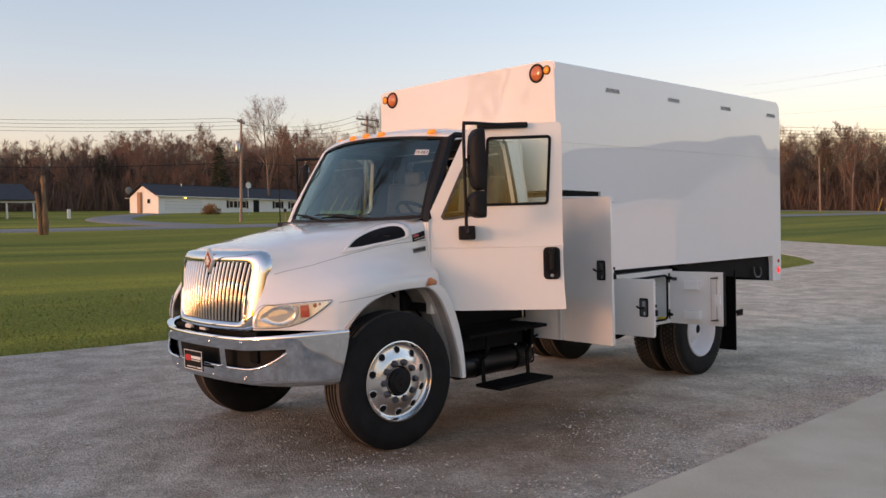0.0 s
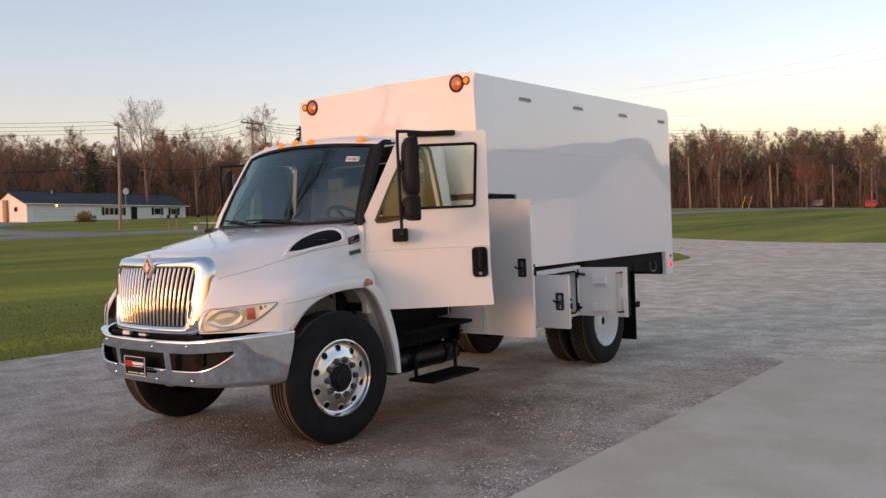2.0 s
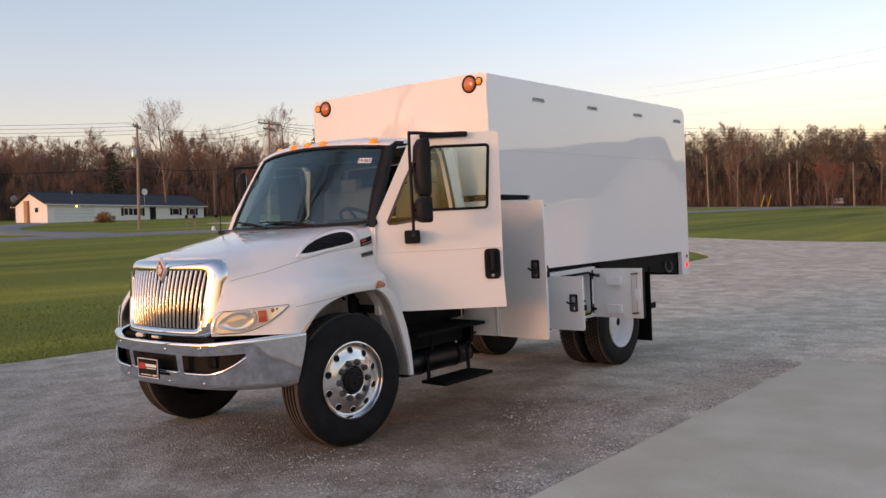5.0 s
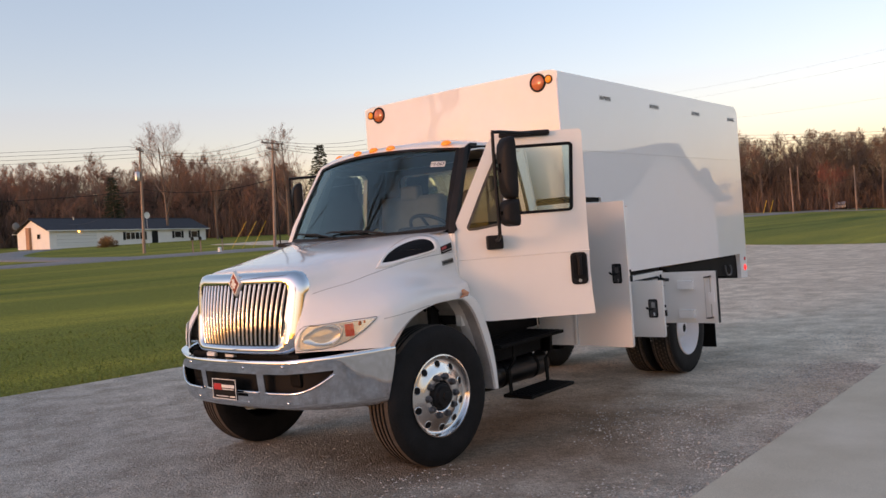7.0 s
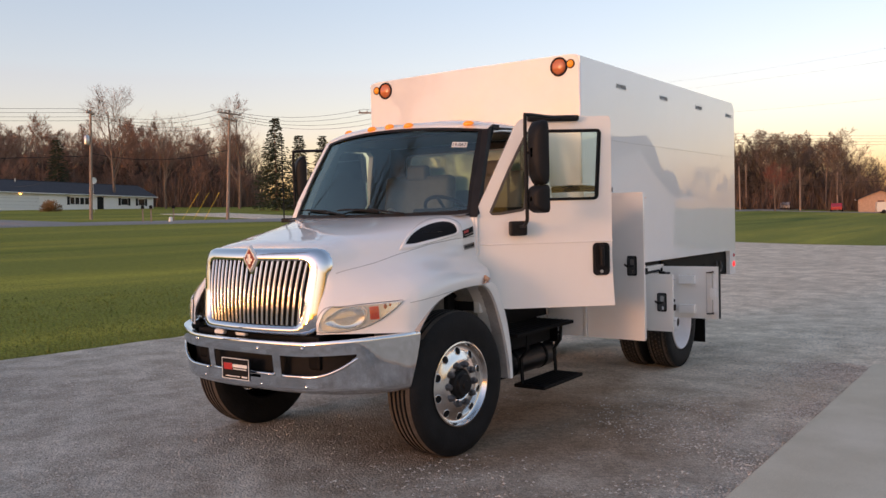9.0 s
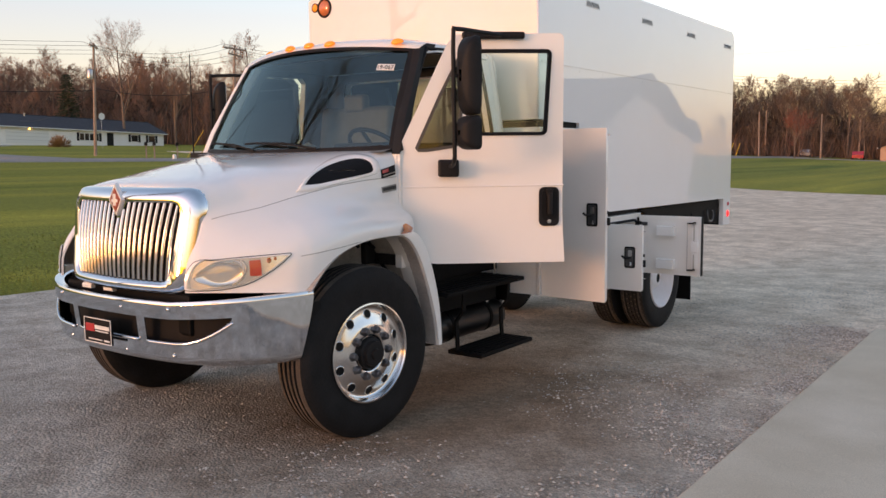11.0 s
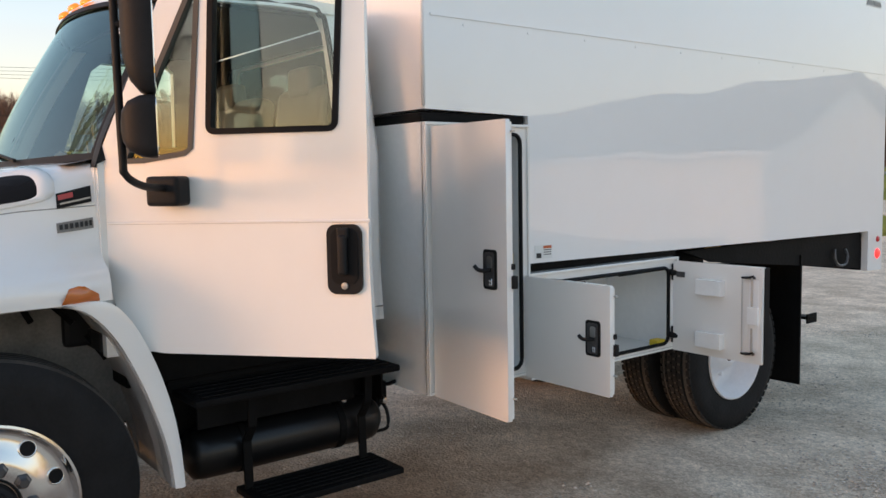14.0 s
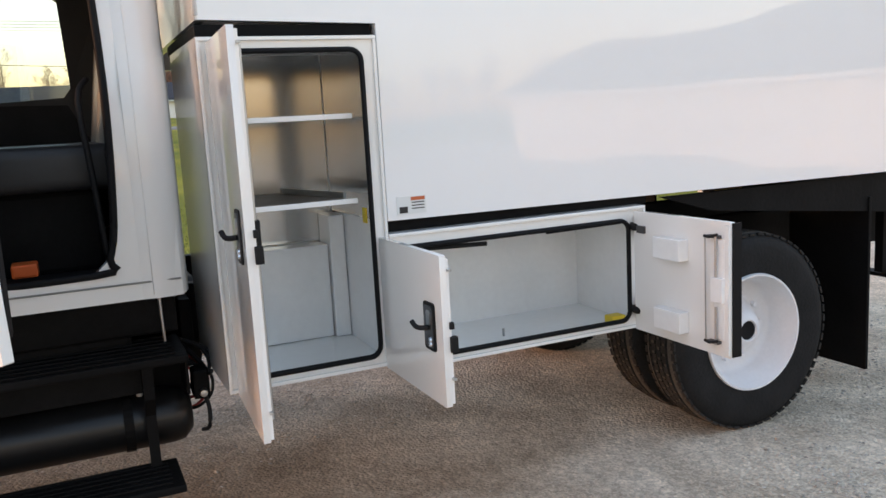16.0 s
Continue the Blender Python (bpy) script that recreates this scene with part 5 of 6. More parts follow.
def cabinet_door(name, at, w, z0, z1, handle_s, handle_z, label, inside):
    """A sheet steel door in its own frame: s along x, outside towards minus y."""
    d = part(name, slab(rounded(0.0, w, z0, z1, 0.006, 2), -0.022, 1, 0.0), WHITE, truck, label, smooth=30)
    d.matrix_local = at
    part("door_return", box(w - 0.022, w, 0.022, 0.032, z0 + 0.012, z1 - 0.012), WHITE, d)
    ps = handle_s
    part("latch_plate", slab(rounded(ps - 0.045, ps + 0.045, handle_z - 0.085, handle_z + 0.085, 0.015), 0.005, 1, 0.0), BLACK, d, "recessed paddle latch", smooth=40)
    part("latch_dish", slab(rounded(ps - 0.033, ps + 0.033, handle_z - 0.073, handle_z + 0.073, 0.012), 0.004, 1, -0.004), NUT, d)
    part("latch_tongue", slab(rounded(ps - 0.012, ps + 0.020, handle_z + 0.006, handle_z + 0.058, 0.010), 0.004, 1, -0.007), STEEL, d)
    part("latch_lever", tube(smooth_path([(ps + 0.01, -0.01, handle_z), (ps - 0.01, -0.03, handle_z - 0.004), (ps - 0.030, -0.044, handle_z), (ps - 0.048, -0.050, handle_z + 0.016)], 3), 0.009, 7), BLACK, d, smooth=180)
    for dz in (-0.045, -0.06):
        part("lock_cylinder", lathe([(0, -0.008), (0.009, -0.007), (0.011, 0)], (ps + 0.012, -0.006, handle_z + dz), axis=1, n=10), CHROME, d)
    if not inside:
        part("latch_catch", box(w - 0.012, w + 0.014, 0.024, 0.05, handle_z - 0.075, handle_z - 0.02, 0.004), BLACK, d)
        part("latch_catch", box(w - 0.012, w + 0.010, 0.024, 0.04, handle_z + 0.005, handle_z + 0.03, 0.004), BLACK, d)
        for z in (z0 + 0.10, z1 - 0.05):
            part("rod_pin", box(w - 0.01, w + 0.016, 0.024, 0.036, z - 0.004, z + 0.004, 0.001), STEEL, d)
        part("latch_box", box(ps - 0.03, ps + 0.035, 0.022, 0.06, handle_z - 0.07, handle_z + 0.05, 0.005), BLACK, d)
    for a, b in ((handle_z + 0.05, z1 - 0.05), (handle_z - 0.07, z0 + 0.05)):
        part("latch_rod", tube([(ps + 0.03, 0.045, a), (ps + 0.03, 0.045, b)], 0.006, 6), STEEL, d)
    if inside:
        for z in (z0 + 0.10, z1 - 0.135):
            part("stiffener", box(w * 0.32, w * 0.60, 0.022, 0.075, z - 0.045, z + 0.045, 0.004), INNERWHITE, d, "white stiffener box")
        part("stop_plate", box(w * 0.86, w * 0.97, 0.022, 0.05, (z0 + z1) / 2 - 0.05, (z0 + z1) / 2 + 0.05, 0.004), INNERWHITE, d)
        for z in (z0 + 0.055, z1 - 0.06):
            part("rod_guide", box(w * 0.82, w * 0.92, 0.022, 0.045, z - 0.006, z + 0.006, 0.002), NUT, d)
            part("rod_hook", tube([(w * 0.80, 0.045, z), (w * 0.86, 0.055, z), (w * 0.93, 0.05, z + 0.012)], 0.006, 6), BLACK, d)
        part("latch_rod", tube([(w * 0.80, 0.04, z0 + 0.05), (w * 0.80, 0.042, z1 - 0.055)], 0.003, 6), STEEL, d)
        part("rod_cover", box(w * 0.865, w * 0.965, 0.022, 0.034, z0 + 0.07, z1 - 0.07, 0.004), INNERWHITE, d, "white sheet cover beside the latch rod")
        part("door_clip", box(w * 0.05, w * 0.14, 0.022, 0.034, z1 - 0.095, z1 - 0.062, 0.003), NUT, d, "grey steel clip by the hinge")
        part("edge_gasket", box(w - 0.002, w + 0.006, -0.030, 0.014, z0 + 0.004, z1 - 0.004), GASKET, d)
    return d


cabinet_door("tall_cabinet_door", pose(1.222, 1.877, 0, 0, 0, -2.9), 0.546, 0.595, 1.862, 0.437, 1.235, "tall white cabinet door standing open", False)
cabinet_door("low_cabinet_door", pose(1.225, 2.463, 0, 0, 0, 0.2), 0.563, 0.595, 1.118, 0.462, 0.861, "white low cabinet door standing open", False)
cabinet_door("rear_cabinet_door", Matrix.Translation((1.245, 3.688, 0)) @ pose(0, 0, 0, 0, 0, 0.5) @ Matrix.Diagonal((1, -1, 1, 1)), 0.585, 0.568, 1.108, 0.50, 0.84, "white cabinet door showing its ribbed inner side", True)

# ---- chassis ----
for sx in (1, -1):
    part("frame_rail", box(sx * 0.40, sx * 0.47, -0.75, 6.35, 0.62, 0.90, 0.01), FRAME, truck)
part("engine_block", box(-0.36, 0.36, -0.5, 0.7, 0.62, 1.3, 0.05), FRAME, truck)
part("gearbox", box(-0.28, 0.28, 0.7, 1.9, 0.45, 0.9, 0.08), FRAME, truck)
part("cab_sill_frame", box(0.42, 0.92, 0.55, 1.72, 0.80, 0.955, 0.01), FRAME, truck)
part("cab_sill_frame", box(-0.92, -0.42, 0.55, 1.72, 0.80, 0.955, 0.01), FRAME, truck)
tank = part("air_tank", lathe([(0, 0.78), (0.07, 0.785), (0.105, 0.81), (0.112, 0.86), (0.112, 1.66), (0.105, 1.70), (0.07, 1.735), (0, 1.74)], (0.90, 0, 0.465), axis=1, n=28), TANKBLACK, truck, "black cylindrical air tank", smooth=60)
part("tank_valve", tube([(0.93, 1.55, 0.56), (0.935, 1.55, 0.66)], [0.014, 0.008], 8), STEEL, tank)
part("battery_box", box(0.48, 0.90, 0.72, 1.55, 0.64, 0.80, 0.02), FRAME, truck, "black battery box")
part("frame_bracket", box(0.45, 0.62, 1.76, 1.81, 0.64, 0.86, 0.006), FRAME, truck)
part("muffler", lathe([(0, -0.35), (0.12, -0.33), (0.14, -0.2), (0.14, 0.3), (0.12, 0.33), (0, 0.35)], (-0.1, 2.45, 0.55), axis=1, n=20), FRAME, truck, smooth=60)
for z, x0, x1, y0, y1 in ((0.75, 0.80, 1.165, 0.74, 1.72), (0.305, 0.99, 1.275, 0.965, 1.655)):
    st_ = part("cab_step", box(x0, x1, y0, y1, z - 0.018, z + 0.012, 0.008), FRAME, truck, "black ribbed cab step")
    for i in range(6):
        xx = x0 + 0.04 + i * (x1 - x0 - 0.08) / 5
        part("step_rib", box(xx - 0.008, xx + 0.008, y0 + 0.04, y1 - 0.04, z + 0.012, z + 0.020, 0.002), FRAME, st_)
for y in (1.0, 1.575):
    part("step_hanger", thick(grid([[(1.12, y - 0.019, 0.745), (1.12, y + 0.019, 0.745)], [(1.11, y - 0.019, 0.60), (1.11, y + 0.019, 0.60)], [(1.05, y - 0.019, 0.52), (1.05, y + 0.019, 0.52)], [(1.06, y - 0.019, 0.30), (1.06, y + 0.019, 0.30)]]), 0.012), FRAME, truck)
part("air_hose", tube(smooth_path([(0.70, 1.72, 0.72), (0.78, 1.80, 0.63), (0.88, 1.82, 0.60), (0.97, 1.82, 0.63)], 5), 0.010, 6), BLACK, truck, smooth=180)
part("air_hose", tube(smooth_path([(0.82, 1.74, 0.55), (0.90, 1.80, 0.50), (0.93, 1.80, 0.40), (0.86, 1.78, 0.36)], 5), 0.009, 6), BLACK, truck, smooth=180)
rnd_h = random.Random(5)
for k in range(5):
    a, b_ = rnd_h.uniform(0.58, 0.78), rnd_h.uniform(0.36, 0.66)
    part("air_hose", tube(smooth_path([(a, 1.70, b_ + 0.1), (a + 0.03, 1.80 + 0.02 * k % 0.05, b_ + 0.03), (a + 0.06, 1.83, b_ - 0.06), (a + 0.02, 1.76, b_ - 0.12), (a - 0.03, 1.70, b_ - 0.08)], 5), 0.007, 6), BLACK if k % 3 else mat("dull_red_hose", (0.25, 0.03, 0.03), 0.5), truck, smooth=180)
part("valve_cluster", box(0.80, 0.90, 1.755, 1.82, 0.50, 0.62, 0.012), FRAME, truck, "black air valve block")
part("valve_fitting", lathe([(0, 0.03), (0.014, 0.028), (0.018, 0.0)], (0.90, 1.79, 0.53), n=12), STEEL, truck)
for y in (1.0, 1.48):
    part("tank_strap", lathe([(0.113, y), (0.117, y), (0.117, y + 0.035), (0.113, y + 0.035)], (0.90, 0, 0.465), axis=1, n=28), FRAME, tank)
part("step_riser", box(1.00, 1.012, 0.80, 1.56, 0.60, 0.735, 0.004), FRAME, truck, "black plate below the cab step")
part("step_riser", box(0.80, 0.812, 0.74, 1.74, 0.44, 0.735, 0.004), FRAME, truck)
part("step_end", box(0.50, 1.0, 1.72, 1.732, 0.56, 0.735, 0.004), FRAME, truck)
part("step_riser", box(0.50, 0.56, 0.74, 1.74, 0.34, 0.66, 0.01), FRAME, truck)
part("hanger_rod", tube([(0.93, 1.66, 0.95), (0.935, 1.665, 0.70)], 0.006, 6), STEEL, truck)
part("hanger_foot", box(0.905, 0.965, 1.65, 1.68, 0.69, 0.70, 0.003), STEEL, truck)
part("mud_flap", box(0.62, 1.16, 5.28, 5.30, 0.06, 1.02, 0.004), FRAME, truck, "black rubber mud flap")
part("mud_flap", box(-1.16, -0.62, 5.28, 5.30, 0.06, 1.02, 0.004), FRAME, truck, "black rubber mud flap")
part("rear_hitch", box(-0.10, 0.10, 6.35, 6.75, 0.50, 0.62, 0.01), FRAME, truck)
part("hitch_hook", tube(smooth_path([(0, 6.70, 0.58), (0, 6.86, 0.58), (0, 6.90, 0.66), (0, 6.84, 0.72)], 4), 0.03, 8), FRAME, truck)
part("rear_step", box(-0.82, 0.82, 6.05, 6.16, 0.405, 0.43, 0.006), FRAME, truck)
part("peg_plate", box(0.80, 0.815, 6.03, 6.18, 0.375, 0.455, 0.004), FRAME, truck)
part("step_bracket", box(0.62, 0.68, 6.02, 6.12, 0.44, 0.84, 0.006), FRAME, truck)
part("rear_axle", tube([(-0.9, 4.47, 0.40), (0.9, 4.47, 0.40)], 0.10, 14), FRAME, truck)
part("differential", lathe([(0, -0.2), (0.15, -0.18), (0.22, -0.05), (0.22, 0.05), (0.15, 0.18), (0, 0.2)], (0, 4.47, 0.42), axis=0, n=18), FRAME, truck)
part("front_axle", box(-0.85, 0.85, -0.06, 0.06, 0.38, 0.50, 0.02), FRAME, truck)


def tyre_bm(x0, w, r):
    """A tyre's section turned about the axle, with grooves round the tread."""
    prof = [(0.290, 0.03), (0.305, 0.012), (0.36, 0.004), (0.43, 0.0), (0.47, 0.008), (r - 0.025, 0.022), (r - 0.008, 0.034)]
    grooves = [0.075, 0.115, 0.155, 0.195]
    for g in grooves:
        prof += [(r, g - 0.012), (r - 0.014, g - 0.008), (r - 0.014, g + 0.004), (r, g + 0.008)]
    prof += [(r - 0.008, w - 0.034), (r - 0.025, w - 0.022), (0.47, w - 0.008), (0.43, w), (0.36, w - 0.004), (0.305, w - 0.012), (0.290, w - 0.03)]
    return lathe([(q, x0 - a) for q, a in prof], (0, 0, 0), n=72)


def dust_tread(ty, r):
    """Gives the crown of a tyre its dusty rubber."""
    ty.data.materials.append(TREAD)
    for f in ty.data.polygons:
        if min(math.hypot(ty.data.vertices[i].co.y, ty.data.vertices[i].co.z) for i in f.vertices) > r - 0.010:
            f.material_index = 1


def front_wheel(at):
    ty = part("front_wheel", tyre_bm(0.0, 0.27, 0.522), RUBBER, truck, "steer tyre with ribbed tread", smooth=35)
    ty.matrix_local = at
    dust_tread(ty, 0.522)
    disc = [(0.300, -0.035), (0.304, -0.012), (0.303, 0.0), (0.294, 0.002), (0.287, -0.008), (0.281, -0.026), (0.272, -0.036), (0.258, -0.038), (0.235, -0.033), (0.205, -0.023), (0.180, -0.013), (0.165, -0.009), (0.150, -0.008), (0.118, -0.008), (0.108, -0.012), (0.10, -0.03)]
    part("rim", lathe(disc, (0, 0, 0), n=64), BRIGHT, ty, "polished aluminium disc wheel", smooth=50)
    for i in range(10):
        a = 2 * math.pi * (i + 0.5) / 10
        tilt = Matrix.Rotation(a, 4, "X") @ Matrix.Translation((-0.033, 0.235, 0)) @ Matrix.Rotation(radians(17), 4, "Z")
        h = lathe([(0, 0.003), (0.020, 0.003), (0.0265, 0.003)], (0, 0, 0), n=16)
        bmesh.ops.transform(h, matrix=tilt, verts=h.verts)
        part("hand_hole", h, GASKET, ty)
        h = lathe([(0.0265, 0.0025), (0.029, 0.005), (0.033, 0.0)], (0, 0, 0), n=16)
        bmesh.ops.transform(h, matrix=tilt, verts=h.verts)
        part("hole_lip", h, BRIGHT, ty, smooth=180)
        b = 2 * math.pi * i / 10
        n_ = lathe([(0, 0.030), (0.014, 0.030), (0.021, 0.022), (0.025, 0.0), (0.029, -0.004)], (-0.004, 0.142 * math.cos(b), 0.142 * math.sin(b)), n=6)
        part("lug_nut", n_, NUT, ty)
    part("hub", lathe([(0, 0.050), (0.030, 0.048), (0.034, 0.036), (0.072, 0.034), (0.078, 0.012), (0.092, 0.006), (0.10, -0.02)], (0, 0, 0), n=32), BLACK, ty, "black oil-bath hub cap", smooth=40)


front_wheel(pose(1.135, 0, 0.504, 0, 0, -5))
front_wheel(pose(-1.115, 0, 0.50, 0, 0, 175))


def rear_wheel(side, x0, outer):
    ty = part("rear_wheel", tyre_bm(0.0, 0.26, 0.511), RUBBER, truck, "drive tyre with blocky tread", smooth=35)
    ty.matrix_local = pose(side * x0, 4.47, 0.402, 0, 0, 0 if side > 0 else 180)
    dust_tread(ty, 0.511)
    prof = [(0.300, -0.035), (0.304, -0.012), (0.300, 0.0), (0.290, 0.0), (0.283, -0.02), (0.275, -0.05), (0.262, -0.07), (0.258, -0.15), (0.235, -0.175), (0.20, -0.18), (0.155, -0.16), (0.11, -0.09), (0.085, -0.055), (0.055, -0.045), (0.05, -0.05), (0.048, -0.10)]
    if outer:
        part("rim", lathe(prof, (0, 0, 0), n=56), RIMWHITE, ty, "white deep-dish steel rim", smooth=40)
        part("hub_hole", lathe([(0, -0.06), (0.03, -0.058), (0.0495, -0.055)], (0, 0, 0), n=24), GASKET, ty)
        for i in range(10):
            b = 2 * math.pi * i / 10
            part("lug_nut", lathe([(0, -0.14), (0.014, -0.142), (0.016, -0.18)], (0, 0.172 * math.cos(b), 0.172 * math.sin(b)), n=6), RIMWHITE, ty)
    blocks = bmesh.new()
    for i in range(60):
        for row, w0 in enumerate((0.042, 0.095, 0.130, 0.165, 0.218)):
            a = 2 * math.pi * (i + 0.5 * (row % 2)) / 60
            wide = 0.024 if row in (0, 4) else 0.015
            box(-wide - w0, wide - w0, -0.019, 0.019, 0.495, 0.513 if row in (1, 2, 3) else 0.5055, bm=blocks, m=Matrix.Rotation(a, 4, "X"))
    tagged(part("tread_block", blocks, BLOCKS, ty), kind="stuff")


for sd in (1, -1):
    rear_wheel(sd, 1.165, True)
    rear_wheel(sd, 0.835, False)

# ---- surroundings ----
EYE0 = (5.3, -4.4)


def at_az(az, dist):
    """Ground under a bearing (degrees from +x) and a distance from the first viewpoint."""
    x, y = EYE0[0] + dist * math.cos(radians(az)), EYE0[1] + dist * math.sin(radians(az))
    return x, y, ground_z(x, y) - 0.03


def bare_tree(seed, height, spread_=0.4, kids=(8, 6, 5, 5), clear=0.25, lean=0.0, lift=0.10, fat=1.0):
    """Trunk, limbs and twigs of a bare broadleaf tree: points and faces of the wood and of the twigs."""
    rnd = random.Random(seed)
    wood_v, wood_f, twig_v, twig_f = [], [], [], []

    def anyway():
        return Vector((rnd.gauss(0, 1), rnd.gauss(0, 1), rnd.gauss(0, 1)))

    def rod(pts, rs, n):
        k = len(wood_v)
        for i, (p, r) in enumerate(zip(pts, rs)):
            d = (pts[min(i + 1, len(pts) - 1)] - pts[max(i - 1, 0)]).normalized()
            u = d.cross(Vector((0.31, 0.17, 0.05))).normalized()
            w = d.cross(u)
            for j in range(n):
                t = 2 * math.pi * j / n
                wood_v.append(p + r * (math.cos(t) * u + math.sin(t) * w))
        for i in range(len(pts) - 1):
            for j in range(n):
                a, b = k + i * n + j, k + i * n + (j + 1) % n
                wood_f.append((a, b, b + n, a + n))

    def ribbon(pts, r):
        u = (pts[-1] - pts[0]).cross(anyway()).normalized() * r
        k = len(twig_v)
        for i, p in enumerate(pts[:-1]):
            w = u * (1 - 0.6 * i / len(pts))
            twig_v.extend((p - w, p + w))
        twig_v.append(pts[-1])
        for i in range(len(pts) - 2):
            a = k + 2 * i
            twig_f.extend(((a, a + 1, a + 3), (a, a + 3, a + 2)))
        a = len(twig_v) - 3
        twig_f.append((a, a + 1, a + 2))

    def branch(p, d, ln, r, lv):
        n = (8, 6, 4, 3, 1)[lv]
        pts, ways = [p], [d]
        for _ in range(n):
            d = (d + anyway() * (0.03, 0.09, 0.13, 0.16, 0.2)[lv] + Vector((0, 0, lift if lv else 0.05))).normalized()
            pts.append(pts[-1] + d * ln / n)
            ways.append(d)
        if lv < 3:
            rod(pts, [r * (1 - 0.72 * i / n) for i in range(n + 1)], (7, 5, 3)[lv])
        else:
            ribbon(pts, r)
        if lv >= len(kids):
            return
        for k in range(kids[lv]):
            first = clear if lv == 0 else 0.22
            t = first + (1 - first) * (k + rnd.random()) / kids[lv]
            f = min(t * n, n - 0.01)
            i = int(f)
            q, w = pts[i].lerp(pts[i + 1], f - i), ways[i + 1]
            turn = radians(rnd.uniform(24, 52) if lv == 0 else rnd.uniform(25, 60))
            side = w.cross(anyway()).normalized()
            way = (w * math.cos(turn) + side * math.sin(turn)).normalized()
            if lv == 0:
                reach = height * spread_ * (1.15 - 0.75 * t) * rnd.uniform(0.75, 1.2)
            else:
                reach = ln * (0.72 - 0.30 * t) * rnd.uniform(0.7, 1.2)
            thin = r * (1 - 0.72 * t) * (0.55, 0.5, 0.45, 0.5)[lv]
            branch(q, way, reach, thin if lv < 2 else fat * max(min(thin, 0.016), 0.007), lv + 1)

    branch(Vector((0, 0, -0.3)), Vector((lean, 0, 1)).normalized(), height * 0.86, height * 0.014, 0)
    top = max(v.z for v in wood_v + twig_v)
    k = height / top
    return (np.array(wood_v) * k, np.array(wood_f), np.array(twig_v) * k, np.array(twig_f))


FAR_TREES = [bare_tree(s, 15, sp, (8, 6, 6, 7), cl, ln_, lf, 3.4) for s, sp, cl, ln_, lf in ((1, .42, .25, .02, .12), (2, .50, .20, -.03, .09), (3, .36, .35, 0, .16), (4, .55, .22, .04, .07), (5, .40, .38, 0, .13), (6, .46, .28, .03, .11), (7, .34, .30, -.02, .18))]


def woods(name, places, seed, label, crown=TWIG):
    """One mass of far trees."""
    for which, material in ((0, BARK), (2, crown)):
        rnd = random.Random(seed)
        vs, fs, k = [], [], 0
        for x, y, h in places:
            t = FAR_TREES[rnd.randrange(len(FAR_TREES))]
            a, sc, wide = rnd.uniform(0, 6.28), h / 15, rnd.uniform(0.85, 1.25)
            ca, sa = math.cos(a) * sc * wide, math.sin(a) * sc * wide
            src = t[which]
            vs.append(np.stack([x + ca * src[:, 0] - sa * src[:, 1], y + sa * src[:, 0] + ca * src[:, 1], ground_z(x, y) - 0.1 + sc * src[:, 2]], 1))
            fs.append(t[which + 1] + k)
            k += len(src)
        me = mesh_of(name, np.concatenate(vs), np.concatenate(fs))
        me.materials.append(material)
        tagged(new(name if which == 0 else name + "_twigs", me), label if which == 0 else "bare twigs of the far woods", "woods", "", "stuff")


def belt(az0, az1, d0, d1, n, h0, h1, seed):
    rnd = random.Random(seed)
    res = []
    for i in range(n):
        az = az0 + (az1 - az0) * (i + rnd.random()) / n
        x, y, _ = at_az(az, rnd.uniform(d0, d1))
        res.append((x, y, rnd.uniform(h0, h1)))
    return res


woods("woods_behind_house", belt(139, 158, 168, 215, 78, 13.5, 18, 11) + belt(158, 171, 168, 215, 43, 11, 15.5, 20) + belt(171, 200, 170, 215, 16, 8, 13, 19) + belt(139, 171, 160, 172, 66, 5, 10, 12), 21, "bare winter woods behind the ranch house")
woods("woods_beyond_field", belt(99.8, 116, 168, 215, 76, 12.5, 17.5, 13) + belt(90, 99.8, 185, 230, 30, 9.5, 12.5, 24) + belt(92, 116, 164, 180, 40, 6, 9, 17) + belt(60, 92, 180, 230, 25, 10, 14, 14), 22, "bare grey-brown woods beyond the field", GREYTWIG)
woods("woods_across_yard", belt(-20, 60, 95, 130, 34, 8, 11.5, 15) + belt(-95, -20, 95, 130, 10, 8, 12, 18) + belt(-122, -95, 85, 120, 24, 9, 13, 16), 23, "bare trees on the far side of the yard")


def undergrowth(name, places, seed, label, material=BRUSH, wide=0.05):
    rnd = random.Random(seed)
    vs, fs = [], []
    for x, y, h in places:
        z = ground_z(x, y) - 0.1
        for _ in range(110):
            bx, by = x + rnd.gauss(0, 3.0), y + rnd.gauss(0, 3.0)
            hh = h * rnd.uniform(0.3, 1.0)
            dx, dy = rnd.gauss(0, 0.35) * hh, rnd.gauss(0, 0.35) * hh
            k = len(vs)
            a = rnd.uniform(0, 6.28)
            u, w = wide * math.cos(a), wide * math.sin(a)
            vs += [(bx - u, by - w, z), (bx + u, by + w, z), (bx + dx * 0.5 + u, by + dy * 0.5 + w, z + hh * 0.6), (bx + dx, by + dy, z + hh), (bx + dx * 0.5 - u, by + dy * 0.5 - w, z + hh * 0.6)]
            fs += [(k, k + 1, k + 2, k + 4), (k + 4, k + 2, k + 3)]
    joined(name, vs, fs, material, label, "undergrowth")


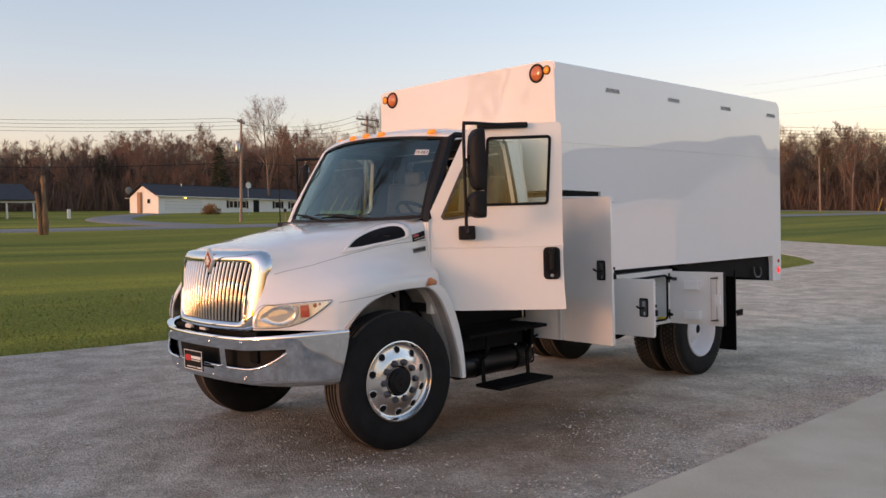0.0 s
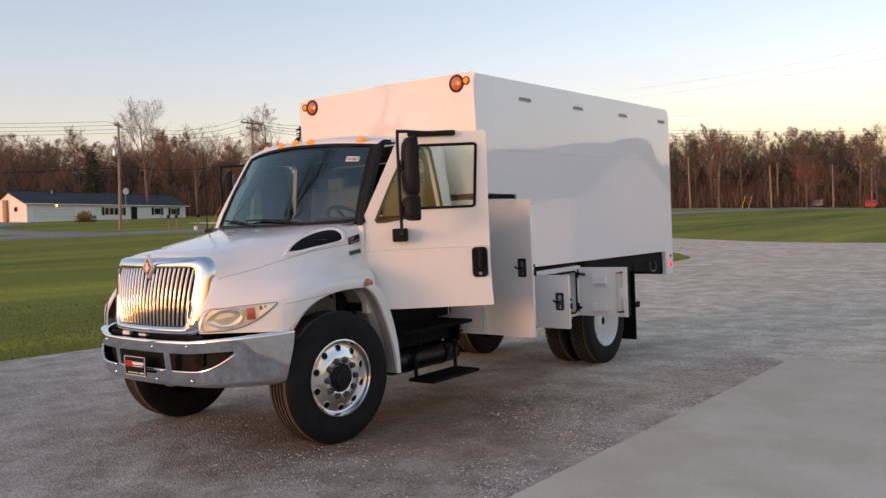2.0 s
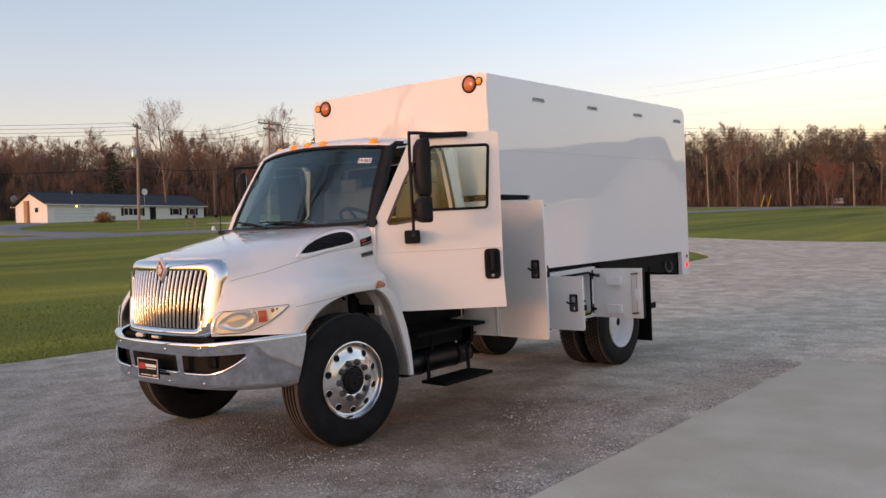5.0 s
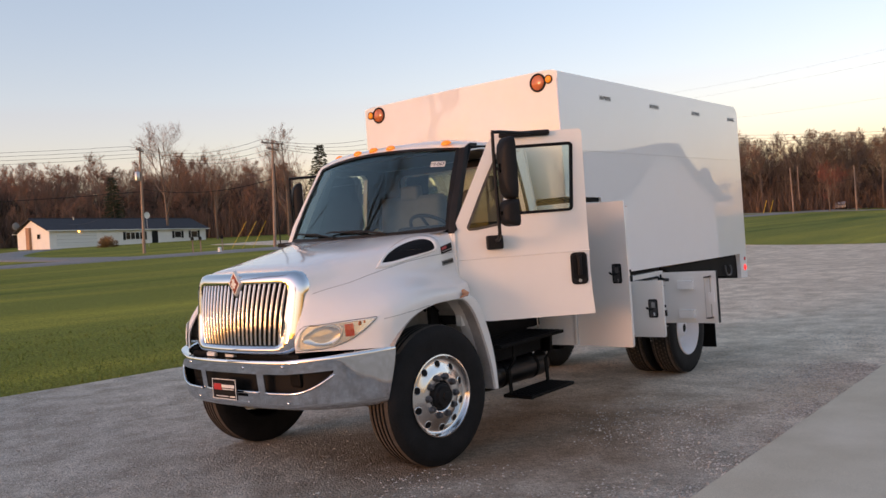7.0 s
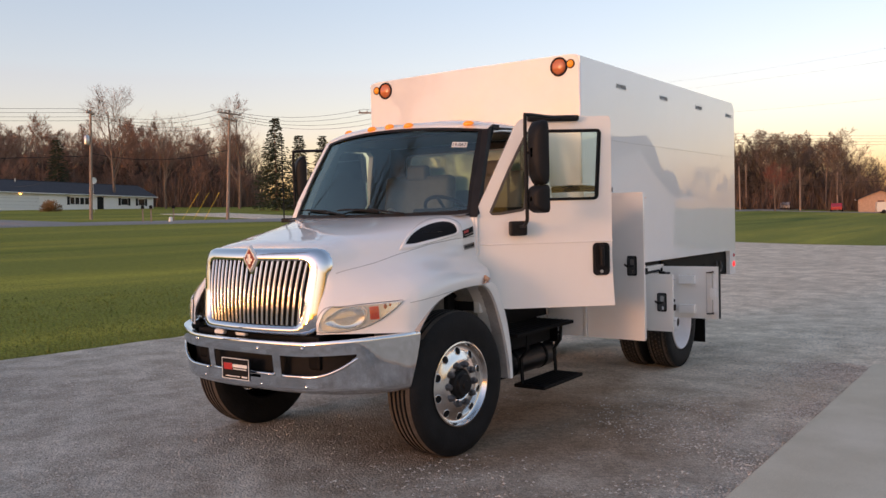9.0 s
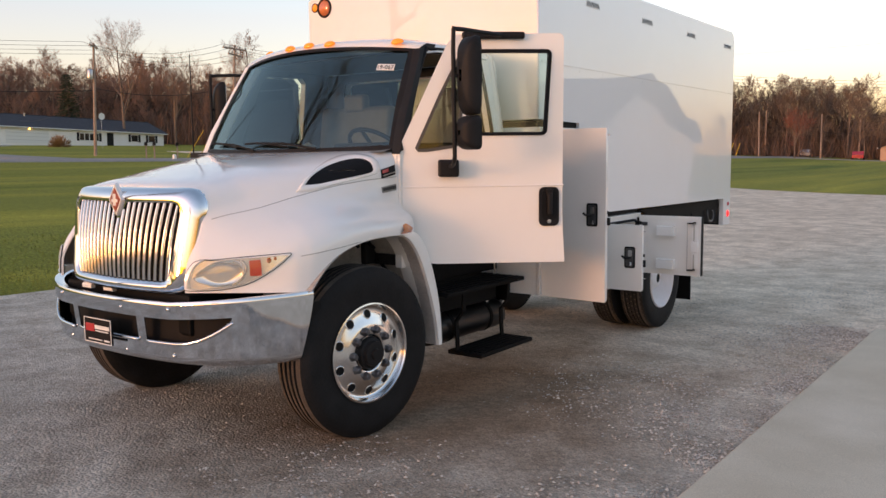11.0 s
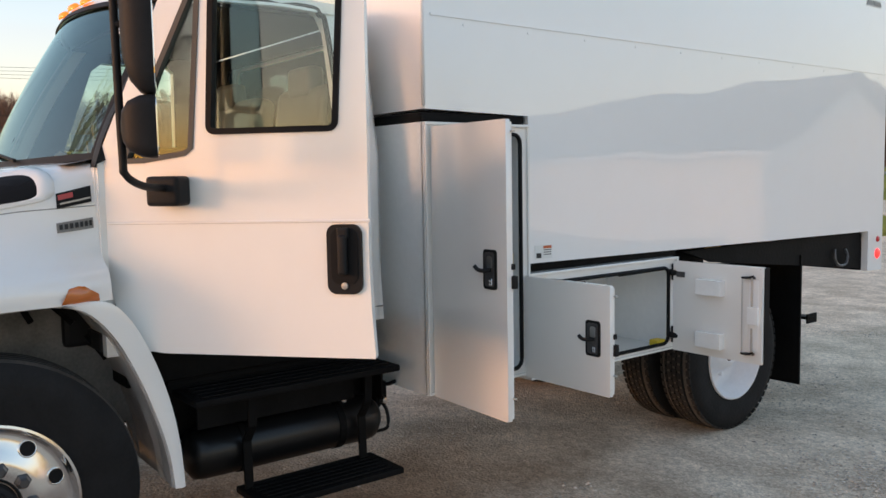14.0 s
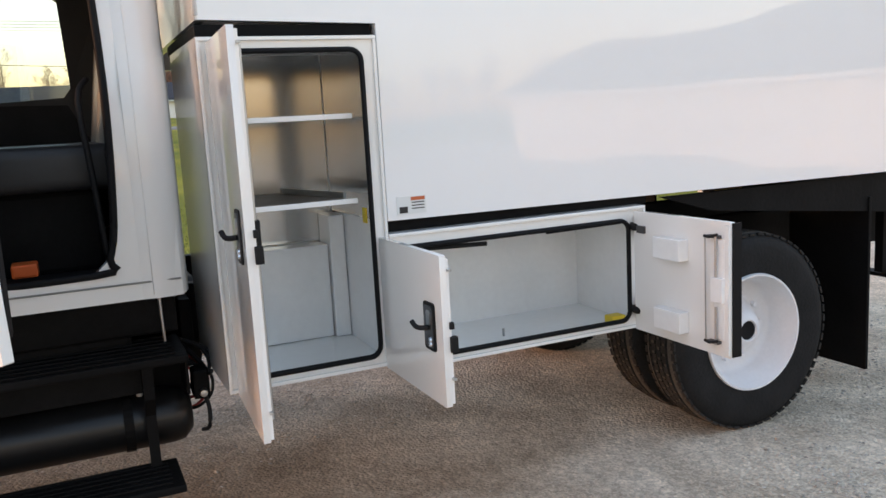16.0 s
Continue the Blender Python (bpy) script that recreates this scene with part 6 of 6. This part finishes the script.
undergrowth("undergrowth", belt(139, 171, 158, 200, 190, 4, 9, 31) + belt(88, 116, 165, 200, 150, 3, 7, 32), 33, "brown brush at the foot of the woods")
undergrowth("saplings", belt(139, 172, 176, 214, 170, 9, 14.5, 35) + belt(99.8, 116, 176, 214, 70, 8, 12.5, 36) + belt(88, 99.8, 186, 214, 36, 5, 8, 38), 37, "dense grey-brown saplings deep in the woods", DEEPWOOD, 0.08)


def tree(name, seed, az, dist, height, label, crown=TWIG, **kw):
    x, y, z = at_az(az, dist)
    t = thing(name, label, "tree", "standing trees")
    t.location = (x, y, z)
    wv, wf, tv, tf = bare_tree(seed, height, **kw)
    for nm, v, f, m_ in (("trunk", wv, wf, BARK), ("crown", tv, tf, crown)):
        me = mesh_of(nm, v, f)
        me.materials.append(m_)
        o = new(nm, me)
        o.parent = t
    return t


tree("tree", 41, 147.4, 140, 20.0, "tall bare tree rising over the ranch house", spread_=0.50, kids=(10, 8, 7, 6), clear=0.22, lift=0.16, fat=1.9)
tree("tree", 42, 144.3, 142, 16.3, "round-crowned bare tree behind the ranch house", spread_=0.60, kids=(9, 8, 7, 6), clear=0.2, lift=0.07, fat=1.9)
tree("tree", 43, 139.6, 140, 19.0, "slender bare tree behind the power line", spread_=0.42, kids=(11, 8, 7, 6), clear=0.2, lift=0.17, fat=1.9)
tree("tree", 44, 104.0, 150, 8.6, "small reddish bare tree at the field edge", crown=REDTWIG, spread_=0.55, kids=(9, 8, 7, 6), clear=0.18, lift=0.08, fat=1.9)
tree("tree", 45, 109.3, 158, 15.5, "bare tree in evening light at the field edge", spread_=0.48, kids=(9, 7, 6, 6), clear=0.3, lift=0.1, fat=1.9)
tree("tree", 46, 113.5, 156, 16.0, "bare tree in evening light at the field edge", spread_=0.46, kids=(9, 7, 6, 6), clear=0.3, lift=0.12, fat=1.9)
tree("tree", 47, 180.5, 150, 11.0, "tall bare tree against the sunset", spread_=0.4, kids=(9, 7, 6, 5), clear=0.25, lift=0.14)


tree("tree", 48, -88.0, 31, 12.5, "bare spreading tree across the yard", spread_=0.6, kids=(9, 8, 7, 6), clear=0.2, lift=0.05, fat=2.0)


tree("tree", 49, 190.7, 13.4, 19.0, "tall bare tree standing at the edge of the yard", spread_=0.36, kids=(12, 8, 7, 6), clear=0.24, lift=0.15)


def conifer(az, dist, height, seed):
    rnd = random.Random(seed)
    x, y, z = at_az(az, dist)
    t = thing("spruce", "dark green spruce behind the road", "tree", "spruces")
    t.location = (x, y, z)
    part("trunk", tube([(0, 0, -0.2), (0, 0, height * 0.98)], [height * 0.02, 0.02], 7), BARK, t)
    vs, fs = [], []
    tiers = int(height * 3.2)
    for i in range(tiers):
        h = 0.05 + 0.95 * i / tiers
        for j in range(9):
            a = rnd.uniform(0, 6.28)
            out, side = Vector((math.cos(a), math.sin(a), 0)), Vector((-math.sin(a), math.cos(a), 0))
            reach = ((1 - h) ** 0.85 * height * 0.27 + 0.25) * rnd.uniform(0.65, 1.12)
            n = max(3, int(reach * 3.4))
            for k in range(n):
                u = (k + rnd.random()) / n
                p = out * reach * u + Vector((0, 0, h * height - 0.30 * reach * u ** 1.4 + 0.16 * reach * u ** 4))
                for sg in (-1, 1):
                    d = (out * 0.8 + side * sg * rnd.uniform(0.35, 0.9) + Vector((0, 0, rnd.uniform(-0.55, 0.05)))).normalized()
                    w = Vector((rnd.gauss(0, 1), rnd.gauss(0, 1), rnd.gauss(0, 1))).cross(d).normalized() * 0.10
                    ln = rnd.uniform(0.35, 0.62)
                    q = len(vs)
                    vs += [p, p + d * ln * 0.5 + w, p + d * ln, p + d * ln * 0.5 - w]
                    fs.append((q, q + 1, q + 2, q + 3))
    me = bpy.data.meshes.new("crown")
    me.from_pydata([tuple(v) for v in vs], [], fs)
    me.materials.append(NEEDLE)
    o = new("crown", me)
    o.parent = t


conifer(137.2, 122, 13.5, 1)
conifer(135.6, 128, 11.5, 2)
conifer(134.0, 135, 12.0, 3)
conifer(157.9, 175, 11.0, 4)
conifer(150.6, 160, 12.0, 5)


def hipless_house(name, base, yaw, length, depth, wall_h, label, tilt, windows, brick=False):
    """A low gabled house; the front faces local +x, the length runs along local y from 0."""
    h = thing(name, label, "house", "houses")
    h.matrix_world = pose(*base, 0, 0, yaw) @ pose(0, 0, 0, tilt, 0, 0)
    ov, ridge = 0.5, wall_h + depth * 0.21
    skin_ = mat(name + "_cladding", (0.46, 0.30, 0.22), 0.8, vary=0.15, scale=3) if brick else SIDING
    wl = part("wall", box(-depth, 0, 0, length, -0.6, wall_h), skin_, h)
    for y in (0.0, length - 0.1):
        part("gable", slab([(-depth, wall_h), (0, wall_h), (-depth / 2, ridge)], -0.1, 1, y), skin_, h)
    for z in np.arange(0.25, wall_h, 0.3):
        part("siding_board", box(0.0, 0.02, 0.02, length - 0.02, z, z + 0.02), skin_, wl)
    for sgn in (1, -1):
        rows = []
        for y in (-ov, length + ov):
            xe = 0.45 if sgn > 0 else -depth - 0.45
            rows.append([(-depth / 2, y, ridge + 0.12), (xe, y, wall_h - 0.05 + 0.03)])
        part("roof", thick(grid(rows), 0.12), SHINGLE, h)
        part("gutter", box(xe - 0.06, xe + 0.06, -ov, length + ov, wall_h - 0.16, wall_h - 0.02), PAPER, h)
    for y0, y1, z0, z1, kind in windows:
        if kind == "garage":
            d = part("garage_door", box(0.0, 0.05, y0, y1, z0, z1), PAPER, h, "white panelled garage door")
            for k in range(1, 4):
                part("door_groove", box(0.05, 0.055, y0, y1, z0 + (z1 - z0) * k / 4 - 0.01, z0 + (z1 - z0) * k / 4 + 0.01), TRIMGREY, d)
            continue
        if kind == "door":
            part("front_door", box(-0.02, 0.03, y0, y1, z0, z1), BLACK, h, "dark recessed front door")
            continue
        w = part("window", box(0.0, 0.06, y0, y1, z0, z1), PAPER, h)
        n = max(1, round((y1 - y0) / 0.9))
        for k in range(n):
            a, b = y0 + (y1 - y0) * k / n + 0.07, y0 + (y1 - y0) * (k + 1) / n - 0.07
            part("pane", box(0.055, 0.07, a, b, z0 + 0.08, z1 - 0.08), WINDARK, w)
        for a in (y0 - 0.42, y1 + 0.05):
            part("shutter", box(0.0, 0.07, a, a + 0.37, z0 - 0.03, z1 + 0.03), BLACK, w)
    return h, ridge


WINDARK = mat("dark_window_glass", (0.02, 0.022, 0.025), 0.08)
hx, hy, _ = at_az(154.5, 128)
ranch, _ = hipless_house("ranch_house", (hx, hy, 4.15), 4, 27.0, 8.5, 2.35, "long white ranch house with a dark shingle roof", -1.4, (
    (1.0, 7.2, 0.05, 2.0, "garage"), (12.0, 15.2, 0.75, 1.9, "window"), (16.6, 17.7, 0.05, 2.05, "door"), (20.8, 22.1, 0.85, 1.95, "window"), (24.0, 25.3, 0.85, 1.95, "window")))
gw = part("gable_window", box(-3.2, -2.2, -0.05, 0.0, 1.2, 2.0), PAPER, ranch)
part("pane", box(-3.1, -2.3, -0.06, -0.045, 1.28, 1.92), WINDARK, gw)
part("chimney", box(-5.6, -4.7, -0.35, 0.0, -0.4, 3.0), mat("pale_brick", (0.42, 0.24, 0.15), 0.85, vary=0.2, scale=4), ranch)
part("vent_pipe", tube([(-3.8, 6.0, 3.4), (-3.8, 6.0, 4.5)], 0.1, 8), STEEL, ranch)
part("porch_light", lathe([(0, 0.1), (0.09, 0.05), (0.1, 0)], (0.06, 4.4, 2.1), n=10), AMBERLIT, ranch, "lit lamp over the garage door")
part("satellite_dish", lathe([(0, 0.1), (0.4, 0.06), (0.55, -0.05)], (-7.6, -0.6, 3.4), n=14), TRIMGREY, ranch)
bx, by, bz = at_az(163.0, 100)
barn, _ = hipless_house("long_shed", (bx, by - 34.0, bz - 0.35), 0, 30.5, 9.0, 2.3, "long low white building with a dark roof", 0, ((4, 6, 0.9, 1.9, "window"), (12, 14, 0.9, 1.9, "window")))
part("porch_roof", thick(grid([[(-4.5, y, 4.2), (0.45, y, 2.28)] for y in (30.9, 36.6)]), 0.12), SHINGLE, barn)
part("porch_roof", thick(grid([[(-4.5, y, 4.2), (-9.45, y, 2.28)] for y in (30.9, 36.6)]), 0.12), SHINGLE, barn)
part("porch_beam", box(-0.1, 0.1, 30.6, 36.4, 2.05, 2.3), PAPER, barn)
for y in (33.5, 36.2):
    part("porch_post", box(-0.08, 0.08, y - 0.08, y + 0.08, -0.4, 2.1), PAPER, barn)
shop, _ = hipless_house("shop_building", (10.0, 19.2, -0.28), -90, 19.5, 9.5, 2.45, "white shop building with a grey gable roof", 0, ())
fx, fy, fz = at_az(98.0, 157)
small, _ = hipless_house("far_house", (fx + 3.3 * math.cos(radians(8)), fy + 3.3 * math.sin(radians(8)), fz), 8, 11.0, 6.6, 2.3, "small pinkish brick house across the field", 0, ((2.0, 3.4, 0.8, 1.8, "window"),), brick=True)
part("side_door", box(-3.7, -2.7, -0.05, 0.0, 0.0, 2.0), mat("dark_brown_door", (0.12, 0.05, 0.035), 0.5), small, "dark brown side door")


def far_car(az, dist, turn, colour, tall, label):
    """A parked car; turn is 0 for one seen from its side and 90 end-on."""
    x, y, z = at_az(az, dist)
    c = thing("car", label, "car", "distant cars")
    c.matrix_world = pose(x, y, z, 0, 0, az - 90 + turn)
    if tall:
        prof = [(-2.3, 0.35), (-2.35, 1.0), (-2.25, 1.85), (1.2, 1.9), (1.7, 1.2), (2.3, 1.05), (2.4, 0.4)]
        pane = [(0.35, 1.2), (0.35, 1.7), (1.15, 1.72), (1.5, 1.22)]
    else:
        prof = [(-2.2, 0.35), (-2.2, 0.85), (-1.5, 0.95), (-0.9, 1.42), (0.7, 1.45), (1.3, 1.0), (2.1, 0.85), (2.2, 0.4)]
        pane = [(-0.95, 0.98), (-0.7, 1.36), (0.6, 1.38), (1.0, 1.0)]
    part("car_body", slab(prof, 1.7, 1, 0.85), mat(label.split()[1] + "_car_paint", colour, 0.25, coat=0.6), c)
    part("car_glass", slab(pane, 1.72, 1, 0.86), WINDARK, c)
    for a in (-1.35, 1.35):
        for b in (0.75, -0.95):
            part("car_wheel", lathe([(0, 0), (0.31, 0.0), (0.33, 0.1), (0.31, 0.2), (0, 0.2)], (a, b, 0.33), axis=1, n=14), RUBBER, c)


far_car(100.4, 156, 88, (0.38, 0.02, 0.03), False, "distant red car parked by the road")
far_car(103.35, 168, 88, (0.25, 0.25, 0.26), False, "distant grey car parked among the trees")
far_car(97.35, 148, 8, (0.7, 0.68, 0.66), True, "distant white van parked beside the brick house")


def pole(az, dist, height, lean, label, arms=(), trans=False):
    x, y, z = at_az(az, dist)
    p = thing("utility_pole", label, "utility pole", "utility poles")
    p.matrix_world = pose(x, y, z, 0, 0, az - 90) @ pose(0, 0, 0, 0, lean, 0)
    part("post", tube([(0, 0, -0.5), (0, 0, height * 0.5), (0, 0, height)], [0.14, 0.12, 0.09], 10), POLEWOOD, p, smooth=60)
    for z_, w, turn in arms:
        arm = part("cross_arm", box(-w / 2, w / 2, -0.06, 0.06, z_ - 0.06, z_ + 0.06, m=Matrix.Rotation(radians(turn), 4, "Z")), POLEWOOD, p)
        for k in (-0.45, -0.2, 0.2, 0.45):
            part("insulator", lathe([(0, 0.18), (0.04, 0.16), (0.05, 0.05), (0.03, 0)], (k * w * math.cos(radians(turn)), k * w * math.sin(radians(turn)), z_ + 0.06), axis=2, n=8), TRIMGREY, p)
    if trans:
        part("transformer", lathe([(0, 0), (0.2, 0.02), (0.22, 0.1), (0.22, 0.7), (0.16, 0.8), (0, 0.82)], (-0.3, -0.1, height * 0.68), axis=2, n=16), STEEL, p, "grey pole transformer", smooth=50)
    return p.matrix_world @ Vector((0, 0, height))


P1 = pole(149.1, 77, 9.3, 2.0, "weathered utility pole with a transformer", ((9.0, 2.2, 75),), True)
P2 = pole(140.75, 73, 9.3, 3.0, "weathered utility pole with cross arms", ((9.0, 2.2, 30), (8.5, 2.0, 60)))
P3 = pole(131.0, 70, 9.3, 1.0, "weathered utility pole with a cross arm", ((9.1, 2.4, 0),))
P4 = pole(111.1, 150, 9.0, -0.8, "orange-lit utility pole beyond the field")
P5 = pole(106.1, 155, 7.7, -1.0, "orange-lit utility pole beyond the field")
P6 = pole(105.7, 168, 8.4, 0.0, "grey utility pole beyond the field")
P7 = pole(102.5, 158, 7.6, 0.0, "grey utility pole beyond the field")
P8 = pole(100.35, 165, 7.0, 0.0, "grey utility pole beyond the field")
P9 = pole(186.0, 92, 10.0, 0.0, "utility pole far down the road")


def wire(a, b, sag, r, label="sagging overhead power line"):
    a, b = Vector(a), Vector(b)
    pts = [a.lerp(b, t) - Vector((0, 0, sag * 4 * t * (1 - t))) for t in np.linspace(0, 1, 17)]
    tagged(part("power_line", tube(pts, r, 4), WIRE), label, "cable", "power lines")


for k, d in enumerate((-0.9, -0.4, 0.5, 0.95)):
    o = Vector((d * 0.3, d, 0.05 - 0.3 * k))
    wire(P9 + o, P1 + o, 1.1, 0.013)
    wire(P1 + o, P2 + o, 0.9, 0.013)
    wire(P2 + o, P3 + o, 0.7, 0.013)
    wire(P3 + o, P3 + o + Vector((45, 75, -0.5)), 1.2, 0.013)
wire(P1 - Vector((0, 0, 3.7)), P2 - Vector((0, 0, 3.3)), 0.7, 0.028)
wire(P9 - Vector((0, 0, 3.7)), P1 - Vector((0, 0, 3.9)), 1.2, 0.028)
wire(P1 - Vector((0, 0, 3.9)), Vector((hx, hy + 3, 7.2)), 0.9, 0.02)
for a, b in ((P4, P5), (P5, P6), (P6, P7), (P7, P8)):
    wire(a - Vector((0, 0, 3.0)), b - Vector((0, 0, 2.2)), 0.4, 0.03)
wire(P8 - Vector((0, 0, 1.9)), P8 + Vector((90, 10, 0.5)), 1.0, 0.03)
# a high line that crosses the yard
wire((-22.8, 55.0, 11.1), (3.0, 35.4, 8.6), 0.3, 0.0028)
wire((-25.4, 53.7, 10.3), (4.6, 35.5, 8.1), 0.3, 0.0028)
wire((-23.0, 54.9, 8.9), (3.8, 35.4, 6.3), 0.3, 0.0028)
# yellow guy guards beside the pole
for k, az in enumerate((143.6, 142.9, 142.2)):
    x, y, z = at_az(az, 75)
    tagged(part("guy_wire", tube([(x, y, z), (x + 0.9 - 0.1 * k, y + 1.1, z + 2.3)], 0.02, 6), YELLOW), "yellow sleeve on a pole guy wire", "guy wire", "guy wires")
for k, az in enumerate((107.9, 107.5)):
    x, y, z = at_az(az, 152)
    tagged(part("guy_wire", tube([(x, y, z), (x + 0.55, y + 0.4, z + 2.2)], 0.045, 6), YELLOW), "yellow sleeve on a pole guy wire", "guy wire", "guy wires")


def mailbox(az, dist):
    x, y, z = at_az(az, dist)
    b = thing("mailbox", "dark roadside mailbox on a post", "mailbox", "mailboxes")
    b.matrix_world = pose(x, y, z, 0, 0, az)
    part("post", box(-0.05, 0.05, -0.05, 0.05, -0.3, 1.05), POLEWOOD, b)
    part("letter_box", slab([(-0.12, 1.05), (0.12, 1.05), (0.12, 1.22), (0.07, 1.3), (-0.07, 1.3), (-0.12, 1.22)], 0.5, 0, 0.25), BLACK, b)


mailbox(146.1, 68)
mailbox(145.6, 68)
mailbox(144.2, 69)
mxx, myy, mzz = at_az(144.4, 68)
tagged(part("marker_post", lathe([(0, 0.42), (0.14, 0.36), (0.17, 0.0)], (mxx, myy, mzz), axis=2, n=12), PAPER, smooth=60), "small white marker beside the road", "marker post", "marker posts")
mxx, myy, mzz = at_az(159.8, 98)
tagged(part("marker_post", tube([(mxx, myy, mzz - 0.2), (mxx, myy, mzz + 1.0)], 0.2, 10), PAPER, smooth=60), "stout white post on the lawn", "marker post", "marker posts")
sgx, sgy, sgz = at_az(148.7, 112)
tagged(part("dish_antenna", lathe([(0, 0.0), (0.25, 0.03), (0.42, 0.12), (0.40, 0.13), (0.24, 0.05), (0, 0.02)], (sgx, sgy, sgz + 3.9), n=18, bm=tube([(sgx, sgy, sgz - 0.2), (sgx, sgy, sgz + 3.85)], 0.018, 6)), PAPER, smooth=60), "small white dish antenna on a mast", "dish antenna")


def bush(az, dist, r):
    x, y, z = at_az(az, dist)
    rnd = random.Random(int(az * 10))
    vs, fs = [], []
    for _ in range(900):
        d = Vector((rnd.gauss(0, 1), rnd.gauss(0, 1), abs(rnd.gauss(0.5, 0.8)))).normalized()
        q = d * r * rnd.uniform(0.2, 1.0)
        s = d.orthogonal().normalized() * 0.05
        k = len(vs)
        vs += [q - s, q + s, q + d * 0.3 + Vector((rnd.gauss(0, .1), rnd.gauss(0, .1), 0.1))]
        fs.append((k, k + 1, k + 2))
    me = bpy.data.meshes.new("bush")
    me.from_pydata([(v.x + x, v.y + y, v.z + z) for v in vs], [], fs)
    me.materials.append(mat("dry_bush_leaves", (0.22, 0.13, 0.06), 0.9, vary=0.4, scale=2))
    tagged(new("bush", me), "round tan shrub in front of the ranch house", "bush")


bush(151.15, 118, 1.35)

# a carved log that stands beside the road
cx_, cy_, cz_ = at_az(160.95, 54)
rows = []
for k in range(26):
    h = k / 25 * 3.5
    w = 0.17 + 0.03 * math.sin(h * 2.2) - 0.04 * (h / 3.5)
    if 2.75 < h < 3.0:
        w *= 0.72
    if h > 3.3:
        w *= 0.7
    rows.append([(cx_ + 0.06 * math.sin(h * 1.4) + w * (1 + 0.16 * noise.noise((math.cos(a) * 2, math.sin(a) * 2, h * 2.5))) * math.cos(a), cy_ + w * (1 + 0.16 * noise.noise((math.cos(a) * 2 + 9, math.sin(a) * 2, h * 2.5))) * math.sin(a), cz_ + h) for a in np.linspace(0, 2 * math.pi, 17)[:-1]])
bm = grid(rows, close=True)
tube([(cx_ - 0.05, cy_ - 0.25, cz_ + 0.0), (cx_ - 0.05, cy_ - 0.3, cz_ + 1.6), (cx_ - 0.02, cy_ - 0.42, cz_ + 2.55)], [0.15, 0.12, 0.09], 10, bm)
tagged(part("carved_log", bm, CARVED, smooth=60), "tall carved tree trunk standing by the road", "wood carving")

# ---- loose stones and grass blades ----
rnd = random.Random(5)
ico = [Vector(v) for v in ((0, 0, 1), (.9, 0, .2), (.28, .85, .2), (-.72, .53, .2), (-.72, -.53, .2), (.28, -.85, .2))]
icf = [(0, 1, 2), (0, 2, 3), (0, 3, 4), (0, 4, 5), (0, 5, 1)]
vs, fs = [], []
for i in range(95000):
    x, y = rnd.uniform(-6.0, 2.95), rnd.uniform(-6.5, 9.0)
    if i % 3 == 0:
        x, y = 2.96 - abs(rnd.gauss(0, 0.45)), rnd.uniform(-4.5, 5.6)
    near = noise.noise((x * 0.7, y * 0.7, 8)) + 0.4 * noise.noise((x * 2.3, y * 2.3, 3))
    if near < rnd.uniform(-0.25, 0.35) or (i % 3 and y > 3 and rnd.random() < 0.5):
        continue
    r = rnd.choice((0.005, 0.006, 0.008, 0.010, 0.013))
    a = rnd.uniform(0, 6.28)
    c, s = math.cos(a), math.sin(a)
    k = len(vs)
    z = ground_z(x, y) + 0.008
    sx, sy, sz = r * rnd.uniform(0.8, 1.5), r * rnd.uniform(0.7, 1.1), r * rnd.uniform(0.5, 0.9)
    vs += [(x + c * v.x * sx - s * v.y * sy, y + s * v.x * sx + c * v.y * sy, z + v.z * sz) for v in ico]
    fs += [tuple(k + j for j in f) for f in icf]
joined("gravel_stones", vs, fs, STONE, "loose crushed limestone on the yard", "gravel")
vs, fs = [], []
for i in range(42000):
    d = rnd.random() ** 2.2
    x, y = -6.25 - d * 7, rnd.uniform(-9, 26)
    if rnd.random() < d * 0.6:
        continue
    z = ground_z(x, y) - 0.035
    h, a = rnd.uniform(0.03, 0.075), rnd.uniform(0, 6.28)
    w = 0.006 + 0.01 * d
    k = len(vs)
    vs += [(x - w * math.cos(a), y - w * math.sin(a), z), (x + w * math.cos(a), y + w * math.sin(a), z), (x + rnd.gauss(0, 0.02), y + rnd.gauss(0, 0.02), z + h)]
    fs.append((k, k + 1, k + 2))
joined("grass_blades", vs, fs, BLADE, "short lawn blades along the gravel edge", "grass")
